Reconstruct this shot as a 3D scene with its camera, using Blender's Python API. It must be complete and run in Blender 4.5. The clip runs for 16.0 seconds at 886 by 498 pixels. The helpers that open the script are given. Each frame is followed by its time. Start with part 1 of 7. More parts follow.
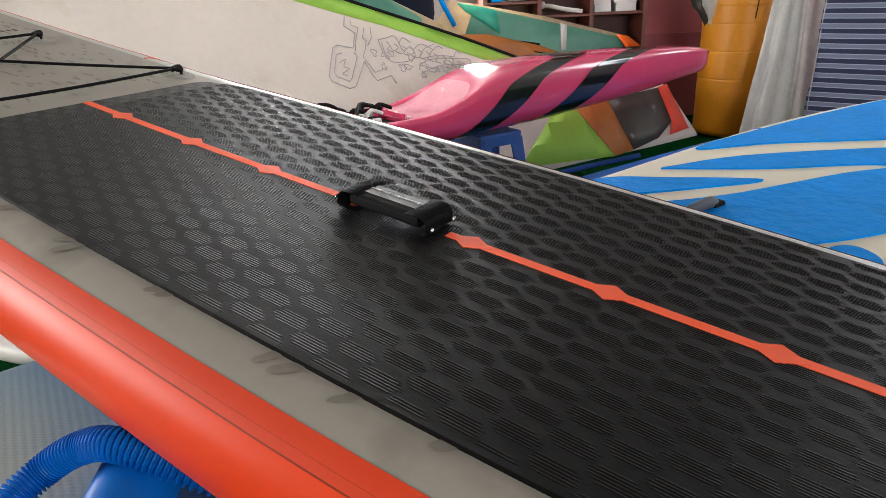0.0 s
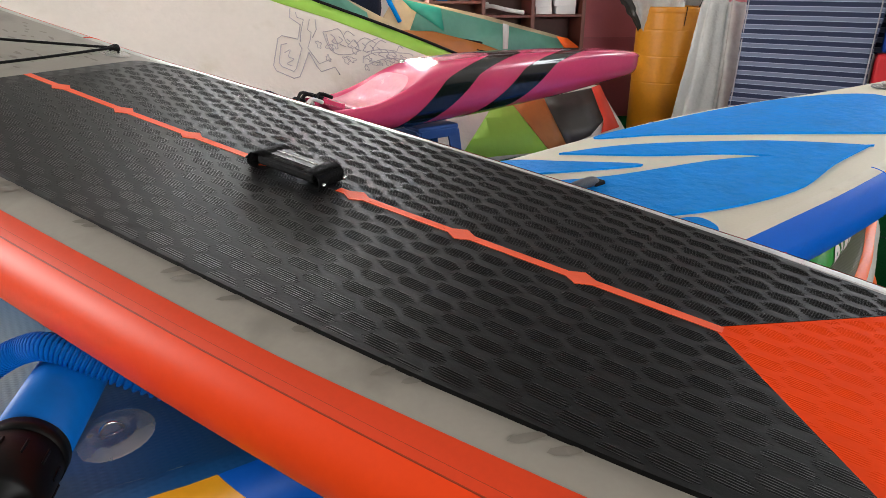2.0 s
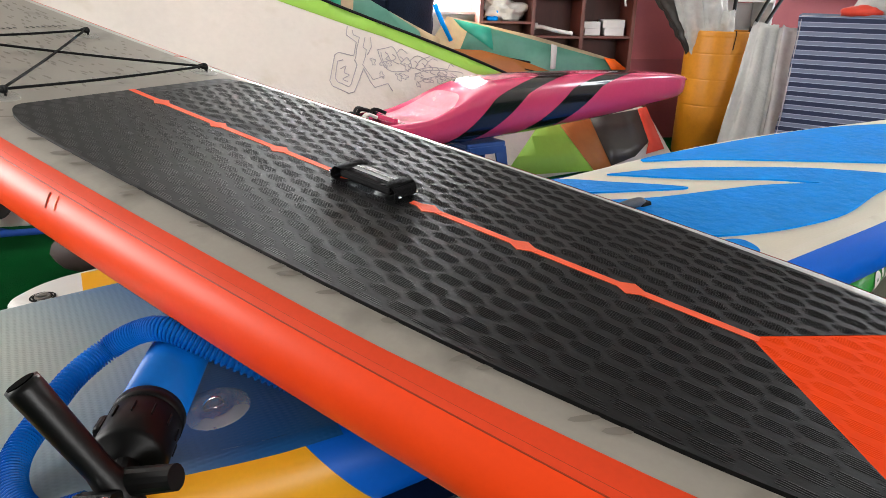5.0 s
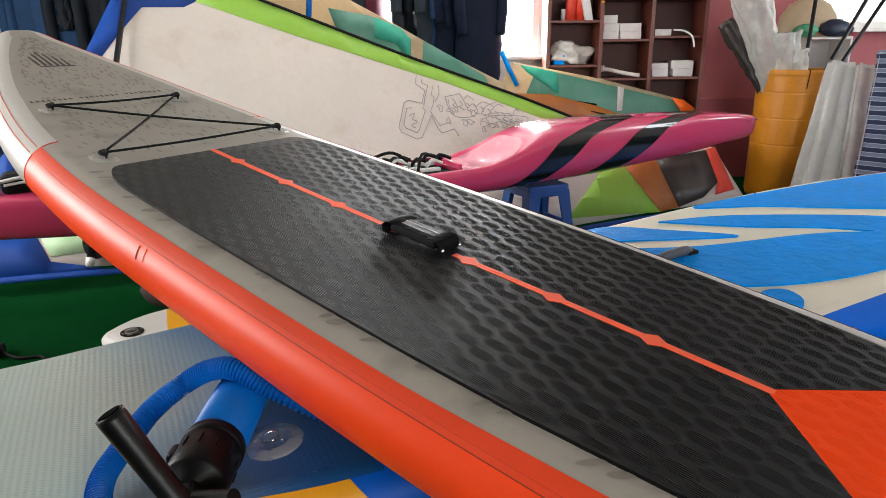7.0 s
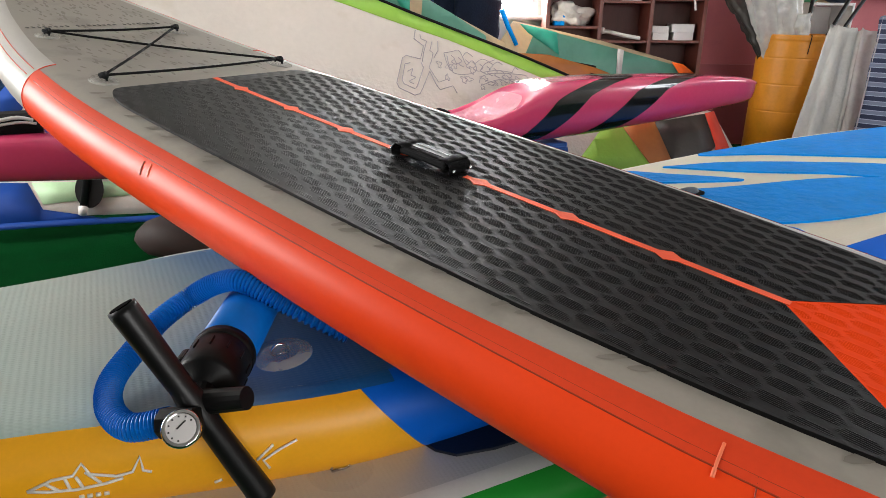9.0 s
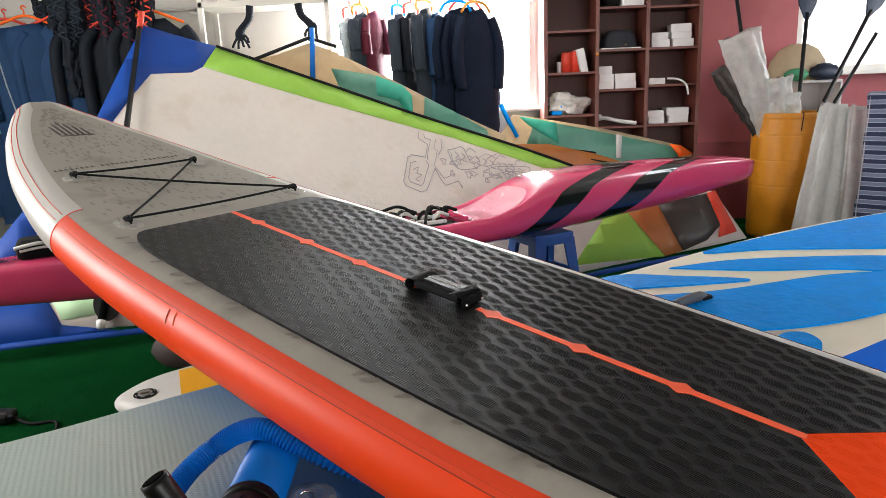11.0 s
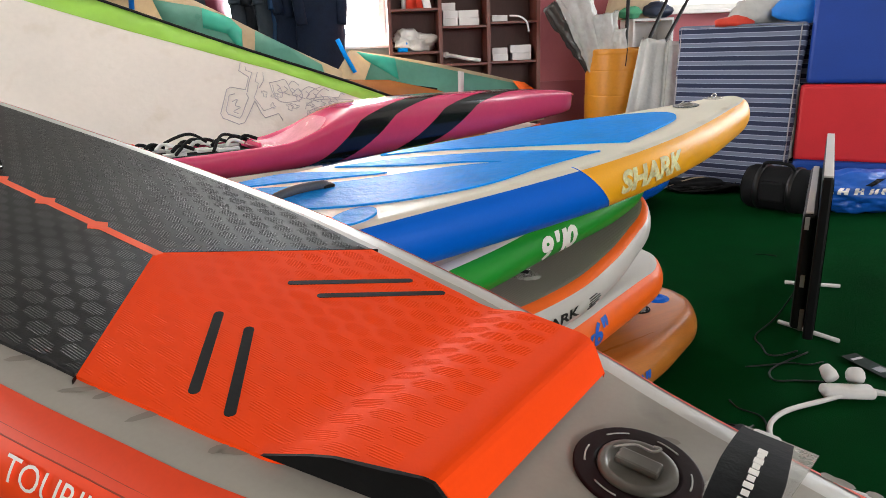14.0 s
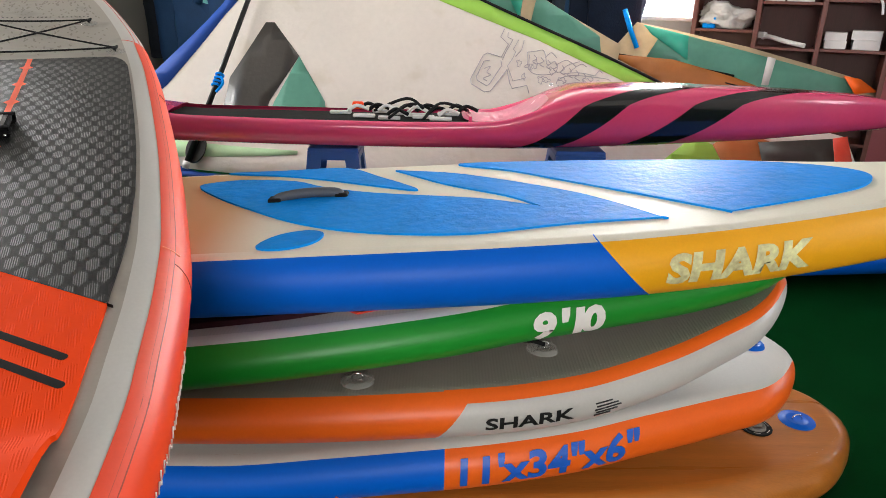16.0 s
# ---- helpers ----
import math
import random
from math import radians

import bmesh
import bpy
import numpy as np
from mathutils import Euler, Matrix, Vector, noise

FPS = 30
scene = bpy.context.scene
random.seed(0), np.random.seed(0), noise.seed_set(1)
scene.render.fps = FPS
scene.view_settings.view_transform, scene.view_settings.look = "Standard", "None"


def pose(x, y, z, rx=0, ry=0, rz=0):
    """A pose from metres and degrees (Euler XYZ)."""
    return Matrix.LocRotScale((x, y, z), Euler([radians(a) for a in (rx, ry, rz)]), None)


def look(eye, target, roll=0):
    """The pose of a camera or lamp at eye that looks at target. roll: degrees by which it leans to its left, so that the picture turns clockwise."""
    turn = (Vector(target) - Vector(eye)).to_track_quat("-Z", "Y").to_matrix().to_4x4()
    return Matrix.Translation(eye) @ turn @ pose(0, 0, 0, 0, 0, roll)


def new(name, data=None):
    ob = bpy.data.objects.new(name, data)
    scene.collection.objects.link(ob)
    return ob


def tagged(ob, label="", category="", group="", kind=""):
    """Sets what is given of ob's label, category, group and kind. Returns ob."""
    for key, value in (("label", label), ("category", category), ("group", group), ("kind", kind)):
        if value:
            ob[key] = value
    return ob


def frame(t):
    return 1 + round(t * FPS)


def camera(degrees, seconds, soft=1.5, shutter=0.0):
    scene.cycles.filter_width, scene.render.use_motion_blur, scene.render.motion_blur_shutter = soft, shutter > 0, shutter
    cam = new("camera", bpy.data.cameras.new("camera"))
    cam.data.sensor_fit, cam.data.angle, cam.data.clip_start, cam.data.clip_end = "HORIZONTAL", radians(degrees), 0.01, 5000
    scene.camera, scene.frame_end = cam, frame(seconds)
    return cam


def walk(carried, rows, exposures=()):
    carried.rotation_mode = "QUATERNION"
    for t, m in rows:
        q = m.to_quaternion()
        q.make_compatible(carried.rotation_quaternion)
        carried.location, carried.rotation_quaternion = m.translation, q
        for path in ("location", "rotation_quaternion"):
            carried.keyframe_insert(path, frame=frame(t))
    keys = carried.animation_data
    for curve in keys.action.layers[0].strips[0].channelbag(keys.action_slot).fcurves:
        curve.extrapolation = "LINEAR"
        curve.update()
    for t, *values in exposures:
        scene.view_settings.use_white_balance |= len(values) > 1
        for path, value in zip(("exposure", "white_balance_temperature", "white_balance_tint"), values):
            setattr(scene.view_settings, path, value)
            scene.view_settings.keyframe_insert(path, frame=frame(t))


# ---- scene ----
cam = camera(66.8, 16.0, soft=0.7)
PATH = [
    (0, (0.078, 0.065, 1.274), (0.247, 1.92, 0.545), -2.3),
    (0.5, (-0.03, 0.02, 1.278), (0.197, 1.86, 0.528), -0.9),
    (1, (-0.039, -0.051, 1.241), (0.225, 1.785, 0.493), 0.1),
    (1.5, (0.051, -0.124, 1.246), (0.336, 1.713, 0.509), 0.3),
    (2, (0.154, -0.136, 1.274), (0.458, 1.698, 0.537), 0.2),
    (2.5, (0.112, 0.025, 1.285), (0.426, 1.85, 0.529), 0.4),
    (3, (0.054, 0.276, 1.216), (0.364, 2.096, 0.447), 0.7),
    (3.5, (0.022, 0.32, 1.187), (0.313, 2.146, 0.424), 1.1),
    (4, (0.013, 0.189, 1.211), (0.253, 2.028, 0.463), 1.7),
    (4.2, (0.026, 0.052, 1.237), (0.26, 1.898, 0.503), 1.6),
    (6.3, (0.163, -0.327, 1.34), (0.221, 1.564, 0.691), -0.0),
    (6.5, (0.165, -0.325, 1.346), (0.195, 1.572, 0.715), -0.3),
    (7, (0.148, -0.321, 1.361), (0.13, 1.588, 0.765), -0.6),
    (7.5, (0.148, -0.331, 1.323), (0.125, 1.572, 0.709), 0.2),
    (8, (0.125, -0.335, 1.274), (0.107, 1.549, 0.604), 1.1),
    (8.5, (0.109, -0.336, 1.27), (0.104, 1.545, 0.591), 1.2),
    (10.8, (0.14, -0.337, 1.353), (0.171, 1.596, 0.842), -2.3),
    (11, (0.108, -0.346, 1.38), (0.09, 1.602, 0.926), -2.4),
    (11.5, (0.07, -0.375, 1.409), (-0.007, 1.579, 0.987), -1.7),
    (12, (0.101, -0.444, 1.414), (0.054, 1.507, 0.977), -1.7),
    (12.5, (0.291, -0.554, 1.308), (0.3, 1.393, 0.848), -1.6),
    (13, (0.555, -0.651, 1.318), (0.619, 1.285, 0.821), -1.7),
    (13.5, (0.805, -0.679, 1.282), (0.927, 1.239, 0.728), -2.0),
    (14, (0.953, -0.555, 1.203), (1.104, 1.351, 0.615), -2.2),
    (14.5, (1.238, -0.426, 1.238), (1.302, 1.472, 0.611), -1.7),
    (15, (1.478, -0.292, 1.278), (1.301, 1.586, 0.613), -0.4),
    (15.5, (1.588, -0.167, 1.313), (1.093, 1.642, 0.618), 0.8),
    (16, (1.783, -0.075, 1.325), (0.968, 1.61, 0.62), 1.4),
]
EXPOSURES = ((0.0, 0.08), (1.5, 0.1), (3.0, 0.3), (4.0, 0.52), (6.5, 0.1), (8.5, 0.13), (11.5, 0.05), (12.0, -0.2), (12.5, -0.3), (13.0, -0.24), (13.5, -0.04), (14.0, 0.22), (14.5, 0.4), (15.0, 0.5), (16.0, 0.22))
walk(cam, [(t, look(eye, target, roll)) for t, eye, target, roll in PATH], EXPOSURES)

# ---------------------------------------------------------------- light
world = bpy.data.worlds.new("sky")
scene.world = world
world.use_nodes = True
_wn = world.node_tree
_sky = _wn.nodes.new("ShaderNodeTexSky")
_sky.sky_type = "NISHITA"
_sky.sun_disc = False
_sky.sun_elevation, _sky.sun_rotation = radians(48), radians(20)
_wn.links.new(_sky.outputs[0], _wn.nodes["Background"].inputs[0])
_wn.nodes["Background"].inputs[1].default_value = 0.13


def area_lamp(name, eye, target, sx, sy, watts, colour):
    data = bpy.data.lights.new(name, "AREA")
    data.shape, data.size, data.size_y, data.energy, data.color = "RECTANGLE", sx, sy, watts, colour
    ob = new(name, data)
    ob.matrix_world = look(eye, target)
    return tagged(ob, "area lamp that stands for daylight in a wall opening", "light", kind="structure")


area_lamp("window_light_back", (0.05, 6.62, 1.82), (0.05, 3.0, 0.7), 1.9, 1.2, 600, (0.95, 0.98, 1.0))
# Three added fills in assumed, unseen openings, placed and powered to brighten the room.
area_lamp("fill_light_side", (5.75, 4.25, 1.85), (1.0, 2.6, 0.6), 2.6, 1.2, 105, (0.95, 0.98, 1.0))
area_lamp("fill_light_left", (-4.95, 1.9, 2.1), (0.0, 2.6, 0.8), 3.5, 1.1, 250, (1.0, 0.98, 0.95))
area_lamp("fill_light_front", (3.6, -4.95, 2.15), (1.2, 1.8, 0.7), 3.4, 1.1, 205, (1.0, 0.98, 0.96))

# ---------------------------------------------------------------- materials


def rgb(h):
    """Linear colour from a hex string."""
    v = [int(h[i:i + 2], 16) / 255 for i in (0, 2, 4)]
    return tuple(c / 12.92 if c <= 0.04045 else ((c + 0.055) / 1.055) ** 2.4 for c in v)


def material(name, colour, rough=0.5, metal=0.0, var=0.12, scale=6.0, fine=90.0, bump=0.15, depth=0.002,
             spec=0.5, coat=0.0, stain=None, stain_amount=0.0, sheen=0.0, stretch=(1, 1, 1), trans=0.0, through_light=0.0):
    """A principled surface with broad and fine variation of colour, roughness and relief, in object space."""
    m = bpy.data.materials.new(name)
    m.use_nodes = True
    t = m.node_tree
    n, l = t.nodes, t.links
    p = n["Principled BSDF"]
    co = n.new("ShaderNodeTexCoord")
    mp = n.new("ShaderNodeMapping")
    mp.inputs["Scale"].default_value = stretch
    l.new(co.outputs["Object"], mp.inputs["Vector"])
    broad = n.new("ShaderNodeTexNoise")
    broad.inputs["Scale"].default_value, broad.inputs["Detail"].default_value = scale, 6
    small = n.new("ShaderNodeTexNoise")
    small.inputs["Scale"].default_value, small.inputs["Detail"].default_value = fine, 4
    for k in (broad, small):
        l.new(mp.outputs[0], k.inputs["Vector"])
    mix = n.new("ShaderNodeMix")
    mix.data_type = "RGBA"
    c = colour if isinstance(colour, tuple) else rgb(colour)
    mix.inputs[6].default_value = (*[max(0.0, v * (1 - var)) for v in c], 1)
    mix.inputs[7].default_value = (*[min(1.0, v * (1 + var)) for v in c], 1)
    avg = n.new("ShaderNodeMath")
    avg.operation = "MULTIPLY_ADD"
    avg.inputs[1].default_value = 0.35
    l.new(small.outputs[0], avg.inputs[0])
    half = n.new("ShaderNodeMath")
    half.operation = "MULTIPLY"
    half.inputs[1].default_value = 0.65
    l.new(broad.outputs[0], half.inputs[0])
    l.new(half.outputs[0], avg.inputs[2])
    ramp = n.new("ShaderNodeMapRange")
    ramp.inputs[1].default_value, ramp.inputs[2].default_value = 0.3, 0.7
    l.new(avg.outputs[0], ramp.inputs[0])
    l.new(ramp.outputs[0], mix.inputs[0])
    out = mix.outputs[2]
    if stain:
        sp = n.new("ShaderNodeTexNoise")
        sp.inputs["Scale"].default_value, sp.inputs["Detail"].default_value = scale * 2.3, 8
        l.new(mp.outputs[0], sp.inputs["Vector"])
        sr = n.new("ShaderNodeMapRange")
        sr.inputs[1].default_value, sr.inputs[2].default_value = 0.56, 0.68
        sr.inputs[4].default_value = stain_amount
        l.new(sp.outputs[0], sr.inputs[0])
        sm = n.new("ShaderNodeMix")
        sm.data_type = "RGBA"
        l.new(sr.outputs[0], sm.inputs[0])
        l.new(out, sm.inputs[6])
        sm.inputs[7].default_value = (*rgb(stain), 1)
        out = sm.outputs[2]
    l.new(out, p.inputs["Base Color"])
    rr = n.new("ShaderNodeMapRange")
    rr.inputs[3].default_value, rr.inputs[4].default_value = max(0.02, rough - 0.08), min(1.0, rough + 0.08)
    l.new(broad.outputs[0], rr.inputs[0])
    l.new(rr.outputs[0], p.inputs["Roughness"])
    p.inputs["Metallic"].default_value = metal
    p.inputs["Specular IOR Level"].default_value = spec
    p.inputs["Coat Weight"].default_value = coat
    p.inputs["Coat Roughness"].default_value = 0.08
    p.inputs["Sheen Weight"].default_value = sheen
    p.inputs["Transmission Weight"].default_value = trans
    if bump:
        b = n.new("ShaderNodeBump")
        b.inputs["Strength"].default_value, b.inputs["Distance"].default_value = bump, depth
        l.new(small.outputs[0], b.inputs["Height"])
        l.new(b.outputs[0], p.inputs["Normal"])
    if through_light:
        tr = n.new("ShaderNodeBsdfTranslucent")
        l.new(out, tr.inputs[0])
        ms = n.new("ShaderNodeMixShader")
        ms.inputs[0].default_value = through_light
        l.new(p.outputs[0], ms.inputs[1])
        l.new(tr.outputs[0], ms.inputs[2])
        l.new(ms.outputs[0], n["Material Output"].inputs[0])
    return m


def clear_film(name, tint, alpha, rough=0.15):
    """Thin clear plastic: partly see-through, glossy and crinkled."""
    m = material(name, tint, rough, var=0.15, scale=9, fine=30, bump=0.6, depth=0.01)
    m.node_tree.nodes["Principled BSDF"].inputs["Alpha"].default_value = alpha
    return m


def emitter(name, colour, strength):
    m = bpy.data.materials.new(name)
    m.use_nodes = True
    p = m.node_tree.nodes["Principled BSDF"]
    p.inputs["Base Color"].default_value = (*colour, 1)
    p.inputs["Emission Color"].default_value = (*colour, 1)
    p.inputs["Emission Strength"].default_value = strength
    return m


def pvc(name, colour, rough=0.42, weave=0.0, var=0.06, stain=None, stain_amount=0.0, spec=0.4):
    """Drop-stitch PVC: a faint woven relief under a satin skin."""
    m = material(name, colour, rough, var=var, scale=3.5, fine=160, bump=0.12, depth=0.0006, stain=stain, stain_amount=stain_amount)
    m.node_tree.nodes["Principled BSDF"].inputs["Specular IOR Level"].default_value = spec
    if weave:
        n, l = m.node_tree.nodes, m.node_tree.links
        p = n["Principled BSDF"]
        co = n.new("ShaderNodeTexCoord")
        wx, wy = n.new("ShaderNodeTexWave"), n.new("ShaderNodeTexWave")
        wx.bands_direction, wy.bands_direction = "X", "Y"
        for w, k in ((wx, 1.0), (wy, 1.6)):
            w.inputs["Scale"].default_value = weave * k
            w.inputs["Distortion"].default_value = 0.6
            w.inputs["Detail Scale"].default_value = 3
            l.new(co.outputs["Object"], w.inputs["Vector"])
        mul = n.new("ShaderNodeMath")
        mul.operation = "MULTIPLY"
        l.new(wx.outputs[1], mul.inputs[0])
        l.new(wy.outputs[1], mul.inputs[1])
        b = n.new("ShaderNodeBump")
        add = n.new("ShaderNodeMath")
        add.operation = "MULTIPLY_ADD"
        add.inputs[1].default_value = 0.2
        l.new(wx.outputs[1], add.inputs[0])
        l.new(mul.outputs[0], add.inputs[2])
        b.inputs["Strength"].default_value, b.inputs["Distance"].default_value = 0.2, 0.0025
        l.new(add.outputs[0], b.inputs["Height"])
        l.new(b.outputs[0], p.inputs["Normal"])
    return m


ORANGE_RAIL = pvc("orange_pvc", rgb("ff4a18"), 0.42, spec=0.25)
ORANGE_DARK = pvc("dark_orange_pvc", rgb("e8451d"), 0.45)
GREY_PVC = pvc("grey_pvc", rgb("a39c92"), 0.45, stain="7d776f", stain_amount=0.5)
GREY_RAIL = pvc("light_grey_pvc", rgb("c2beb8"), 0.4)
CAP_GREY = material("translucent_grey_plastic", rgb("77726b"), 0.3, var=0.15, scale=20, bump=0.1)
BLACK_PAD = material("black_eva_foam", rgb("0a0a0b"), 0.43, var=0.12, scale=4, fine=220, bump=0.2, depth=0.0004, spec=0.24)
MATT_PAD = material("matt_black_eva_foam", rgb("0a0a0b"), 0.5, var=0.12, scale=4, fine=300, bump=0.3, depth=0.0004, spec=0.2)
ORANGE_PAD = material("orange_eva_foam", rgb("ff4a10"), 0.7, var=0.05, scale=5, fine=220, bump=0.25, depth=0.0005, spec=0.06)
ORANGE_LINE = material("orange_foam_inlay", rgb("ff5c2c"), 0.6, var=0.06, scale=12, fine=200, bump=0.3, depth=0.0005)
BLUE_PVC = pvc("blue_pvc", rgb("0064d6"), 0.45, spec=0.2)
YELLOW_PVC = pvc("yellow_pvc", rgb("f6ae1c"), 0.4)
CREAM_PVC = pvc("cream_drop_stitch", rgb("e8e1d0"), 0.5, stain="bfae93", stain_amount=0.4)
BLUE_PAD = material("blue_eva_foam", rgb("0590ec"), 0.55, var=0.12, scale=7, fine=36, bump=0.8, depth=0.006, spec=0.06)
GREEN_PVC = pvc("green_pvc", rgb("1f8f2e"), 0.38)
WHITE_PVC = pvc("white_pvc", rgb("d8d5d0"), 0.45)
ORANGE_B = pvc("bright_orange_pvc", rgb("fa6a1c"), 0.38)
WOOD_PVC = material("wood_print_pvc", rgb("b8702c"), 0.3, var=0.22, scale=3, fine=60, bump=0.05, stretch=(0.6, 9, 3), coat=0.2)
BLUE_INK = material("blue_lettering", rgb("2160c8"), 0.4, var=0.05)
WHITE_INK = material("white_lettering", rgb("efeae4"), 0.45, var=0.05)
BLACK_INK = material("black_lettering", rgb("1c1b1b"), 0.45, var=0.05)
BLACK_PLASTIC = material("black_plastic", rgb("101011"), 0.4, var=0.15, scale=20, fine=120, bump=0.1, spec=0.3)
BLACK_RUBBER = material("black_rubber", rgb("121212"), 0.7, var=0.15, scale=20, fine=120, bump=0.2, spec=0.15)
BLACK_WEB = material("black_webbing", rgb("0e0e10"), 0.75, var=0.2, scale=30, fine=260, bump=0.5, depth=0.001, spec=0.2)
BLUE_PLASTIC = material("blue_plastic", rgb("066cc8"), 0.4, var=0.08, scale=12, fine=90, bump=0.05, spec=0.22)
CHROME = material("polished_metal", (0.75, 0.75, 0.76), 0.15, metal=1.0, var=0.05, bump=0)
CLEAR = clear_film("clear_vinyl", rgb("d8d6cf"), 0.35)
PINK = material("pink_gelcoat", rgb("d8466f"), 0.2, var=0.06, scale=2, fine=40, bump=0.02, coat=0.6)
BLACK_GLOSS = material("black_gelcoat", rgb("17181a"), 0.15, var=0.1, scale=3, coat=0.6, bump=0.02)
STOOL_BLUE = material("blue_stool_plastic", rgb("2f5ea8"), 0.4, var=0.08, scale=10, bump=0.05)
SAIL_WHITE = material("white_sailcloth", rgb("e4dcd4"), 0.55, var=0.06, scale=1.6, fine=25, bump=0.35, depth=0.012, stain="c9bca6", stain_amount=0.35, through_light=0.25)
SAIL_BLUE = material("blue_sailcloth", rgb("0a48a4"), 0.5, var=0.1, scale=3, fine=25, bump=0.3, depth=0.006, through_light=0.25)
SAIL_LIME = material("lime_sailcloth", rgb("a4d656"), 0.5, var=0.06, scale=3, fine=25, bump=0.3, depth=0.006, through_light=0.25)
SAIL_TAN = material("tan_sail_film", rgb("c9b596"), 0.45, var=0.1, scale=3, fine=25, bump=0.35, depth=0.01, through_light=0.4)
SAIL_GREEN = material("green_sail_film", rgb("6fae9a"), 0.3, var=0.12, scale=3, fine=20, bump=0.35, depth=0.01, through_light=0.4)
SAIL_TEAL = material("teal_sail_film", rgb("52d2b6"), 0.3, var=0.1, scale=4, fine=20, bump=0.3, depth=0.01, through_light=0.4)
SAIL_BROWN = material("brown_sailcloth", rgb("a8652c"), 0.5, var=0.12, scale=4, fine=25, bump=0.3, depth=0.006)
SAIL_BLACK = material("black_sail_film", rgb("3a3632"), 0.35, var=0.2, scale=4, fine=25, bump=0.3, depth=0.006)
SAIL_RED = material("red_sailcloth", rgb("d8402a"), 0.5, var=0.1, scale=4, fine=25, bump=0.3, depth=0.006)
SAIL_GREY = material("grey_print", rgb("a8a2a6"), 0.55, var=0.15, scale=4, fine=40, bump=0.2)
CARPET = material("green_carpet", rgb("043817"), 0.98, var=0.22, scale=5, fine=420, bump=1.0, depth=0.006, spec=0.02)
WALL_WHITE = material("white_wall_paint", rgb("dcd8d2"), 0.8, var=0.05, scale=1.5, fine=60, bump=0.2, depth=0.002, stain="c9c2b8", stain_amount=0.4)
WALL_GREY = material("unseen_wall_grey", rgb("6c6862"), 0.8, var=0.06, scale=1.5, fine=60, bump=0.2)
WALL_PINK = material("pink_wall_paint", rgb("ae5e62"), 0.7, var=0.06, scale=2, fine=60, bump=0.2, stain="a2545c", stain_amount=0.4)
WALL_RED = material("dark_red_wall", rgb("94484d"), 0.5, var=0.1, scale=2, fine=60, bump=0.2)
CEIL = material("unseen_ceiling_grey", rgb("c0bcb6"), 0.85, var=0.03, scale=1.2)
DARK_WOOD = material("dark_red_wood", rgb("66342a"), 0.42, var=0.25, scale=4, fine=50, bump=0.15, stretch=(4, 4, 0.5))
DARK_BACK = material("dark_shelf_panel", rgb("5c3c36"), 0.6, var=0.2, scale=4, fine=40, bump=0.1, stretch=(3, 3, 0.5))
BARREL = material("ochre_barrel_plastic", rgb("c98118"), 0.42, var=0.1, scale=5, fine=40, bump=0.1, stain="b97412", stain_amount=0.5)
WHITE_FRAME = material("white_window_paint", rgb("e6e2da"), 0.5, var=0.06, scale=6, fine=60, bump=0.15)
WHITE_STEEL = material("white_painted_steel", rgb("cfcac2"), 0.4, var=0.08, scale=6, fine=60, bump=0.1)
PAPER = material("white_card_box", rgb("d9d6d4"), 0.7, var=0.06, scale=9, fine=60, bump=0.1)
FILM_BAG = clear_film("plastic_bag_film", rgb("cfcfca"), 0.6, 0.2)
BAG_WHITE = material("white_wrapped_cloth", rgb("b8b6b2"), 0.5, var=0.12, scale=7, fine=30, bump=0.5, depth=0.012)

# ---------------------------------------------------------------- builders


def mesh_of(name, verts, faces, smooth=True):
    me = bpy.data.meshes.new(name)
    me.from_pydata([tuple(v) for v in verts], [], faces)
    me.polygons.foreach_set("use_smooth", [smooth] * len(me.polygons))
    me.update()
    return me


def part(name, shape, mat, parent=None, label="", at=None, smooth=None):
    """Links a bmesh or a mesh as one object under its thing."""
    if isinstance(shape, bmesh.types.BMesh):
        me = bpy.data.meshes.new(name)
        bmesh.ops.recalc_face_normals(shape, faces=shape.faces)
        shape.to_mesh(me)
        shape.free()
    else:
        me = shape
    if smooth is not None:
        me.polygons.foreach_set("use_smooth", [smooth] * len(me.polygons))
    me.materials.clear()
    me.materials.append(mat)
    ob = new(name, me)
    if parent:
        ob.parent = parent
    if at is not None:
        ob.matrix_basis = at
    if label:
        tagged(ob, label)
    return ob


def thing(name, m, label, category, group="", kind=""):
    ob = new(name)
    ob.empty_display_size = 0.05
    ob.matrix_world = m
    return tagged(ob, label, category, group, kind)


def frame_from(o, x, y):
    """A pose with its origin at o, its x axis along x and its y axis towards y."""
    x = Vector(x).normalized()
    z = x.cross(Vector(y)).normalized()
    y = z.cross(x)
    m = Matrix((x, y, z)).transposed().to_4x4()
    m.translation = Vector(o)
    return m


def add_box(bm, c, s, bevel=0.0, m=None, seg=2):
    r = bmesh.ops.create_cube(bm, size=1.0, matrix=(m or Matrix()) @ Matrix.Translation(c) @ Matrix.Diagonal((*s, 1)))
    if bevel:
        ed = list({e for v in r["verts"] for e in v.link_edges})
        bmesh.ops.bevel(bm, geom=ed, offset=bevel, segments=seg, affect="EDGES", profile=0.5)
    return bm


def box(c, s, bevel=0.004, m=None, seg=2):
    return add_box(bmesh.new(), c, s, bevel, m, seg)


def rod(p0, p1, r0, r1=None, seg=16, bm=None):
    bm = bm or bmesh.new()
    p0, p1 = Vector(p0), Vector(p1)
    d = p1 - p0
    m = Matrix.Translation((p0 + p1) / 2) @ d.to_track_quat("Z", "Y").to_matrix().to_4x4()
    bmesh.ops.create_cone(bm, cap_ends=True, segments=seg, radius1=r0, radius2=r0 if r1 is None else r1, depth=d.length, matrix=m)
    return bm


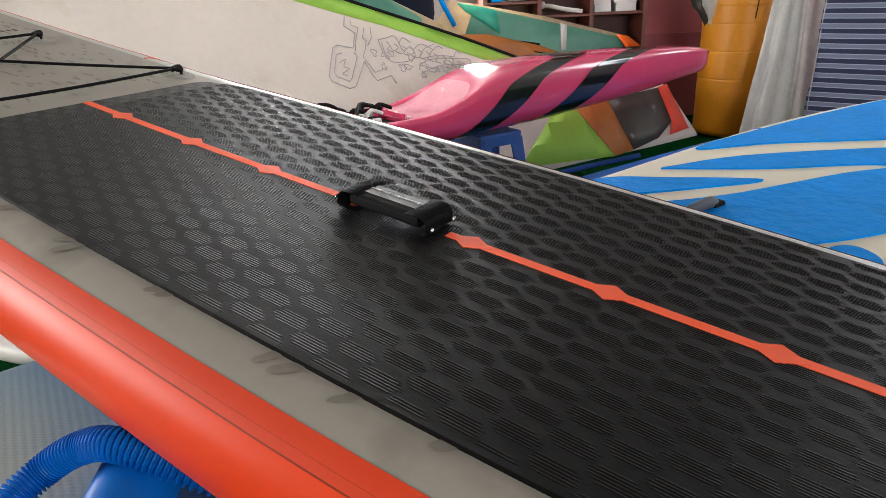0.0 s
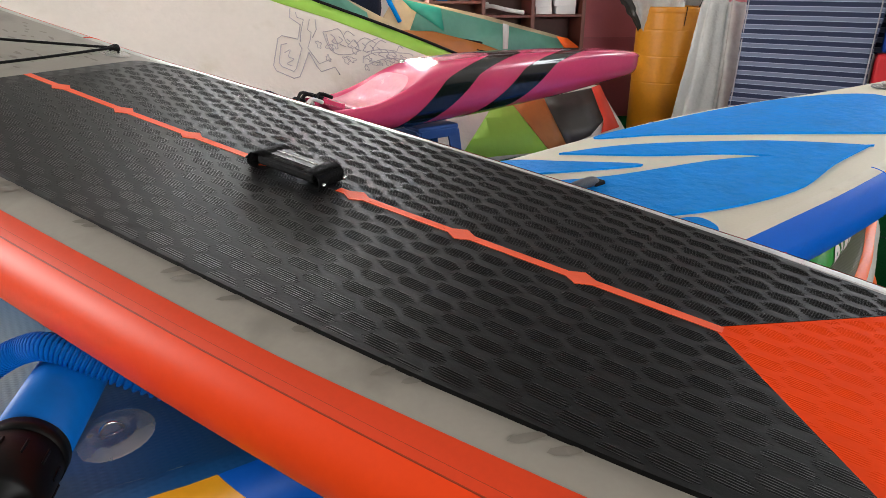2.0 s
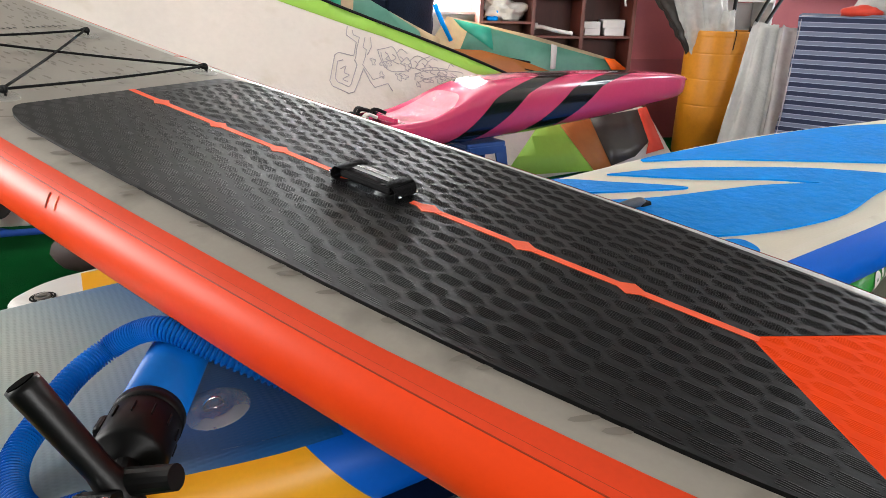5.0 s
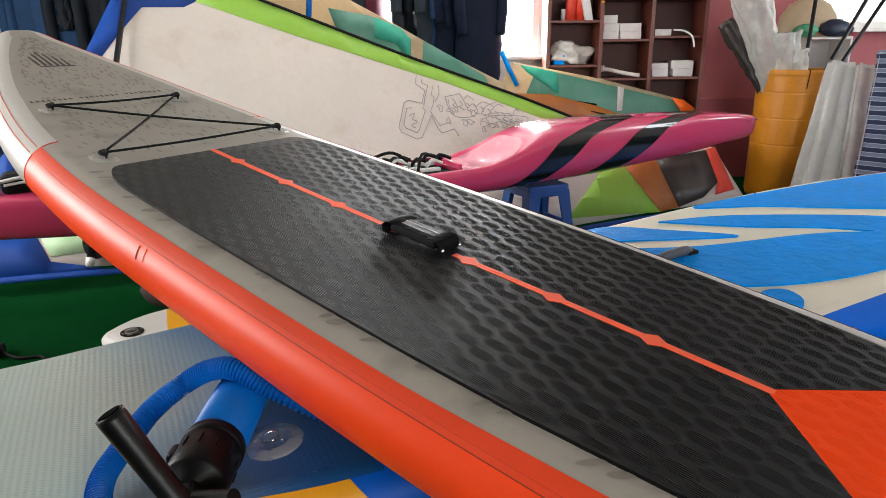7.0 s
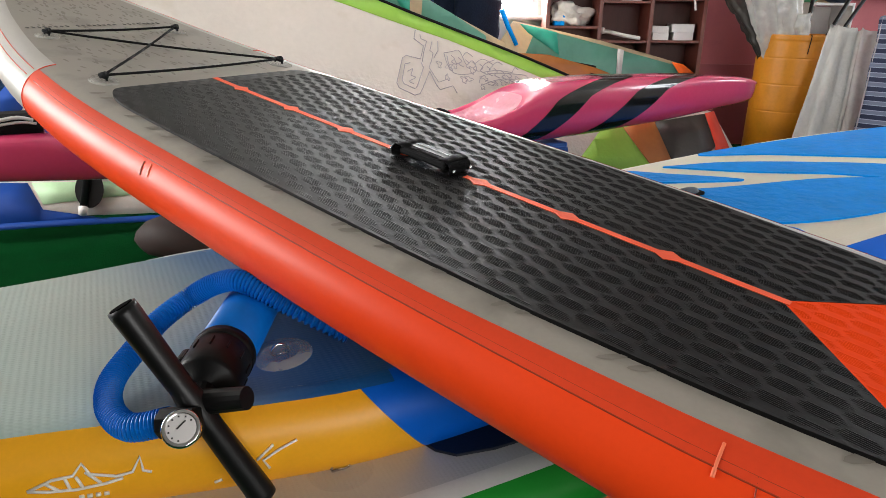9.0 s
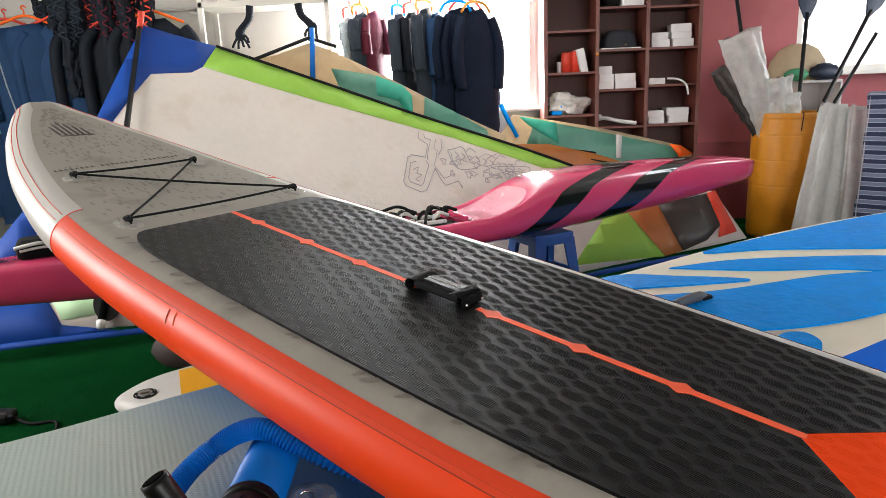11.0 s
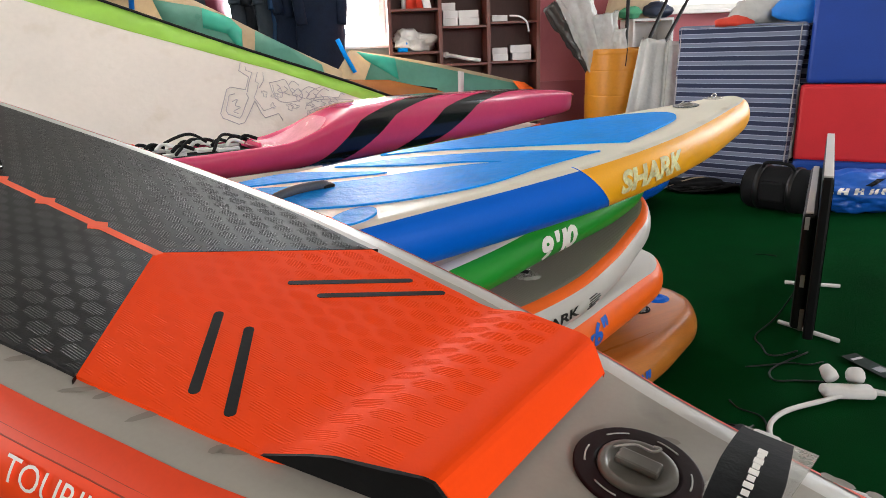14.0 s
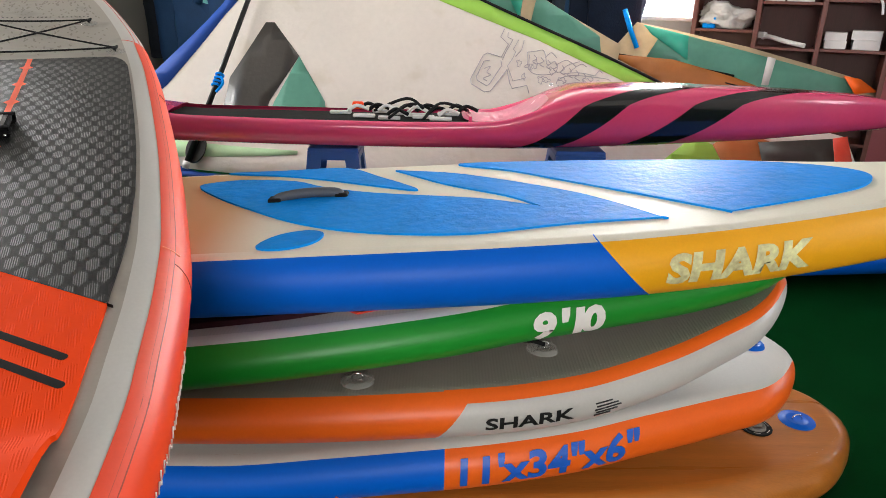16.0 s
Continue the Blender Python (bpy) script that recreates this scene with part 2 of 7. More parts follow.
def spline(points, per=8, closed=False):
    """Catmull-Rom through a few points."""
    p = [Vector(q) for q in points]
    n, out = len(p), []
    for i in range(n if closed else n - 1):
        a, b, c, d = ((p[(i + k) % n] if closed else p[min(max(i + k, 0), n - 1)]) for k in (-1, 0, 1, 2))
        for j in range(per):
            t = j / per
            out.append(0.5 * ((2 * b) + (c - a) * t + (2 * a - 5 * b + 4 * c - d) * t * t + (3 * b - a - 3 * c + d) * t ** 3))
    if not closed:
        out.append(p[-1])
    return out


def tube(points, r, seg=8, name="tube", radii=None):
    """A round tube along points; radii may give each ring its own size."""
    pts = [Vector(p) for p in points]
    verts, faces = [], []
    up = Vector((0, 0, 1))
    for i, p in enumerate(pts):
        d = (pts[min(i + 1, len(pts) - 1)] - pts[max(i - 1, 0)]).normalized()
        if abs(d.dot(up)) > 0.97:
            up = Vector((1, 0, 0))
        s = d.cross(up).normalized()
        u = s.cross(d)
        up = u
        rr = radii[i] if radii else r
        for k in range(seg):
            a = 2 * math.pi * k / seg
            verts.append(p + rr * (math.cos(a) * s + math.sin(a) * u))
    for i in range(len(pts) - 1):
        for k in range(seg):
            a, b = i * seg + k, i * seg + (k + 1) % seg
            faces.append((a, b, b + seg, a + seg))
    faces += [tuple(range(seg))[::-1], tuple(range((len(pts) - 1) * seg, len(pts) * seg))]
    return mesh_of(name, verts, faces)


def lathe(profile, seg=32, name="lathe"):
    """A body of revolution about z from (radius, z) pairs."""
    verts, faces = [], []
    for r, z in profile:
        for k in range(seg):
            a = 2 * math.pi * k / seg
            verts.append((r * math.cos(a), r * math.sin(a), z))
    for i in range(len(profile) - 1):
        for k in range(seg):
            a, b = i * seg + k, i * seg + (k + 1) % seg
            faces.append((a, b, b + seg, a + seg))
    return mesh_of(name, verts, faces)


def slab(poly, z0, z1, place=None, cut=0.0, name="slab"):
    """A flat piece with thickness from an outline; place maps (x, y, z) to space; cut: size of the grid that it is cut into."""
    bm = bmesh.new()
    vs = [bm.verts.new((p[0], p[1], z0)) for p in poly]
    f = bm.faces.new(vs)
    if f.normal.z < 0:
        f.normal_flip()
    r = bmesh.ops.extrude_face_region(bm, geom=[f])
    for v in r["geom"]:
        if isinstance(v, bmesh.types.BMVert):
            v.co.z = z1
    if cut:
        xs, ys = [p[0] for p in poly], [p[1] for p in poly]
        for ax, lo, hi in ((0, min(xs), max(xs)), (1, min(ys), max(ys))):
            k = int((hi - lo) / cut)
            for i in range(1, k + 1):
                co, no = [0, 0, 0], [0, 0, 0]
                co[ax], no[ax] = lo + (hi - lo) * i / (k + 1), 1
                bmesh.ops.bisect_plane(bm, geom=bm.verts[:] + bm.edges[:] + bm.faces[:], plane_co=co, plane_no=no)
    if place:
        for v in bm.verts:
            v.co = Vector(place(*v.co))
    bmesh.ops.recalc_face_normals(bm, faces=bm.faces)
    return bm


def letters(body, size, place, wide=1.0, shear=0.0, thick=0.0012, cut=0.012, align="LEFT", bold=0.0):
    """A word in the built-in font as thin raised letters; place maps (along, up, out) to space."""
    cu = bpy.data.curves.new("word", "FONT")
    cu.body, cu.size, cu.align_x, cu.shear, cu.offset = body, size, align, shear, bold
    cu.resolution_u = 3
    ob = new("word", cu)
    me = bpy.data.meshes.new_from_object(ob.evaluated_get(bpy.context.evaluated_depsgraph_get()))
    bpy.data.objects.remove(ob)
    bm = bmesh.new()
    bm.from_mesh(me)
    bmesh.ops.remove_doubles(bm, verts=bm.verts, dist=1e-5)
    ys = [v.co.y for v in bm.verts]
    k = int((max(ys) - min(ys)) / cut)
    for i in range(1, k + 1):
        bmesh.ops.bisect_plane(bm, geom=bm.verts[:] + bm.edges[:] + bm.faces[:], plane_co=(0, min(ys) + (max(ys) - min(ys)) * i / (k + 1), 0), plane_no=(0, 1, 0))
    for v in bm.verts:
        v.co = Vector(place(v.co.x * wide, v.co.y, thick))
    return bm


def smooth_curve(ctrl):
    """A smooth function through (x, value) pairs."""
    xs, ys = np.array([c[0] for c in ctrl], float), np.array([c[1] for c in ctrl], float)
    h, d = np.diff(xs), np.diff(ys) / np.diff(xs)
    m = np.zeros(len(xs))
    m[0], m[-1] = d[0], d[-1]
    for i in range(1, len(xs) - 1):
        if d[i - 1] * d[i] > 0:
            m[i] = 2 * d[i - 1] * d[i] / (d[i - 1] + d[i])

    def f(x):
        x = min(max(x, xs[0]), xs[-1])
        i = min(int(np.searchsorted(xs, x, "right")) - 1, len(xs) - 2)
        t = (x - xs[i]) / h[i]
        return float((1 + 2 * t) * (1 - t) ** 2 * ys[i] + t * (1 - t) ** 2 * h[i] * m[i] + t * t * (3 - 2 * t) * ys[i + 1] + t * t * (t - 1) * h[i] * m[i + 1])
    return f


class Board:
    """An inflatable board: x from nose to tail, y across, z = 0 on the deck's middle."""

    def __init__(self, ctrl, rocker, thick=0.15, rail=0.07, crown=0.004, tip=0.15):
        self.x0, self.x1, self.round = ctrl[0][0], ctrl[-1][0], tip
        self.w, self.rock, self.t, self.rx, self.crown = smooth_curve(ctrl), smooth_curve(rocker), thick, rail, crown

    def half(self, x):
        u = min(1.0, max(0.0, min(x - self.x0, self.x1 - x)) / self.round)
        return max(self.w(x) * math.sqrt(1 - (1 - u) ** 2), 0.004)

    def inner(self, x):
        w = self.half(x)
        return max(w - self.rx, w * 0.35)

    def thickness(self, x):
        e = min(x - self.x0, self.x1 - x)
        return self.t * (0.72 + 0.28 * min(1.0, max(0.0, e / 0.35)) ** 0.5)

    def swell(self, x):
        """How full the section is: it rounds off close to both ends."""
        u = min(1.0, max(0.0, min(x - self.x0, self.x1 - x)) / (0.5 * self.t))
        return max(0.12, math.sqrt(1 - (1 - u) ** 2))

    def top(self, x):
        return self.rock(x) - self.thickness(x) / 2 * (1 - self.swell(x))

    def rail_at(self, x, a, side, out=0.0):
        """a: 0 at the deck's edge, pi at the bottom's."""
        x = min(max(x, self.x0), self.x1)
        i, w, t = self.inner(x), self.half(x), self.thickness(x)
        return Vector((x, side * (i + (w - i + out) * math.sin(a)), self.rock(x) - t / 2 + (t / 2 * self.swell(x) + out) * math.cos(a)))

    def deck_at(self, x, y, out=0.0):
        i = self.inner(x)
        return Vector((x, y, self.top(x) + self.crown * (1 - min(1, (y / max(i, 0.01)) ** 2)) + out))

    def stations(self, n=96):
        c, h = (self.x0 + self.x1) / 2, (self.x1 - self.x0) / 2
        return [c - h * math.cos(math.pi * k / n) for k in range(n + 1)]

    def deck(self, lo=None, hi=None, bottom=False, ny=10):
        lo, hi = self.x0 if lo is None else lo, self.x1 if hi is None else hi
        xs = sorted({lo, hi, *[x for x in self.stations() if lo < x < hi]})
        verts, faces = [], []
        for x in xs:
            i = self.inner(x)
            for k in range(ny + 1):
                y = -i + 2 * i * k / ny
                verts.append((x, y, self.top(x) - self.thickness(x) * self.swell(x)) if bottom else self.deck_at(x, y))
        for r in range(len(xs) - 1):
            for k in range(ny):
                a = r * (ny + 1) + k
                q = (a, a + ny + 1, a + ny + 2, a + 1)
                faces.append(q[::-1] if bottom else q)
        return mesh_of("deck", verts, faces)

    def rail(self, side, x0, x1, lean0=0.0, lean1=0.0, a0=0.0, a1=math.pi, out=0.0, na=16):
        """A rail panel between two ends, each leaning along the board by that much from top to bottom."""
        xs = [x0] + [x for x in self.stations(120) if x0 < x < x1] + [x1]
        verts, faces = [], []
        for x in xs:
            u = (x - x0) / (x1 - x0)
            b0, b1 = a0(x) if callable(a0) else a0, a1(x) if callable(a1) else a1
            for k in range(na + 1):
                a = b0 + (b1 - b0) * k / na
                lean = (lean0 * (1 - u) + lean1 * u) * (-math.cos(a)) * 0.5
                verts.append(self.rail_at(x + lean, a, side, out))
        for r in range(len(xs) - 1):
            for k in range(na):
                a = r * (na + 1) + k
                q = (a, a + 1, a + na + 2, a + na + 1)
                faces.append(q if side > 0 else q[::-1])
        return mesh_of("rail", verts, faces)

    def on_rail(self, x, side, up=0.0):
        """Maps (along, up, out) for letters on a rail."""
        def place(s, v, o):
            xx = x + (s if side < 0 else -s)
            a = math.pi / 2 - (v + up) / (self.thickness(xx) / 2)
            return self.rail_at(xx, a, side, 0.0015 + o)
        return place

    def on_deck(self, z=0.0):
        return lambda x, y, o: self.deck_at(x, y, z + o)

    def seam(self, side, x0, x1, a, r=0.0012):
        return tube([self.rail_at(x0 + (x1 - x0) * k / 60, a, side, 0.0004) for k in range(61)], r, 6, "seam")

    def cross_seam(self, side, x, lean=0.0, a0=0.0, a1=math.pi, r=0.0015):
        return tube([self.rail_at(x - lean * 0.5 * math.cos(a0 + (a1 - a0) * k / 20), a0 + (a1 - a0) * k / 20, side, 0.0004) for k in range(21)], r, 6, "seam")


def ring_patch(parent, at, r=0.035, mat=None, loop=True):
    """A clear or coloured round patch with a bent metal ring on it."""
    p = part("ring_patch", lathe([(0.0, 0.003), (r * 0.55, 0.0035), (r * 0.6, 0.006), (r * 0.66, 0.0035), (r, 0.002), (r * 1.02, 0.0)], 28), mat or CLEAR, parent, at=at)
    if loop:
        pts = [(0.014 * math.cos(a), 0.004 * math.sin(a) * 0, 0.005 + 0.014 * math.sin(a)) for a in np.linspace(-0.3, math.pi + 0.3, 14)]
        part("metal_ring", tube(pts + [pts[0]], 0.0022, 8), CHROME, p)
    return p


def valve(parent, at, r=0.055, ring=None):
    """An inflation valve: printed ring, clear cap with a moulded grip."""
    v = part("valve", lathe([(r, 0.0), (r, 0.0025), (r * 0.985, 0.0035), (r * 0.96, 0.0036), (r * 0.7, 0.0036), (r * 0.67, 0.0035), (r * 0.65, 0.002), (0, 0.002)], 40), ring or BLACK_RUBBER, parent, at=at)
    part("cap", lathe([(r * 0.63, 0.002), (r * 0.62, 0.006), (r * 0.58, 0.008), (r * 0.5, 0.008), (r * 0.46, 0.005), (0, 0.005)], 36), CAP_GREY, v, "translucent grey screw cap")
    part("grip", box((0, 0, 0.009), (r * 0.7, r * 0.34, 0.008), 0.003), CAP_GREY, v)
    part("cap_cord", tube(spline([(-r * 0.45, r * 0.1, 0.01), (-r * 0.2, r * 0.35, 0.011), (r * 0.1, r * 0.3, 0.014), (r * 0.2, r * 0.42, 0.016), (r * 0.08, r * 0.4, 0.016)], 5), 0.0013, 6), GREY_RAIL, v)
    for k in range(6):
        a0 = k * math.pi / 3
        pts = [(r * 0.82 * math.cos(a0 + j * 0.07), r * 0.82 * math.sin(a0 + j * 0.07), 0.0038) for j in range(8)]
        part("printed_mark", tube(pts, 0.0009, 6), GREY_RAIL, v)
    return v

# ---------------------------------------------------------------- the room
X0, X1, Y0, Y1, TOP = -4.8, 5.6, -4.8, 6.45, 3.0


def wall_with(name, axis, at, lo, hi, height, openings, mat, thick=0.18, out=1, label="painted wall of the shop"):
    """A wall along x or y with real openings (lo, hi, z0, z1); it grows outwards from its inner face."""
    bm = bmesh.new()
    cuts = sorted({lo, hi, *[v for o in openings for v in o[:2]]})
    for a, b in zip(cuts, cuts[1:]):
        mid = (a + b) / 2
        holes = sorted((o[2], o[3]) for o in openings if o[0] < mid < o[1])
        z = 0.0
        for z0, z1 in holes + [(height, height)]:
            if z0 > z + 1e-4:
                c, s = [mid, at + out * thick / 2, (z + z0) / 2], [b - a, thick, z0 - z]
                if axis == "y":
                    c[0], c[1], s[0], s[1] = c[1], c[0], s[1], s[0]
                add_box(bm, c, s)
            z = max(z, z1)
    ob = part(name, bm, mat, smooth=False)
    return tagged(ob, label, "wall", kind="structure")


WIN_BACK = (-0.95, 1.02, 1.2, 2.45)
WIN_LEFT = (-4.74, -4.2, 1.2, 2.45)
WIN_RIGHT = (3.55, 4.85, 1.42, 2.5)
# Assumed opening, out of view, made for the side fill lamp.
SIDE_OPEN = (2.9, 5.6, 1.2, 2.5)
wall_with("wall_north", "x", Y1, X0, 2.5, TOP, [WIN_BACK, WIN_LEFT], WALL_WHITE)
wall_with("wall_north_pink", "x", Y1 - 0.004, 2.5, X1, TOP, [WIN_RIGHT], WALL_PINK, label="pink painted wall beside the bookcase")
# A band of darker red along the bottom of the pink wall.
tagged(part("wall_lower_band", box(((2.5 + X1) / 2, Y1 - 0.012, 0.39), (X1 - 2.5, 0.016, 0.78), 0.0), WALL_RED), "darker red lower band of the wall", "wall", kind="structure")
wall_with("wall_east", "y", X1, Y0, Y1, TOP, [SIDE_OPEN], WALL_WHITE)
# Unseen walls: openings assumed for the fill lamps, grey kept dark to cut bounce.
wall_with("wall_west", "y", X0, Y0, Y1, TOP, [(0.1, 3.7, 1.5, 2.7)], WALL_GREY, out=-1)
wall_with("wall_south", "x", Y0, X0, X1, TOP, [(1.85, 5.35, 1.55, 2.75)], WALL_GREY, out=-1)
# The ceiling is out of view; its grey sets how much light bounces down.
tagged(part("ceiling", box(((X0 + X1) / 2, (Y0 + Y1) / 2, TOP + 0.06), (X1 - X0 + 0.4, Y1 - Y0 + 0.4, 0.12), 0.0), CEIL), "assumed grey ceiling out of view, toned for bounced light", "ceiling", kind="structure")
tagged(part("floor", box(((X0 + X1) / 2, (Y0 + Y1) / 2, -0.05), (X1 - X0, Y1 - Y0, 0.1), 0.0), CARPET), "short-pile green carpet on the floor", "floor", kind="structure")
GROUND = material("pale_paving", rgb("a9a49a"), 0.9, var=0.1, scale=0.5, fine=9)
tagged(part("ground", box((0, 0, -0.35), (120, 120, 0.2), 0.0), GROUND), "pale ground outside the shop", "ground", kind="structure")


def window(name, x0, x1, z0, z1, y, label, mullions=1):
    w = thing(name, Matrix.Translation(((x0 + x1) / 2, y, z0)), label, "window", kind="structure")
    W, H = x1 - x0, z1 - z0
    for nm, c, s in (("window_frame", (-W / 2 + 0.03, 0, H / 2), (0.06, 0.1, H)), ("window_frame", (W / 2 - 0.03, 0, H / 2), (0.06, 0.1, H)),
                     ("window_frame", (0, 0, 0.03), (W - 0.12, 0.1, 0.06)), ("window_frame", (0, 0, H - 0.03), (W - 0.12, 0.1, 0.06))):
        part(nm, box(c, s, 0.006), WHITE_FRAME, w)
    for k in range(1, mullions + 1):
        part("mullion", box((-W / 2 + W * k / (mullions + 1), 0, H / 2), (0.045, 0.07, H - 0.12), 0.005), WHITE_FRAME, w)
    part("window_sill", box((0, -0.09, -0.015), (W + 0.14, 0.22, 0.035), 0.006), WHITE_FRAME, w)
    return w


GLOW = emitter("bright_daylight", (1.0, 1.0, 1.0), 2.2)
window("window_1", WIN_BACK[0], WIN_BACK[1], WIN_BACK[2], WIN_BACK[3], Y1 + 0.06, "white-framed window full of daylight", 2)
window("window_2", WIN_LEFT[0], WIN_LEFT[1], WIN_LEFT[2], WIN_LEFT[3], Y1 + 0.06, "white-framed window full of daylight", 1)
window("window_3", WIN_RIGHT[0], WIN_RIGHT[1], WIN_RIGHT[2], WIN_RIGHT[3], Y1 + 0.06, "white-framed window full of daylight", 0)
tagged(part("backdrop", box((0.4, Y1 + 1.6, 1.9), (14, 0.02, 4.4), 0.0), GLOW), "overexposed daylight outside the windows", "sky", kind="structure")

# ---------------------------------------------------------------- bookcase
SH = dict(x=(1.06, 1.53, 1.985, 2.46), y=6.02, d=0.36, h=2.32)


def bookcase():
    b = thing("bookcase", Matrix.Translation((0, SH["y"], 0)), "dark reddish wooden bookcase with open compartments", "bookcase")
    d = SH["d"]
    for i, x in enumerate(SH["x"]):
        part("upright", box((x, d / 2, SH["h"] / 2), (0.035, d, SH["h"]), 0.003), DARK_WOOD, b)
    part("back_panel", box(((SH["x"][0] + SH["x"][3]) / 2, d - 0.012, SH["h"] / 2), (SH["x"][3] - SH["x"][0], 0.016, SH["h"]), 0.0), DARK_BACK, b)
    for col, zs in ((0, (0.3, 0.74, 1.115, 1.5, 1.87, 2.2)), (1, (0.3, 0.995, 1.335, 1.69, 2.06)), (2, (0.3, 1.0, 1.36, 1.69, 2.05))):
        a, c = SH["x"][col] + 0.0175, SH["x"][col + 1] - 0.0175
        for z in zs:
            part("shelf", box(((a + c) / 2, d / 2 - 0.006, z), (c - a, d - 0.03, 0.022), 0.002), DARK_WOOD, b)
    part("top_board", box(((SH["x"][0] + SH["x"][3]) / 2, d / 2, SH["h"] + 0.014), (SH["x"][3] - SH["x"][0] + 0.06, d + 0.02, 0.028), 0.004), DARK_WOOD, b)
    part("door_knob", lathe([(0.0, 0.012), (0.012, 0.010), (0.014, 0.0)], 16), BARREL, b, at=pose(1.53, -0.003, 1.66, 90, 0, 0))
    return b


bookcase()


def card_box(x, z, w, h, d=0.2, turn=0.0, y=6.08):
    bm = box((0, 0, h / 2), (w, d, h), 0.003)
    ob = part("card_box", bm, PAPER, at=pose(x, y + d / 2, z, 0, 0, turn))
    return tagged(ob, "small white cardboard box on a bookcase shelf", "box", "boxes in the bookcase")


for x, z, w, h, tn in ((2.10, 1.372, 0.15, 0.055, 0), (2.10, 1.012, 0.15, 0.06, 2), (2.10, 1.072, 0.15, 0.06, -2), (2.31, 1.012, 0.18, 0.07, 1), (2.31, 1.082, 0.2, 0.07, -5),
                       (2.12, 1.702, 0.17, 0.07, 2), (2.12, 1.772, 0.15, 0.06, -3), (2.33, 1.702, 0.19, 0.07, 0), (2.31, 1.772, 0.18, 0.06, 2), (2.32, 1.832, 0.18, 0.07, -8),
                       (1.63, 1.347, 0.14, 0.065, 0), (1.63, 1.412, 0.14, 0.07, 2), (1.62, 1.482, 0.13, 0.07, -2), (1.81, 1.347, 0.19, 0.065, 0), (1.81, 1.412, 0.19, 0.07, -4)):
    card_box(x, z, w, h, turn=tn)
cap = thing("cap", pose(1.75, 6.17, 1.711), "dark navy cap on a bookcase shelf", "cap")
NAVY = material("navy_cloth", rgb("14161f"), 0.85, var=0.2, scale=8, fine=90, bump=0.4)
part("crown", lathe([(0.17, 0.0), (0.17, 0.05), (0.15, 0.11), (0.1, 0.155), (0.0, 0.17)], 24), NAVY, cap)
tagged(part("yellow_toy", lathe([(0.03, 0), (0.05, 0.02), (0.03, 0.05), (0.0, 0.06)], 10), YELLOW_PVC, at=pose(1.77, 6.05, 1.711)), "small yellow object on a shelf", "ornament")
tagged(part("paper_pile", box((1.75, 6.11, 1.706), (0.36, 0.16, 0.01), 0.001), PAPER), "white papers lying on a shelf", "paper")
for x, r, h, mat, lab in ((1.2, 0.022, 0.09, PAPER, "small white bottle"), (1.27, 0.05, 0.17, SAIL_RED, "red tin"), (1.36, 0.05, 0.18, SAIL_RED, "red tin")):
    tagged(part("tin", lathe([(0, 0), (r, 0), (r, h), (r * 0.9, h + 0.01), (0, h + 0.01)], 20), mat, at=pose(x, 6.14, 1.511)), lab + " standing on a shelf", "tin")
tagged(part("white_folder", box((0, 0, 0.1), (0.07, 0.16, 0.22), 0.004), PAPER, at=pose(1.42, 6.12, 1.511, 0, -12, 0)), "white folder leaning on a shelf", "folder")


def soft_lump(name, c, s, mat, label, category, seed=0, amp=0.25, turn=0.0, n=3):
    """A soft crumpled thing such as a bag."""
    bm = bmesh.new()
    bmesh.ops.create_icosphere(bm, subdivisions=n, radius=1.0)
    for v in bm.verts:
        k = 1 + amp * noise.noise(v.co * 1.7 + Vector((seed * 7.1, seed, 0))) + amp * 0.5 * noise.noise(v.co * 4.1 + Vector((seed, 3, seed)))
        v.co = Vector((v.co.x * s[0] * k, v.co.y * s[1] * k, max(-0.85, v.co.z * k) * s[2]))
    return tagged(part(name, bm, mat, at=pose(c[0], c[1], c[2] + 0.85 * s[2], 0, 0, turn), smooth=True), label, category)


BAG_PALE = material("white_plastic_bag", rgb("d2cfca"), 0.3, var=0.1, scale=9, fine=40, bump=0.6, depth=0.012)
soft_lump("plastic_bag", (1.29, 6.18, 1.126), (0.2, 0.11, 0.1), BAG_PALE, "crumpled white plastic bag on a shelf", "bag", 3, 0.5, 20, 4)
tagged(part("blue_roll", box((1.17, 6.12, 1.171), (0.1, 0.1, 0.09), 0.01), BLUE_PAD), "blue roll standing on a shelf", "roll")
tagged(part("white_case", box((1.86, 6.16, 2.181), (0.2, 0.2, 0.22), 0.01), PAPER), "white plastic case on the upper bookcase shelf", "case")
basket = thing("basket", pose(1.655, 6.15, 2.072), "dark wire basket on the upper bookcase shelf", "basket")
part("body", lathe([(0.0, 0.004), (0.075, 0.004), (0.088, 0.14), (0.083, 0.14), (0.07, 0.01), (0.0, 0.01)], 20), BLACK_RUBBER, basket)
part("rim", lathe([(0.083, 0.13), (0.094, 0.135), (0.094, 0.15), (0.083, 0.15)], 20), BLACK_PLASTIC, basket)
brush = thing("brush", pose(1.72, 6.1, 1.008, 0, 0, -30), "white brush lying on a shelf", "brush")
part("handle", tube(spline([(0.2, 0, 0.02), (0.05, 0.01, 0.04), (-0.1, 0, 0.07), (-0.16, 0, 0.06)]), 0.018, 8), PAPER, brush)
part("head", box((-0.17, 0, 0.08), (0.08, 0.05, 0.05), 0.012), PAPER, brush)
cable = tagged(part("white_cable", tube(spline([(2.2, 6.1, 1.42), (2.28, 6.04, 1.41), (2.34, 6.0, 1.36), (2.36, 5.99, 1.27)]), 0.009, 8), PAPER), "short white cable hanging over a shelf edge", "cable")
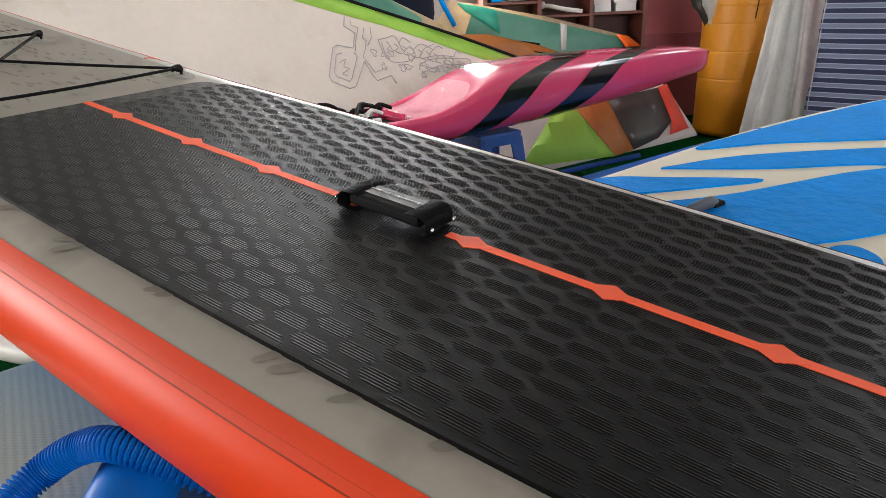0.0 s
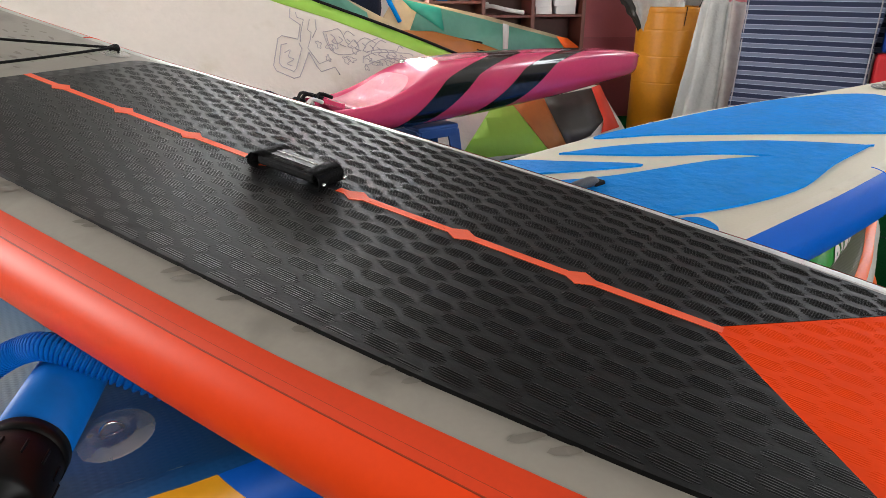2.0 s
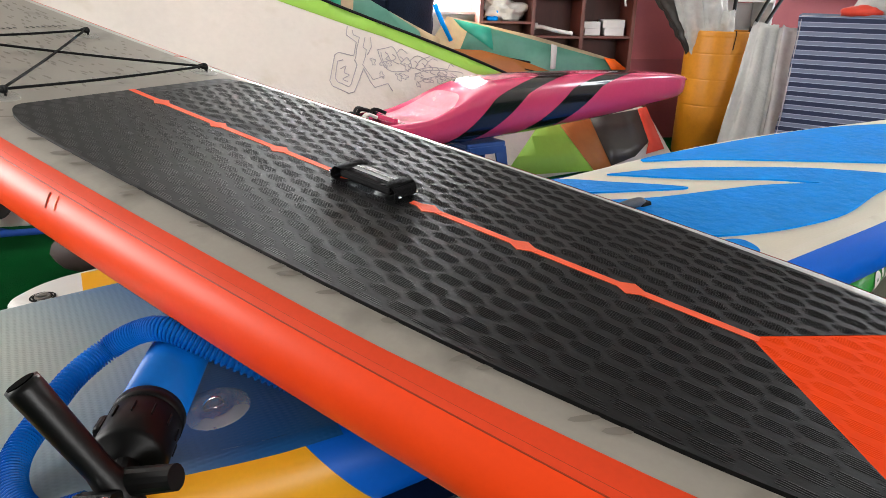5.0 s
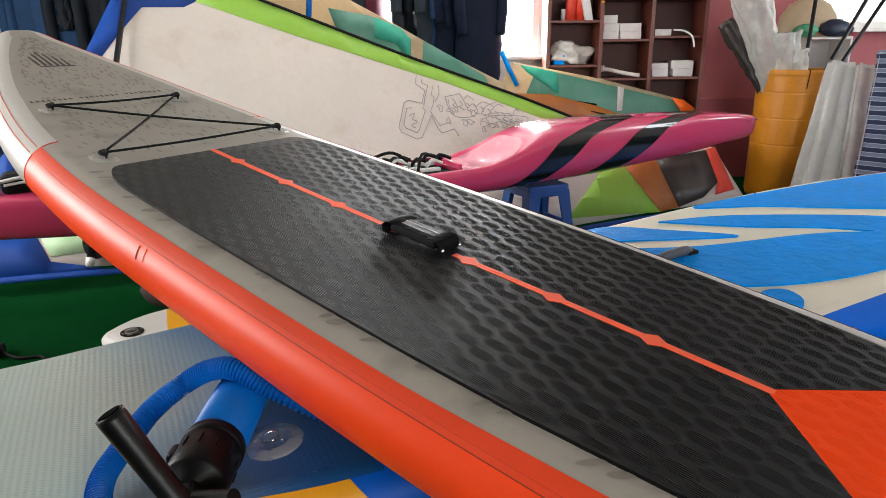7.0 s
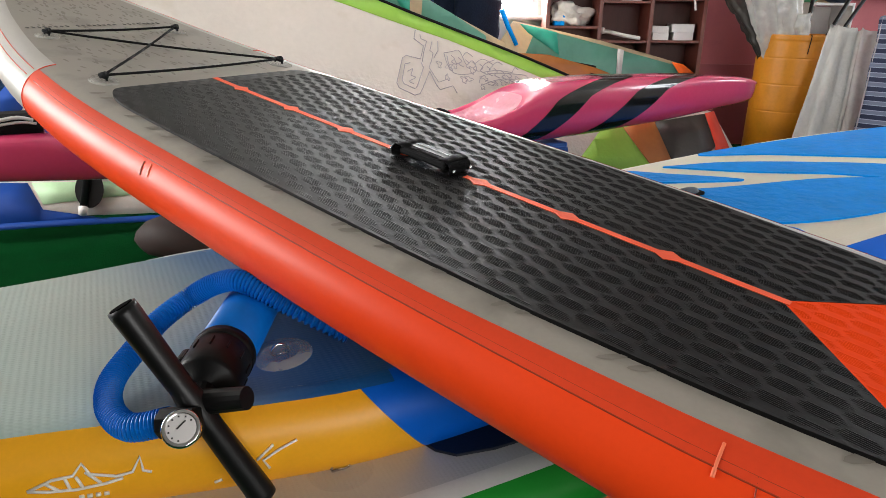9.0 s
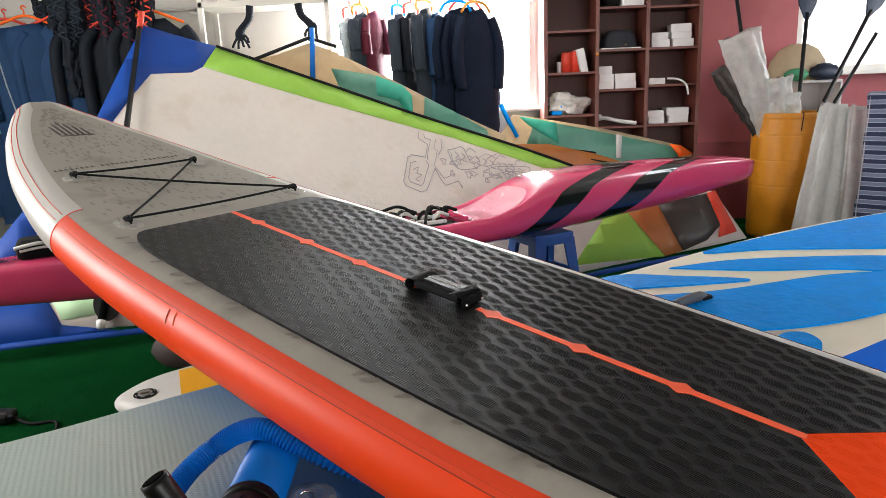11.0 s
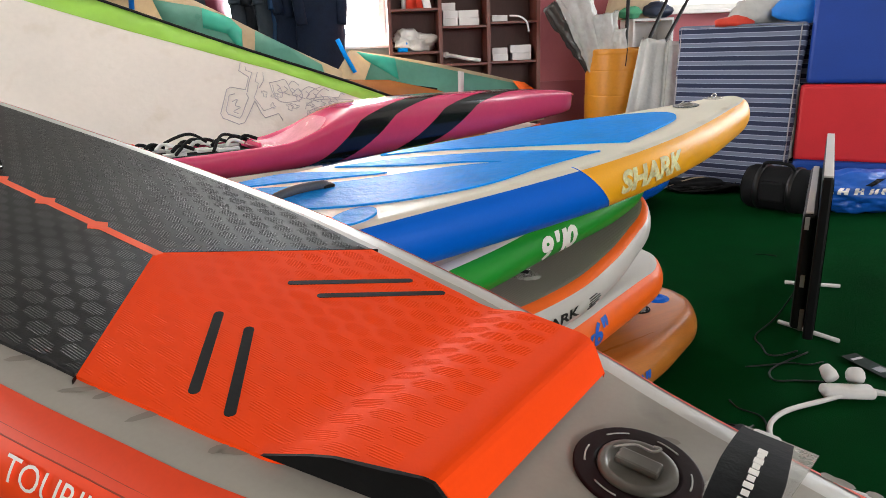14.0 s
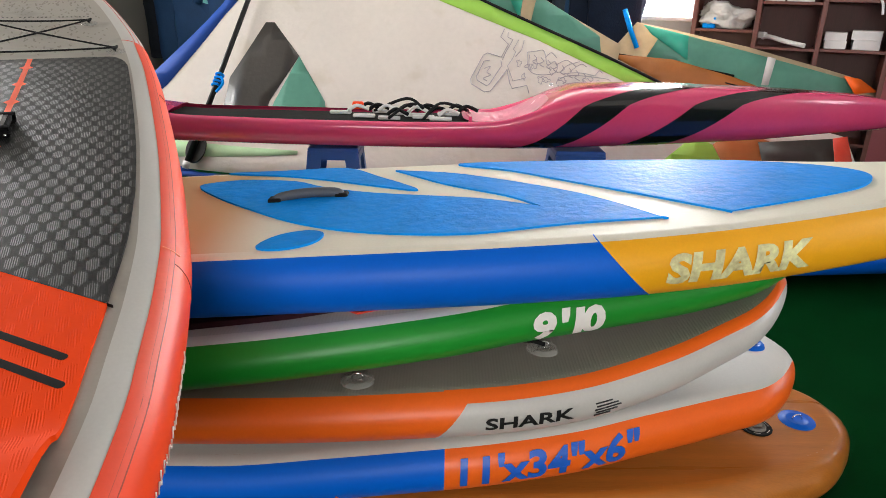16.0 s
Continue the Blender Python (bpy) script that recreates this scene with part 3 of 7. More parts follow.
tagged(part("white_jar", lathe([(0, 0), (0.025, 0), (0.025, 0.06), (0, 0.06)], 14), PAPER, at=pose(2.06, 6.12, 1.371)), "small white jar on a shelf", "jar")

# ---------------------------------------------------------------- the touring board
MAIN = Matrix(((0.75168, 0.65297, 0.09279, 0.1836), (-0.64405, 0.75704, -0.10996, 0.8373), (-0.14205, 0.02289, 0.98960, 0.9767), (0, 0, 0, 1)))
mb = Board([(-2.13, 0.06), (-2.03, 0.118), (-1.85, 0.198), (-1.5, 0.297), (-1.1, 0.36), (-0.6, 0.39), (0.0, 0.397), (0.5, 0.384), (0.73, 0.361), (0.9, 0.334), (0.98, 0.321), (1.08, 0.297), (1.2, 0.263), (1.3, 0.229), (1.43, 0.194), (1.54, 0.164), (1.62, 0.138)],
           [(-2.13, 0.15), (-1.9, 0.1), (-1.6, 0.054), (-1.2, 0.014), (-0.8, -0.004), (-0.4, -0.006), (1.1, -0.006), (1.35, -0.003), (1.62, 0.004)], thick=0.15, rail=0.085, crown=0.0, tip=0.1)


SEAM_ORANGE = pvc("seam_orange_pvc", rgb("a83a1e"), 0.5)
LIGHT_CREASE = pvc("pale_orange_pvc", rgb("ff8058"), 0.4)


def near_edge(x):
    """Where the grey deck edge ends on the near rail; it narrows towards the tail."""
    return 0.54 - 0.16 * min(1.0, max(0.0, (x - 0.2) / 0.5))


def touring_board():
    b = thing("touring_board", MAIN, "grey inflated touring paddle board with orange rails and black deck pad", "paddle board")
    part("deck", mb.deck(), GREY_PVC, b, "grey drop-stitch deck with dark dashes")
    part("bottom", mb.deck(bottom=True), GREY_PVC, b)
    for side in (-1, 1):
        rim = near_edge if side < 0 else (lambda x: 0.54)
        part("rail", mb.rail(side, -2.13, -1.08), GREY_RAIL, b, "light grey nose rail")
        part("rail", mb.rail(side, -1.08, 1.62, 0, 0, rim), ORANGE_RAIL, b, "orange side rail")
        # The far edge takes the lighter grey so the window's glare is painted in.
        part("deck_edge", mb.rail(side, -1.08, 1.62, 0.0, 0, 0.0, rim, na=6), GREY_RAIL if side > 0 else GREY_PVC, b, "rounded grey deck edge")
        part("rail_band", mb.rail(side, -1.08, 1.62, 0.0, 0, lambda x, f=rim: f(x) - 0.07, 0.82, 0.0012, 6), ORANGE_DARK, b, "darker orange overlapping band")
        part("seam", mb.seam(side, -2.12, -1.1, 0.55), ORANGE_DARK, b)
        part("seam", mb.seam(side, -2.12, -1.1, 0.8), ORANGE_DARK, b)
        part("seam", mb.seam(side, -1.05, 1.6, 0.82), SEAM_ORANGE, b)
        part("seam", mb.seam(side, -1.05, 1.6, 0.7, 0.0009), SEAM_ORANGE, b)
        part("seam", mb.cross_seam(side, -1.08), ORANGE_DARK, b)
        part("rail_joint", mb.cross_seam(side, 0.585, 0.03, 0.5, 0.95, 0.0022), LIGHT_CREASE, b)
        part("rail_joint", mb.cross_seam(side, 0.63, 0.05, 0.5, 1.9, 0.0008), SEAM_ORANGE, b)
        part("rail_joint", mb.cross_seam(side, -0.47, 0.03, 0.92, 1.25, 0.0014), SEAM_ORANGE, b)
        part("rail_joint", mb.cross_seam(side, -0.44, 0.05, 0.9, 1.2, 0.0012), LIGHT_CREASE, b)
    for k in range(11):
        on = mb.on_rail(0.84 + 0.03 * k, 1, -0.004 + 0.004 * (k % 2))
        part("printed_mark", tube(spline([on(0, -0.008 - 0.004 * (k % 3 == 0), 0.0004), on(0.007, 0.006, 0.0004), on(0.014, -0.006, 0.0004), on(0.02, 0.004 + 0.008 * (k % 4 == 0), 0.0004)], 4), 0.0012, 5), WHITE_INK, b, "white script mark on the rail")
    part("lettering", letters("TOURING", 0.038, mb.on_rail(0.79, -1, 0.02), 1.0), WHITE_INK, b, "white word TOURING on the rail")
    return b


board = touring_board()


def pad_edge(x):
    """Half width of the deck pad along the board."""
    wide = 0.014 * min(1.0, max(0.0, (0.72 - x) / 0.4))
    return max(0.02, min(mb.inner(x) - 0.022 + wide + 0.008 * min(1.0, max(0.0, (x - 1.0) / 0.15)), 0.305))


GRV_X, GRV_Y = 0.042, 0.0175


def groove(y):
    """Narrow grooves between slightly raised ridges."""
    g = 0.5 - 0.5 * math.cos(2 * math.pi * y / 0.0035)
    return 0.0002 * g ** 2 - 0.00036 * (1 - g) ** 2


def relief(x, y):
    """Depth of the pad's embossed grooves: staggered lozenges of seven grooves each."""
    j0 = math.floor(y / GRV_Y)
    for j in (j0, j0 + 1):
        off = GRV_X if j % 2 else 0.0
        i = round((x - off) / (2 * GRV_X))
        dx, dy = x - off - 2 * GRV_X * i, y - j * GRV_Y
        if abs(dy) < 0.0105 and abs(dx + 0.25 * dy) < 0.0232 - 0.95 * abs(dy):
            return groove(dy + 0.00175)
    return 0.0


def pad_sheet(lo, hi, inside, top=0.0055, step_x=0.005, step_y=0.000875, lift=None, flat=None):
    """A foam sheet with embossed grooves; inside(x) gives the spans of y that it covers."""
    verts, faces, rows = [], [], []
    nx = int((hi - lo) / step_x)
    for r in range(nx + 1):
        x = lo + (hi - lo) * r / nx
        a, c = inside(x)
        k0, k1 = math.ceil(a / step_y), math.floor(c / step_y)
        ys = [a] + [k * step_y for k in range(k0, k1 + 1)] + [c]
        z = mb.rock(x) + top + (lift(x) if lift else 0.0)
        row = []
        for y in ys:
            d = 0.0 if (flat and flat(x, y)) or y in (a, c) else relief(x, y)
            row.append(len(verts))
            verts.append((x, y, z - d))
        rows.append((row, k0))
    for (ra, ka), (rb, kb) in zip(rows, rows[1:]):
        la, lb = len(ra), len(rb)
        lo_k, hi_k = max(ka, kb), min(ka + la - 3, kb + lb - 3)
        if hi_k <= lo_k:
            continue
        for k in range(lo_k, hi_k):
            faces.append((ra[k - ka + 1], rb[k - kb + 1], rb[k - kb + 2], ra[k - ka + 2]))
        left = [*ra[:lo_k - ka + 2]], [*rb[:lo_k - kb + 2]]
        right = [*ra[hi_k - ka + 1:]], [*rb[hi_k - kb + 1:]]
        for pa, pb in (left, right):
            poly = pa[::-1] + pb
            if len(poly) >= 3:
                faces.append(tuple(poly))
    # skirt down to the deck
    for side in (0, -1):
        for (ra, _), (rb, _) in zip(rows, rows[1:]):
            p, q = ra[side], rb[side]
            n = len(verts)
            verts.append((verts[p][0], verts[p][1], mb.rock(verts[p][0]) - 0.001 + (lift(verts[p][0]) * 0.7 if lift else 0)))
            verts.append((verts[q][0], verts[q][1], mb.rock(verts[q][0]) - 0.001 + (lift(verts[q][0]) * 0.7 if lift else 0)))
            faces.append((p, q, n + 1, n))
    return mesh_of("pad", verts, faces, False)


APEX, SPREAD = 0.525, 0.9


def black_span(x):
    w = pad_edge(x)
    if x < -0.70:
        t = (x + 0.845) / 0.145
        w -= 0.05 * (1 - math.sqrt(max(0.0, 1 - (1 - t) ** 2)))
    return (-w, w)


def cut_back(x):
    """Half width of the orange arrow at x behind its tip."""
    return max(0.0, (x - APEX) * 1.06)


def flat_zone(x, y):
    return (abs(y) < 0.009 and not -0.22 < x < -0.03) or x < -0.80 or abs(y) > pad_edge(x) - 0.006


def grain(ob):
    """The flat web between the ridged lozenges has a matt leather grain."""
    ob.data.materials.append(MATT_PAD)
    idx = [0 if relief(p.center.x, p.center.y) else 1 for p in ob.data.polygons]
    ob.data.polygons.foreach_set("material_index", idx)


def deck_pads():
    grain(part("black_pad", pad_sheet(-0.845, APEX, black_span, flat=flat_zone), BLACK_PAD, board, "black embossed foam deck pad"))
    for side in (-1, 1):
        def span(x, s=side):
            w, c = pad_edge(x), cut_back(x)
            return (c, max(w, c + 0.001)) if s > 0 else (-max(w, c + 0.001), -c)
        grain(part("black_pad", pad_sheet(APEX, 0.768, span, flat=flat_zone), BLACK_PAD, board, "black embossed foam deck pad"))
    # the orange arrow and tail pad, with its raised kick
    kick = smooth_curve([(0.9, 0.0), (1.0, 0.0), (1.03, 0.003), (1.06, 0.015), (1.085, 0.024), (1.1, 0.027), (1.15, 0.033), (1.185, 0.037), (1.193, 0.036), (1.222, 0.003)])

    def orange_span(x):
        w = min(pad_edge(x), cut_back(x))
        if x > 1.05:
            w = pad_edge(x) - 0.004
        return (-w - 0.0005, w + 0.0005)
    part("orange_pad", pad_sheet(APEX, 1.222, orange_span, 0.0050, lift=kick, flat=lambda x, y: abs(y) > orange_span(x)[1] - 0.008 or x > 1.15), ORANGE_PAD, board, "orange embossed foam tail pad with a raised kick")
    side_face = slab([(1.02, 0.0), (1.16, 0.0), (1.222, 0.0), (1.222, 0.005), (1.195, 0.038), (1.185, 0.04), (1.15, 0.036), (1.1, 0.03), (1.075, 0.022), (1.045, 0.01)], 0, 0.004)
    for v in side_face.verts:
        v.co = Vector((v.co.x, -pad_edge(v.co.x) - 0.003 + v.co.z, v.co.y + 0.001))
    part("kick_side", side_face, BLACK_RUBBER, board, "black foam core of the kick")
    # centre line with diamonds
    xs = (-0.732, -0.541, -0.36, 0.0, 0.183, 0.36)

    def strip(lo, hi):
        return slab([(lo, -0.0075), (hi, -0.0075), (hi, 0.0075), (lo, 0.0075)], 0, 0.0062, cut=0.1, place=mb.on_deck())
    part("centre_line", strip(-0.845, -0.215), ORANGE_LINE, board, "orange inlay line")
    part("centre_line", strip(-0.035, APEX + 0.012), ORANGE_LINE, board, "orange inlay line")
    for x in xs:
        part("diamond", slab([(x - 0.030, 0), (x, -0.0185), (x + 0.030, 0), (x, 0.0185)], 0, 0.0064, place=mb.on_deck()), ORANGE_LINE, board, "orange diamond inlay")
    part("diamond", slab([(-0.212, 0), (-0.182, -0.0185), (-0.152, 0), (-0.182, 0.0185)], 0, 0.0072, place=mb.on_deck()), ORANGE_LINE, board, "orange diamond inlay")
    # slanted slots in the tail pad
    for s in (-1, 1):
        for x0 in (0.76, 0.821):
            a, c = Vector((x0, s * 0.065 + 0.007)), Vector((x0 + 0.122, s * 0.191 + 0.007))
            d = (c - a).normalized()
            n = Vector((-d.y, d.x)) * 0.0065
            ring = [a + n * math.cos(t) - d * 0.0065 * math.sin(t) for t in np.linspace(0, math.pi, 7)] + [c - n * math.cos(t) + d * 0.0065 * math.sin(t) for t in np.linspace(0, math.pi, 7)]
            part("slot", slab([(p.x, p.y) for p in ring], 0.0035, 0.0056, place=mb.on_deck()), BLACK_RUBBER, board, "black slanted slot")


deck_pads()


material_print = material("grey_white_print", rgb("a8a6a4"), 0.5, var=0.2)


def web_band(pts, half, thick=0.004):
    """A flat webbing band that follows points in the board's length, folded over at both ends."""
    bm = bmesh.new()
    rows = [[bm.verts.new((p.x, y, p.z)) for y in (-half, -half * 0.85, 0.0, half * 0.85, half)] for p in spline([(a, 0, c) for a, c in pts], 5)]
    for r0, r1 in zip(rows, rows[1:]):
        for k in range(4):
            bm.faces.new((r0[k], r1[k], r1[k + 1], r0[k + 1]))
    bmesh.ops.solidify(bm, geom=bm.faces[:], thickness=thick)
    return bm


def carry_handle():
    h = part("carry_handle", box((-0.121, 0, 0.0145), (0.118, 0.05, 0.018), 0.006, seg=3), BLACK_WEB, board, "padded black webbing carry handle")
    for x, s in ((-0.182, -1), (-0.062, 1)):
        part("end_loop", web_band([(x - s * 0.012, 0.0225), (x, 0.024), (x + s * 0.01, 0.02), (x + s * 0.013, 0.011), (x + s * 0.01, 0.002), (x - s * 0.02, 0.001)], 0.03, 0.006), BLACK_WEB, h)
        part("end_fold", web_band([(x - s * 0.022, 0.0235), (x - s * 0.008, 0.026), (x + s * 0.005, 0.024), (x + s * 0.004, 0.016)], 0.0315, 0.004), BLACK_WEB, h)
        for y in (-0.024, 0.024):
            part("rivet", lathe([(0.0, 0.003), (0.0035, 0.002), (0.004, 0)], 10), CHROME, h, at=pose(x + s * 0.0185, y, 0.01, 0, s * 90, 0))
    part("label_strip", box((-0.121, 0.004, 0.0236), (0.09, 0.03, 0.0015), 0.0005), BLACK_PLASTIC, h)
    for k in range(16):
        part("printed_mark", box((-0.163 + k * 0.0054, 0.006, 0.0246), (0.0036, 0.0036 + 0.0014 * (k % 3), 0.0006), 0.0), material_print, h)


carry_handle()


def bungee():
    c = thing("bungee_net", MAIN, "thin black bungee cord crossed between clear deck patches", "bungee cord")
    rings = ((-1.332, -0.194), (-1.322, 0.165), (-0.922, -0.238), (-0.931, 0.256))
    for x, y in rings:
        z = mb.rock(x)
        p = part("cord_patch", lathe([(0, 0.004), (0.02, 0.004), (0.036, 0.002), (0.037, 0.0)], 24), CLEAR, c, at=Matrix.Translation((x, y, z)) @ Matrix.Diagonal((1.3, 0.8, 1, 1)))
        part("eyelet", tube([(0.012 * math.cos(a), 0, 0.004 + 0.012 * math.sin(a)) for a in np.linspace(0, math.pi, 10)], 0.003, 8), BLACK_WEB, p)
        part("knot", tube(spline([(-0.012, 0, 0.012), (0, 0.01, 0.018), (0.012, 0, 0.012), (0, -0.01, 0.014), (-0.012, 0, 0.012)], 5), 0.004, 8), BLACK_WEB, p)
    def cord(a, d, sag=0.004):
        pts = []
        for k in range(13):
            t = k / 12
            x, y = a[0] + (d[0] - a[0]) * t, a[1] + (d[1] - a[1]) * t
            z0, z1 = mb.rock(a[0]) + 0.014, mb.rock(d[0]) + 0.014
            pts.append((x, y, max(z0 + (z1 - z0) * t - sag * math.sin(math.pi * t), mb.rock(x) + 0.004)))
        part("cord", tube(pts, 0.0032, 7), BLACK_WEB, c)
    cord(rings[0], rings[1])
    cord(rings[2], rings[3])
    cord(rings[0], rings[3])
    cord(rings[2], rings[1])


bungee()


GREY_INK = material("grey_lettering", rgb("4d4843"), 0.5, var=0.1)


def nose_marks():
    for k in range(6):
        s = 0.012 + 0.02 * (1 - abs(k - 2.2) / 3.6)
        a = Vector((-1.735 + 0.003 * k, -0.066 + 0.0175 * k))
        part("nose_stripe", slab([(a.x - 4.3 * s, a.y - 0.004), (a.x, a.y - 0.004), (a.x, a.y + 0.004), (a.x - 4.3 * s, a.y + 0.001)], 0.0004, 0.0012, place=mb.on_deck()), BLACK_INK, board, "black print mark")
    part("nose_stripe", slab([(-1.728, -0.068), (-1.721, -0.068), (-1.712, 0.036), (-1.719, 0.036)], 0.0004, 0.0012, place=mb.on_deck()), BLACK_INK, board)
    for k in range(26):
        if k % 9 == 8:
            continue
        y = -0.212 + k * 0.0148
        part("printed_mark", box((-1.412, y, mb.rock(-1.412) + 0.0012), (0.012 + 0.006 * (k % 2), 0.0055, 0.0012), 0.0), GREY_INK, board)
    # water-drop dashes printed over the deck
    rng = random.Random(5)
    verts, faces = [], []
    def dash(x, y, ln, wd, ang):
        n = len(verts)
        pts = [(math.cos(t) * ln, math.sin(t) * wd) for t in np.linspace(0, 2 * math.pi, 9)[:-1]]
        for px, py in pts:
            q = Vector((px, py)) @ Matrix.Rotation(ang, 2)
            verts.append(mb.deck_at(x + q.x, y + q.y, 0.0009))
        faces.append(tuple(range(n, n + 8)))
    for k in range(420):
        x = rng.uniform(-2.0, -0.9)
        w = mb.inner(x) - 0.03
        dash(x, rng.uniform(-w, w), rng.uniform(0.007, 0.015), 0.0036, rng.uniform(-0.3, 0.3))
    for k in range(24):
        x = rng.uniform(-0.85, 1.1)
        s = -1
        y = s * (pad_edge(x) + rng.uniform(0.0, 0.014))
        dash(x, y, rng.uniform(0.010, 0.026), rng.uniform(0.005, 0.008), s * rng.uniform(0.7, 1.3))
    for k in range(24):
        x = rng.uniform(1.24, 1.55)
        dash(x, rng.uniform(-0.15, 0.15), rng.uniform(0.008, 0.015), 0.006, rng.uniform(-0.5, 0.5))
    tagged(part("dash_print", mesh_of("dashes", verts, faces), material("dark_grey_print", rgb("898279"), 0.55, var=0.1), board, "dark grey printed dashes"), kind="stuff")


nose_marks()
valve(board, Matrix.Translation((1.315, 0.018, mb.rock(1.31))), 0.064, material("dark_brown_ring", rgb("241012"), 0.5, var=0.15, spec=0.15))
part("tail_patch", slab([(1.375, 0.02), (1.44, 0.02), (1.46, 0.16), (1.385, 0.165)], 0.0, 0.002, place=mb.on_deck()), CLEAR, board, "clear vinyl patch")
part("clip", box((1.41, 0.12, 0.012), (0.03, 0.035, 0.018), 0.005), PAPER, board, "white plastic leash clip")
strap = part("tail_handle", slab([(1.388, -0.12), (1.438, -0.12), (1.441, 0.02), (1.436, 0.122), (1.386, 0.122), (1.384, 0.02)], 0.0, 0.006, cut=0.025, place=lambda x, y, z: (x, y, 0.012 + z + 0.03 * math.cos(y * 11))), BLACK_WEB, board, "black webbing tail handle with white print")
for k in range(12):
    part("printed_mark", box((1.414, -0.06 + k * 0.011, 0.021 + 0.03 * math.cos((-0.06 + k * 0.011) * 11)), (0.0065 + 0.002 * (k % 2), 0.0075, 0.001), 0.0), WHITE_INK, strap)

# ---------------------------------------------------------------- the stack of boards under it
def stack_pose(x, y, z, turn=26.3, rise=4.0, lean=0.5):
    """Nose to tail runs along x; the tail is raised by rise degrees."""
    return Matrix.Translation((x, y, z)) @ pose(0, 0, 0, 0, 0, turn) @ pose(0, 0, 0, lean, -rise, 0)


def gradient_deck(name, light, tint, lo0, lo1, hi0, hi1, weave=0.0):
    """PVC deck sprayed with a second colour that fades in along the board's edges and middle."""
    m = pvc(name, light, 0.5, weave=weave, spec=0.25)
    n, l = m.node_tree.nodes, m.node_tree.links
    p = n["Principled BSDF"]
    src = p.inputs["Base Color"].links[0].from_socket
    co, sep = n.new("ShaderNodeTexCoord"), n.new("ShaderNodeSeparateXYZ")
    l.new(co.outputs["Object"], sep.inputs[0])
    wide, slant = n.new("ShaderNodeMath"), n.new("ShaderNodeMath")
    wide.operation, slant.operation = "ABSOLUTE", "MULTIPLY_ADD"
    l.new(sep.outputs[1], wide.inputs[0])
    l.new(wide.outputs[0], slant.inputs[0])
    slant.inputs[1].default_value = 0.45
    l.new(sep.outputs[0], slant.inputs[2])
    fade = []
    for lo, hi in ((lo0, lo1), (hi0, hi1)):
        r = n.new("ShaderNodeMapRange")
        r.interpolation_type = "SMOOTHSTEP"
        r.inputs[1].default_value, r.inputs[2].default_value = lo, hi
        l.new(slant.outputs[0] if hi > lo else sep.outputs[0], r.inputs[0])
        fade.append(r)
    mul = n.new("ShaderNodeMath")
    mul.operation = "MULTIPLY"
    l.new(fade[0].outputs[0], mul.inputs[0])
    l.new(fade[1].outputs[0], mul.inputs[1])
    mix = n.new("ShaderNodeMix")
    mix.data_type = "RGBA"
    l.new(mul.outputs[0], mix.inputs[0])
    l.new(src, mix.inputs[6])
    mix.inputs[7].default_value = (*tint, 1)
    l.new(mix.outputs[2], p.inputs["Base Color"])
    return m


TOURER = [(-2.5, 0.1), (-2.35, 0.17), (-2.15, 0.24), (-1.93, 0.296), (-1.76, 0.32), (-1.48, 0.372), (-1.31, 0.394), (-1.1, 0.402), (-0.6, 0.405), (0.05, 0.405), (0.36, 0.394), (0.6, 0.366), (0.8, 0.325), (1.0, 0.27), (1.2, 0.207), (1.35, 0.158), (1.48, 0.118), (1.58, 0.09)]
bb = Board(TOURER, [(-2.5, 0.12), (-1.93, 0.056), (-1.76, 0.042), (-1.48, 0.02), (-1.31, 0.006), (-1.15, 0.0), (1.0, 0.0), (1.58, 0.02)], thick=0.148, rail=0.062)


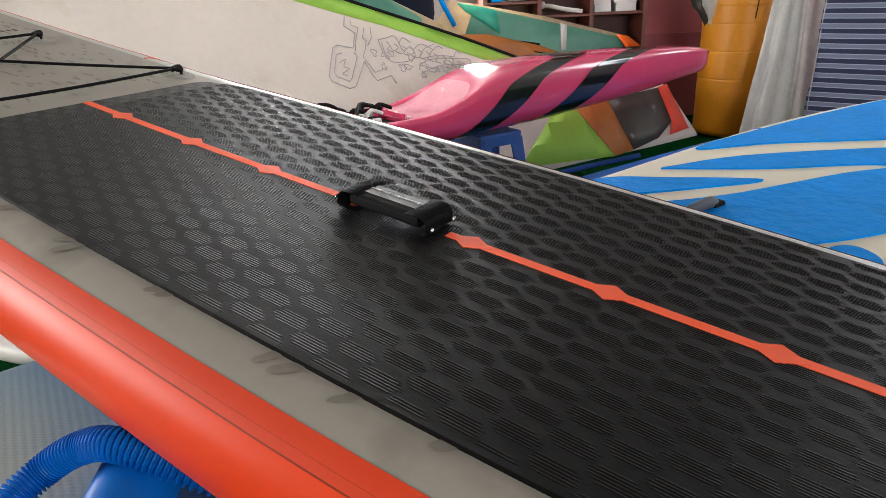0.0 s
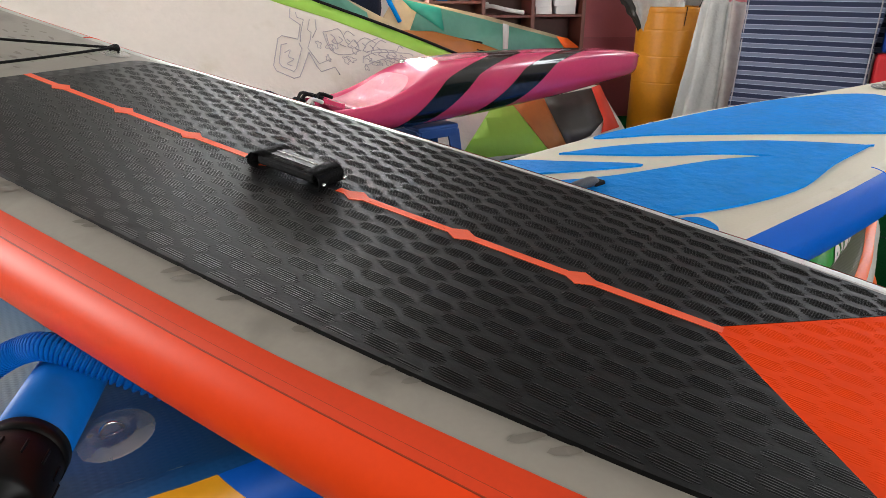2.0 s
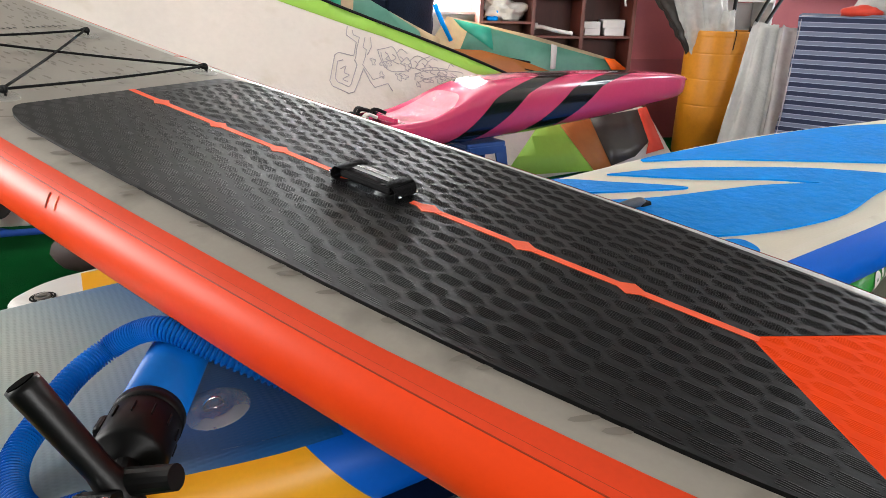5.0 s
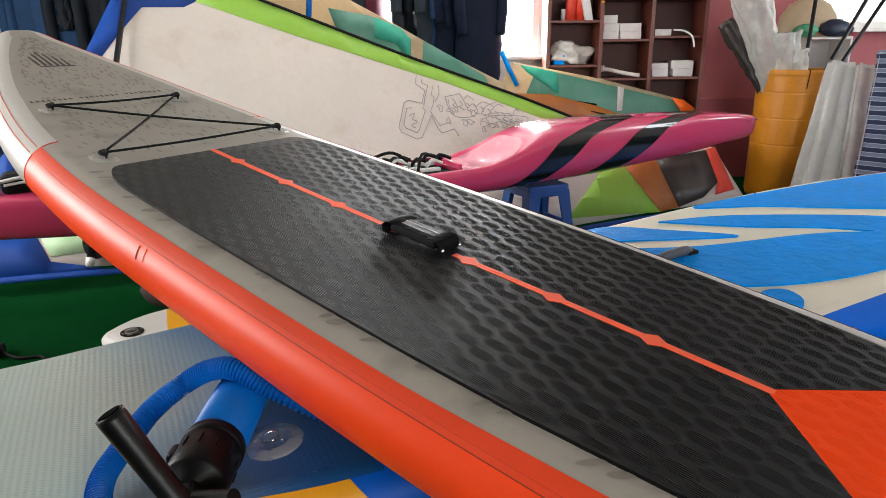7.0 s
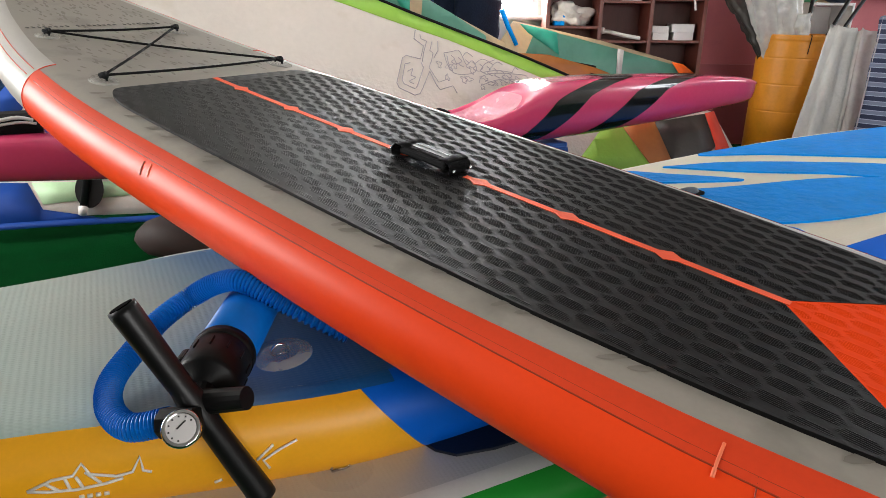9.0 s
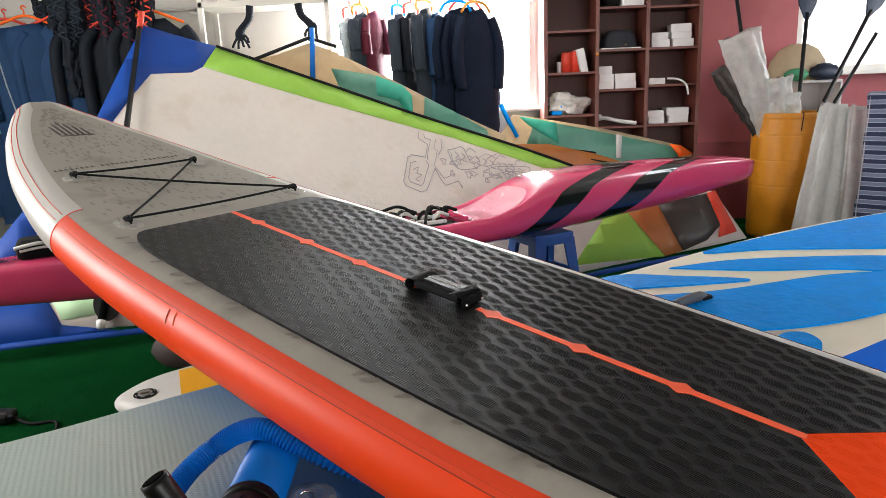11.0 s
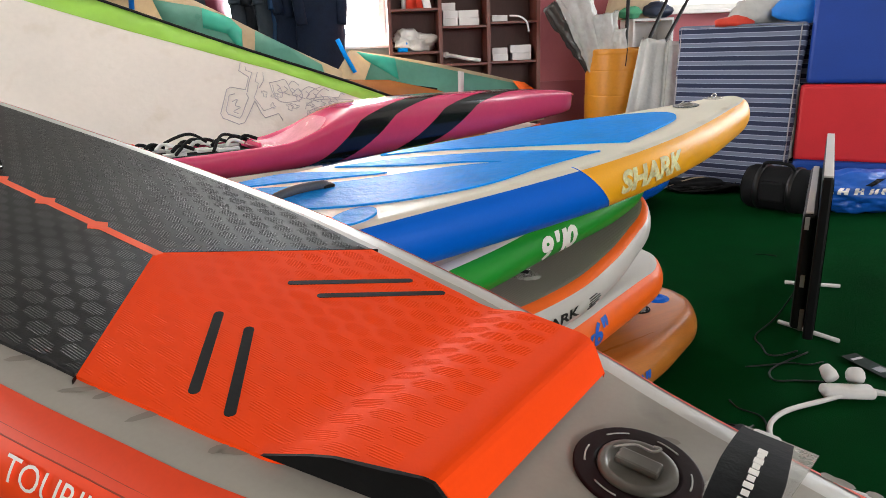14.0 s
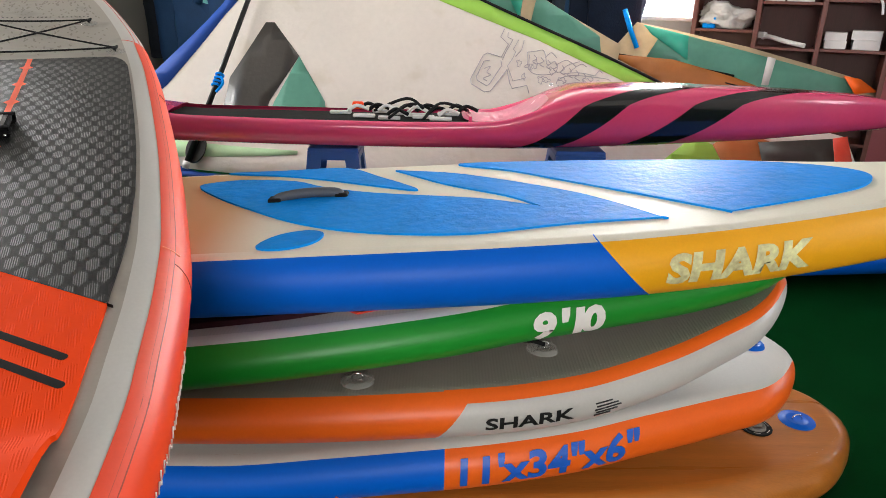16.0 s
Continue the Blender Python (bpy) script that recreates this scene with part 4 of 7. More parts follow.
def blue_board():
    m = stack_pose(1.003, 1.44, 0.826)
    b = thing("blue_board", m, "long inflated board with blue and yellow rails and blue pads", "paddle board", "stacked boards")
    deck_nose = gradient_deck("faded_blue_deck", rgb("aebfb8"), rgb("1a5a98"), -1.62, -1.18, -0.75, -0.95, 29.0)
    part("deck", bb.deck(-2.5, -0.95), deck_nose, b, "pale ribbed nose deck fading into blue")
    part("deck", bb.deck(-0.95, 1.58), gradient_deck("cream_deck", rgb("e6dfcc"), rgb("c8a878"), -0.95, -0.75, -0.35, -0.55), b, "cream drop-stitch deck")
    part("bottom", bb.deck(bottom=True), WHITE_PVC, b)
    for side in (-1, 1):
        part("deck_edge", bb.rail(side, -2.5, -1.25, 0, 0, 0.0, 0.45, na=6), deck_nose, b)
        part("deck_edge", bb.rail(side, -1.25, -0.95, 0, 0, 0.0, 0.45, na=6), BLUE_PVC, b)
        part("deck_edge", bb.rail(side, -0.95, 1.58, 0, 0, 0.0, 0.45, na=6), CREAM_PVC, b)
        part("rail", bb.rail(side, -2.5, -1.255, 0, 0.11, 0.45), YELLOW_PVC, b, "yellow nose rail")
        part("rail", bb.rail(side, -1.255, 0.43, 0.11, 0.13, 0.45), BLUE_PVC, b, "blue side rail")
        part("rail", bb.rail(side, 0.43, 1.58, 0.13, 0, 0.45), YELLOW_PVC, b, "yellow tail rail")
        part("seam", bb.cross_seam(side, 0.43, 0.13), BLUE_PVC, b)
    part("lettering", letters("SHARK", 0.088, bb.on_rail(0.515, -1, -0.028), 1.2, 0.1, bold=0.0045), material("pale_cream_print", rgb("f0d8a0"), 0.5, var=0.5, scale=26, fine=90), b, "pale bold word SHARK on the yellow rail")
    place = bb.on_deck()

    def pad(pts, lab="blue embossed foam pad", per=6, sm=True):
        ring = [(p.x, p.y) for p in spline([(q[0], q[1], 0) for q in pts], per, True)] if sm else pts
        part("deck_pad", slab(ring, 0, 0.005, place, 0.12), BLUE_PAD, b, lab)
    pad([(0.09, 0.338), (0.42, 0.312), (0.7, 0.27), (0.9, 0.222), (1.06, 0.14), (1.14, 0.05), (1.145, -0.02), (1.09, -0.085), (1.0, -0.128), (0.85, -0.18), (0.75, -0.21), (0.705, -0.223), (0.695, -0.2245), (0.69, -0.219), (0.535, -0.07), (0.375, 0.085), (0.24, 0.22)], "blue embossed foam tail pad")
    pad([(-0.672, 0.20), (-0.60, 0.245), (-0.52, 0.245), (-0.39, 0.205), (-0.3, 0.13), (-0.15, 0.045), (0.12, -0.045), (0.25, -0.118), (0.274, -0.134), (0.276, -0.133), (0.265, -0.115), (0.2, -0.03), (0.05, 0.1), (-0.09, 0.27), (-0.101, 0.284), (-0.098, 0.285), (-0.07, 0.275), (0.1, 0.2), (0.345, 0.0), (0.45, -0.12), (0.535, -0.246), (0.53, -0.25), (0.32, -0.265), (0.114, -0.3), (-0.05, -0.285), (-0.2, -0.24), (-0.33, -0.165), (-0.45, -0.06), (-0.57, 0.06)], "blue embossed foam pad with a pale wave cut", 4)
    pad([(-0.63, 0.348), (-0.45, 0.35), (-0.26, 0.345), (-0.15, 0.22), (-0.028, 0.056), (-0.17, 0.13), (-0.3, 0.21), (-0.45, 0.285)], "blue embossed foam pad")
    pad([(-0.372, -0.325), (-0.35, -0.275), (-0.31, -0.245), (-0.262, -0.238), (-0.232, -0.262), (-0.245, -0.31), (-0.29, -0.34), (-0.34, -0.345)], "small blue oval foam patch")
    h = part("carry_handle", tube(spline([(-0.405, 0.01, 0.006), (-0.39, 0.012, 0.016), (-0.33, 0.02, 0.023), (-0.25, 0.03, 0.019), (-0.232, 0.034, 0.006)], 6), 0.013, 10), material("grey_webbing", rgb("474d55"), 0.6, var=0.15, fine=200, bump=0.4), b, "grey carry handle")
    for x, y in ((-0.405, 0.01), (-0.232, 0.034)):
        part("end_cap", box((x, y, 0.01), (0.035, 0.036, 0.016), 0.005), BLACK_WEB, h)
    valve(b, Matrix.Translation((1.293, 0.04, bb.rock(1.29) + 0.004)), 0.05, material("dark_valve_ring", rgb("3b4140"), 0.4, var=0.2))
    ring_patch(b, Matrix.Translation((1.46, 0.04, bb.rock(1.46) + 0.002)), 0.04)
    ring_patch(b, Matrix.Translation((-1.39, -0.225, bb.rock(-1.38) + 0.004)), 0.05)
    # shark outline printed on the yellow nose rail, drawn as plain strokes
    on = bb.on_rail(-1.752, -1, 0.004)
    for pts in (((0.0, 0.0), (0.03, 0.011), (0.055, 0.013), (0.068, 0.028), (0.075, 0.012), (0.105, 0.004), (0.125, 0.007), (0.138, 0.027), (0.138, 0.007), (0.148, 0.003)),
                ((0.0, 0.0), (0.022, -0.005), (0.055, -0.008), (0.09, -0.005), (0.112, 0.0)), ((0.045, 0.012), (0.048, -0.006)), ((0.058, 0.011), (0.063, -0.006)), ((0.07, 0.016), (0.085, -0.003)), ((0.022, 0.007), (0.034, -0.005))):
        part("printed_line", tube([on(s, v, 0) for s, v in pts], 0.0022, 6), WHITE_INK, b)
    for k in range(4):
        part("printed_mark", tube([on(0.055 + 0.01 * k, -0.022, 0), on(0.061 + 0.01 * k, -0.022, 0)], 0.003, 6), WHITE_INK, b)
    for pts in (((0.282, -0.004), (0.307, 0.016)), ((0.297, -0.022), (0.290, -0.006), (0.315, 0.008), (0.34, 0.018)), ((0.222, -0.034), (0.232, -0.03))):
        part("printed_line", tube([on(s, v, 0) for s, v in pts], 0.0022, 6), WHITE_INK, b)


blue_board()
ALLROUND = [(-1.7, 0.12), (-1.55, 0.2), (-1.3, 0.31), (-0.9, 0.385), (-0.3, 0.41), (0.5, 0.40), (0.9, 0.36), (1.15, 0.29), (1.33, 0.21), (1.42, 0.16)]


def plain_board(name, x, y, z, ctrl, rocker, deck, rails, label, turn=26.3, rise=4.0, thick=0.145, group="stacked boards"):
    bd = Board(ctrl, rocker, thick, 0.055)
    b = thing(name, stack_pose(x, y, z, turn, rise), label, "paddle board", group)
    part("deck", bd.deck(), deck, b)
    part("bottom", bd.deck(bottom=True), WHITE_PVC, b)
    for side in (-1, 1):
        for lo, hi, l0, l1, mat in rails:
            part("rail", bd.rail(side, lo, hi, l0, l1), mat, b)
    return b, bd


def scaled(ctrl, wide, lo, hi):
    """A shared outline fitted to another width and length."""
    a, c = ctrl[0][0], ctrl[-1][0]
    return [(lo + (hi - lo) * (x - a) / (c - a), w * wide) for x, w in ctrl]


# green board, its nose bent up towards the back of the shop
def bent_board(name, ctrl, rocker, deck, rails, label, thick=0.13, lip=0.0, edge=None, group="stacked boards"):
    bd = Board(ctrl, rocker, thick, 0.066, tip=0.2)
    b = thing(name, stack_pose(1.003, 1.44, 0.0, 26.3, 0.0, 0.0), label, "paddle board", group)
    part("deck", bd.deck(), deck, b)
    part("bottom", bd.deck(bottom=True), WHITE_PVC, b)
    for side in (-1, 1):
        for lo, hi, l0, l1, mat in rails:
            part("rail", bd.rail(side, lo, hi, l0, l1, lip), mat, b)
        if lip:
            part("deck_edge", bd.rail(side, rails[0][0], rails[-1][1], 0.0, 0, 0.0, lip, na=6), edge or deck, b, "rounded deck edge")
    return b, bd


g, gb = bent_board("green_board", [(-2.05, 0.2), (-1.9, 0.32), (-1.6, 0.46), (-1.3, 0.53), (-1.0, 0.52), (-0.6, 0.48), (-0.1, 0.42), (0.1, 0.385), (0.25, 0.342), (0.38, 0.31), (0.65, 0.235), (0.85, 0.16), (1.0, 0.1)],
                   [(-2.05, 0.62), (-1.3, 0.603), (-0.9, 0.60), (-0.4, 0.625), (0.0, 0.663), (0.2, 0.683), (0.5, 0.704), (0.8, 0.722), (1.0, 0.735)], pvc("pale_grey_deck", rgb("c4c2bd"), 0.45, weave=42.0),
                   [(-2.05, 1.0, 0, 0, GREEN_PVC)], "green-railed inflated board with a pale grey deck", 0.12, 0.5, WHITE_PVC)
for k, (ch, s) in enumerate((("9", 0.0), ("'", 0.064), ("1", 0.082), ("0", 0.117))):
    part("digit" if ch != "'" else "foot_mark", letters(ch, 0.092, gb.on_rail(0.248 + s, -1, -0.037), 1.15, 0.03, bold=0.0046), WHITE_INK, g, "white figure printed on the green rail")
ring_patch(g, Matrix.Translation((-1.341, -0.371, gb.rock(-1.33) + 0.003)), 0.05, clear_film("clear_ring_patch", rgb("b0bccc"), 0.07))
ring_patch(g, Matrix.Translation((-1.8, -0.1, gb.rock(-1.7) + 0.003)), 0.045)
part("front_pad", slab([(-1.3, -0.2), (-1.215, -0.32), (-1.19, -0.39), (-1.164, -0.415), (-1.099, -0.425), (-0.8, -0.42), (-0.8, 0.28), (-1.3, 0.2)], 0, 0.005, gb.on_deck(), 0.12), material("navy_foam", rgb("121826"), 0.5, var=0.1, fine=160, bump=0.2), g, "dark navy foam pad")
part("deck_pad", slab([(-0.8, -0.375), (-0.55, -0.375), (-0.3, -0.34), (-0.12, -0.3), (-0.05, -0.26), (-0.05, 0.26), (-0.8, 0.3)], 0, 0.014, gb.on_deck(), 0.1), material("maroon_foam", rgb("35161f"), 0.55, var=0.12, fine=160, bump=0.2, spec=0.15), g, "dark maroon foam pad")
part("pad_stripe", slab([(-0.17, -0.322), (-0.09, -0.3), (-0.06, -0.312), (-0.15, -0.338)], 0, 0.004, gb.on_deck()), SAIL_RED, g, "red printed stripe")
fin = slab([(0, 0), (0.16, 0), (0.2, -0.13), (0.15, -0.14), (0.05, -0.08)], -0.004, 0.004, lambda x, y, z: (x, z, y))
part("fin", fin, BLACK_PLASTIC, g, "black plastic fin", at=pose(0.78, -0.12, 0.69, 75, 0, 0))
# grey board with orange band
gr, grb = bent_board("grey_board", [(-2.0, 0.13), (-1.85, 0.2), (-1.5, 0.33), (-1.0, 0.4), (-0.3, 0.425), (0.15, 0.415), (0.36, 0.39), (0.58, 0.325), (0.76, 0.25), (0.89, 0.2), (0.98, 0.15)],
                     [(-2.0, 0.45), (-1.2, 0.43), (-0.5, 0.45), (0.0, 0.475), (0.3, 0.50), (0.6, 0.55), (0.83, 0.61), (0.98, 0.66)], pvc("grey_deck", rgb("8f8a80"), 0.48, weave=42.0),
                     [(-2.0, 0.07, 0, -0.1, ORANGE_B), (0.07, 0.98, -0.1, 0, GREY_RAIL)], "grey inflated board with an orange rail", 0.13, 0.34)
for side in (-1, 1):
    part("rail_band", grb.rail(side, 0.05, 0.98, 0.0, 0, 0.3, 0.85, 0.0012, 6), ORANGE_B, gr, "orange band along the deck edge")
part("lettering", letters("SHARK", 0.042, grb.on_rail(0.145, -1, -0.02), 1.55, bold=0.0012), BLACK_INK, gr, "black word SHARK on the grey rail")
for k in range(5):
    on = grb.on_rail(0.40 + 0.004 * (k % 2), -1, -0.03 + 0.009 * k)
    part("printed_line", tube([on(0, 0, 0), on(0.04 + 0.012 * (2 - abs(k - 2)), 0, 0)], 0.0018, 6), BLACK_INK, gr)
ring_patch(gr, Matrix.Translation((-0.155, -0.325, grb.rock(-0.155) + 0.003)), 0.04)
ring_patch(gr, Matrix.Translation((0.3, -0.212, grb.rock(0.3) + 0.003)), 0.045)
part("strap", tube(spline([(0.17, -0.17, 0.50), (0.22, -0.2, 0.518), (0.27, -0.215, 0.524), (0.3, -0.212, 0.514)], 6), 0.006, 8), BLACK_WEB, gr, "black strap at a ring")
# orange and blue board
orb, ob_ = bent_board("orange_board", [(-2.2, 0.14), (-2.05, 0.21), (-1.7, 0.34), (-1.2, 0.41), (-0.5, 0.43), (0.09, 0.415), (0.35, 0.385), (0.57, 0.325), (0.78, 0.265), (0.94, 0.22), (1.05, 0.17)],
                      [(-2.2, 0.3), (-1.2, 0.272), (-0.5, 0.278), (-0.2, 0.305), (0.1, 0.334), (0.55, 0.375), (0.88, 0.40), (1.05, 0.41)], WHITE_PVC,
                      [(-2.2, 0.055, 0, 0.0, BLUE_PVC), (0.055, 1.05, 0.0, 0, ORANGE_B)], "white-decked inflated board with orange and blue rails", 0.136, 0.5)
part("lettering", letters("11'x34\"x6\"", 0.098, ob_.on_rail(0.075, -1, -0.024), 1.06, bold=0.0034), BLUE_INK, orb, "blue size marking 11'x34\"x6\" on the orange rail")
for k in range(6):
    on = ob_.on_rail(-0.2 - 0.068 * k, -1, -0.055)
    star = [(0.03 * (1 if j % 2 == 0 else 0.42) * math.sin(j * math.pi / 5), 0.03 * (1 if j % 2 == 0 else 0.42) * math.cos(j * math.pi / 5)) for j in range(10)]
    part("star", slab(star, 0.0, 0.001, lambda a, c, o, f=on: f(a, c, o)), ORANGE_B, orb, "small orange printed star")
part("deck_print", slab([(0.50, -0.25), (0.66, -0.19), (0.68, -0.17), (0.56, -0.2)], 0, 0.002, ob_.on_deck()), BLUE_PVC, orb)
ring_patch(orb, Matrix.Translation((0.936, 0.013, ob_.rock(0.936) + 0.003)), 0.045, BLUE_PVC)
# wood-print board at the bottom
wd, wb = bent_board("wood_board", [(-2.05, 0.14), (-1.9, 0.21), (-1.6, 0.33), (-1.1, 0.41), (-0.4, 0.43), (0.3, 0.405), (0.73, 0.365), (0.97, 0.29), (1.12, 0.235), (1.255, 0.17)],
                    [(-2.05, 0.19), (-1.2, 0.155), (0.3, 0.16), (0.75, 0.176), (1.05, 0.184), (1.255, 0.188)], WOOD_PVC,
                    [(-2.05, 1.255, 0, 0, WOOD_PVC)], "wood-grain printed inflated board at the bottom of the stack", 0.145)
part("lettering", letters("11'x34\"x6\"", 0.092, wb.on_rail(0.30, -1, -0.045), 1.0, bold=0.003), BLUE_INK, wd, "blue size marking 11'x34\"x6\" on the wood-print rail")
ring_patch(wd, Matrix.Translation((1.088, -0.042, wb.rock(1.088) + 0.003)), 0.05, BLUE_PVC)
valve(wd, Matrix.Translation((0.953, -0.075, wb.rock(0.953) + 0.003)), 0.045)

# ---------------------------------------------------------------- pump
PUMP_BLACK = material("black_pump_plastic", rgb("0c0c0d"), 0.45, var=0.15, scale=20, fine=120, bump=0.1, spec=0.18)
pump = thing("hand_pump", Matrix.Translation((-0.1, 0.55, 0.755)), "blue and black hand pump with corrugated hose on a board", "pump")


def rel(*p):
    return Vector(p) - Vector((-0.1, 0.55, 0.755))


c0, c1 = rel(-0.21, 0.9, 0.788), rel(-0.2, 0.452, 0.788)
ax = (c1 - c0).normalized()
part("cylinder", rod(c0, c1 - ax * 0.07, 0.0435, seg=32), BLUE_PLASTIC, pump, "blue pump cylinder", smooth=True)
part("head", lathe([(0, 0), (0.042, 0), (0.045, 0.004), (0.045, 0.072), (0.041, 0.08), (0.024, 0.083), (0.022, 0.09), (0, 0.09)], 40), PUMP_BLACK, pump, "black pump head", at=Matrix.Translation(c1 - ax * 0.075) @ ax.to_track_quat("Z", "Y").to_matrix().to_4x4())
part("collar", rod(c1 - ax * 0.09, c1 - ax * 0.07, 0.0462, 0.0462, 40), PUMP_BLACK, pump, smooth=True)
for k in range(12):
    t = k * math.pi / 6
    q = ax.to_track_quat("Z", "Y").to_matrix().to_4x4()
    part("rib", box((0.0455 * math.cos(t), 0.0455 * math.sin(t), 0), (0.002, 0.004, 0.022), 0.0008, None), PUMP_BLACK, pump, at=Matrix.Translation(c1 - ax * 0.045) @ q)
part("latch", box((0, 0, 0), (0.022, 0.034, 0.02), 0.006), BLACK_PLASTIC, pump, at=Matrix.Translation(c1 - ax * 0.05 + Vector((-0.04, 0, 0.012))))
part("piston_rod", rod(c1, rel(-0.192, 0.405, 0.79), 0.016), BLACK_PLASTIC, pump)
ha, hb = rel(-0.272, 0.405, 0.925), rel(-0.12, 0.402, 0.648)
mid = (ha + hb) / 2
part("grip", tube([ha, ha + (mid - ha) * 0.05, ha + (mid - ha) * 0.8, mid, hb + (mid - hb) * 0.8, hb + (mid - hb) * 0.05, hb], 0.02, 20, radii=[0.018, 0.0185, 0.016, 0.02, 0.016, 0.0185, 0.018]), BLACK_PLASTIC, pump, "hollow black T-shaped grip")
# A near-black disc stands for the shade inside the grip's hollow end.
part("grip_end_shade", rod(ha, ha + (ha - mid).normalized() * 0.0015, 0.0145, seg=20), material("hollow_shade_black", rgb("040404"), 0.95, var=0.1, spec=0.02), pump)
part("side_port", rod(mid + (c1 - mid) * 0.2, mid + (c1 - mid) * 0.2 + Vector((0.07, -0.02, 0.02)), 0.017, 0.015), BLACK_PLASTIC, pump)
gz = rel(-0.196, 0.353, 0.788)
GA = Matrix.Translation(gz) @ look((0, 0, 0), (-0.22, 0.72, -0.62))
part("gauge", lathe([(0, -0.014), (0.019, -0.014), (0.023, -0.004), (0.0235, 0.006), (0.021, 0.010), (0.0185, 0.008), (0, 0.008)], 28), CHROME, pump, "chromed pressure gauge", at=GA)
gf = part("gauge_face", lathe([(0.0175, 0.0086), (0, 0.0087)], 24), PAPER, pump, "white gauge dial", at=GA)
part("needle", box((0.003, 0.003, 0.0095), (0.014, 0.0018, 0.0008), 0.0, pose(0, 0, 0, 0, 0, 40)), BLACK_INK, gf)
for k in range(8):
    t = 0.6 + k * 0.55
    part("tick", box((0.0145 * math.cos(t), 0.0145 * math.sin(t), 0.009), (0.002, 0.002, 0.0006), 0.0), BLACK_INK, gf)
part("gauge_nut", rod(gz + Vector((0.01, 0.02, -0.005)), gz + Vector((-0.035, 0.03, -0.012)), 0.021, 0.02, 8), BLACK_PLASTIC, pump)
hose_path = spline([gz + Vector((-0.03, 0.035, -0.012)), rel(-0.277, 0.389, 0.765), rel(-0.322, 0.43, 0.764), rel(-0.348, 0.492, 0.768), rel(-0.344, 0.556, 0.78), rel(-0.332, 0.628, 0.796), rel(-0.298, 0.678, 0.815), rel(-0.25, 0.678, 0.842), rel(-0.2, 0.655, 0.855), rel(-0.13, 0.645, 0.822), rel(-0.03, 0.635, 0.775)], 48)
rr = [(0.0186, 0.0182, 0.0145, 0.0148)[k % 4] for k in range(len(hose_path))]
part("hose", tube(hose_path, 0.018, 14, radii=rr), BLUE_PLASTIC, pump, "corrugated bright blue hose", smooth=False)

# ---------------------------------------------------------------- pink ski on stools
SKI = Matrix.Translation((2.465, 4.859, 0)) @ pose(0, 0, 0, 0, 0, 27.65)
hw = smooth_curve([(-5.45, 0.01), (-5.3, 0.05), (-4.9, 0.13), (-4.3, 0.21), (-3.4, 0.25), (-2.4, 0.25), (-1.5, 0.21), (-0.8, 0.165), (-0.3, 0.115), (-0.06, 0.08), (-0.015, 0.05), (0.0, 0.005)])
ztop = smooth_curve([(-5.45, 0.63), (-5.0, 0.72), (-4.75, 0.735), (-4.5, 0.70), (-4.2, 0.675), (-3.0, 0.665), (-2.5, 0.685), (-2.3, 0.74), (-2.12, 0.815), (-1.95, 0.85), (-1.5, 0.862), (-0.8, 0.85), (-0.3, 0.825), (-0.05, 0.79), (0.0, 0.75)])
zbot = smooth_curve([(-5.45, 0.58), (-5.0, 0.53), (-4.3, 0.49), (-3.0, 0.478), (-2.4, 0.48), (-1.1, 0.535), (-0.4, 0.60), (-0.05, 0.64), (0.0, 0.68)])


def ski_at(s, q, out=0.0):
    """q: 0 on the deck's middle, 1 on the keel; negative on the near side."""
    a = abs(q) * math.pi
    h, zt, zb = hw(s), ztop(s), zbot(s)
    zc = zb + (zt - zb) * 0.7
    y = (h + out) * (abs(math.sin(a)) ** (0.42 if a < math.pi / 2 else 0.62))
    z = zc + ((zt - zc) + out) * (abs(math.cos(a)) ** 0.7) if a < math.pi / 2 else zc - ((zc - zb) + out) * (abs(math.cos(a)) ** 0.9)
    if abs(q) < 0.3:
        z -= 0.075 * math.exp(-((s + 2.42) / 0.2) ** 2) * (1 - (q / 0.3) ** 2)
    return Vector((s, (-y if q < 0 else y), z))


def ski_panel(lo, hi, q0, q1, lean=0.0, out=0.0, ns=70, nq=20):
    verts, faces = [], []
    for i in range(ns + 1):
        for k in range(nq + 1):
            q = q0 + (q1 - q0) * k / nq
            s = lo + (hi - lo) * i / ns + lean * (abs(q) - 0.5)
            verts.append(ski_at(max(-5.45, min(0, s)), q, out))
    for i in range(ns):
        for k in range(nq):
            a = i * (nq + 1) + k
            faces.append((a, a + 1, a + nq + 2, a + nq + 1))
    return mesh_of("panel", verts, faces)


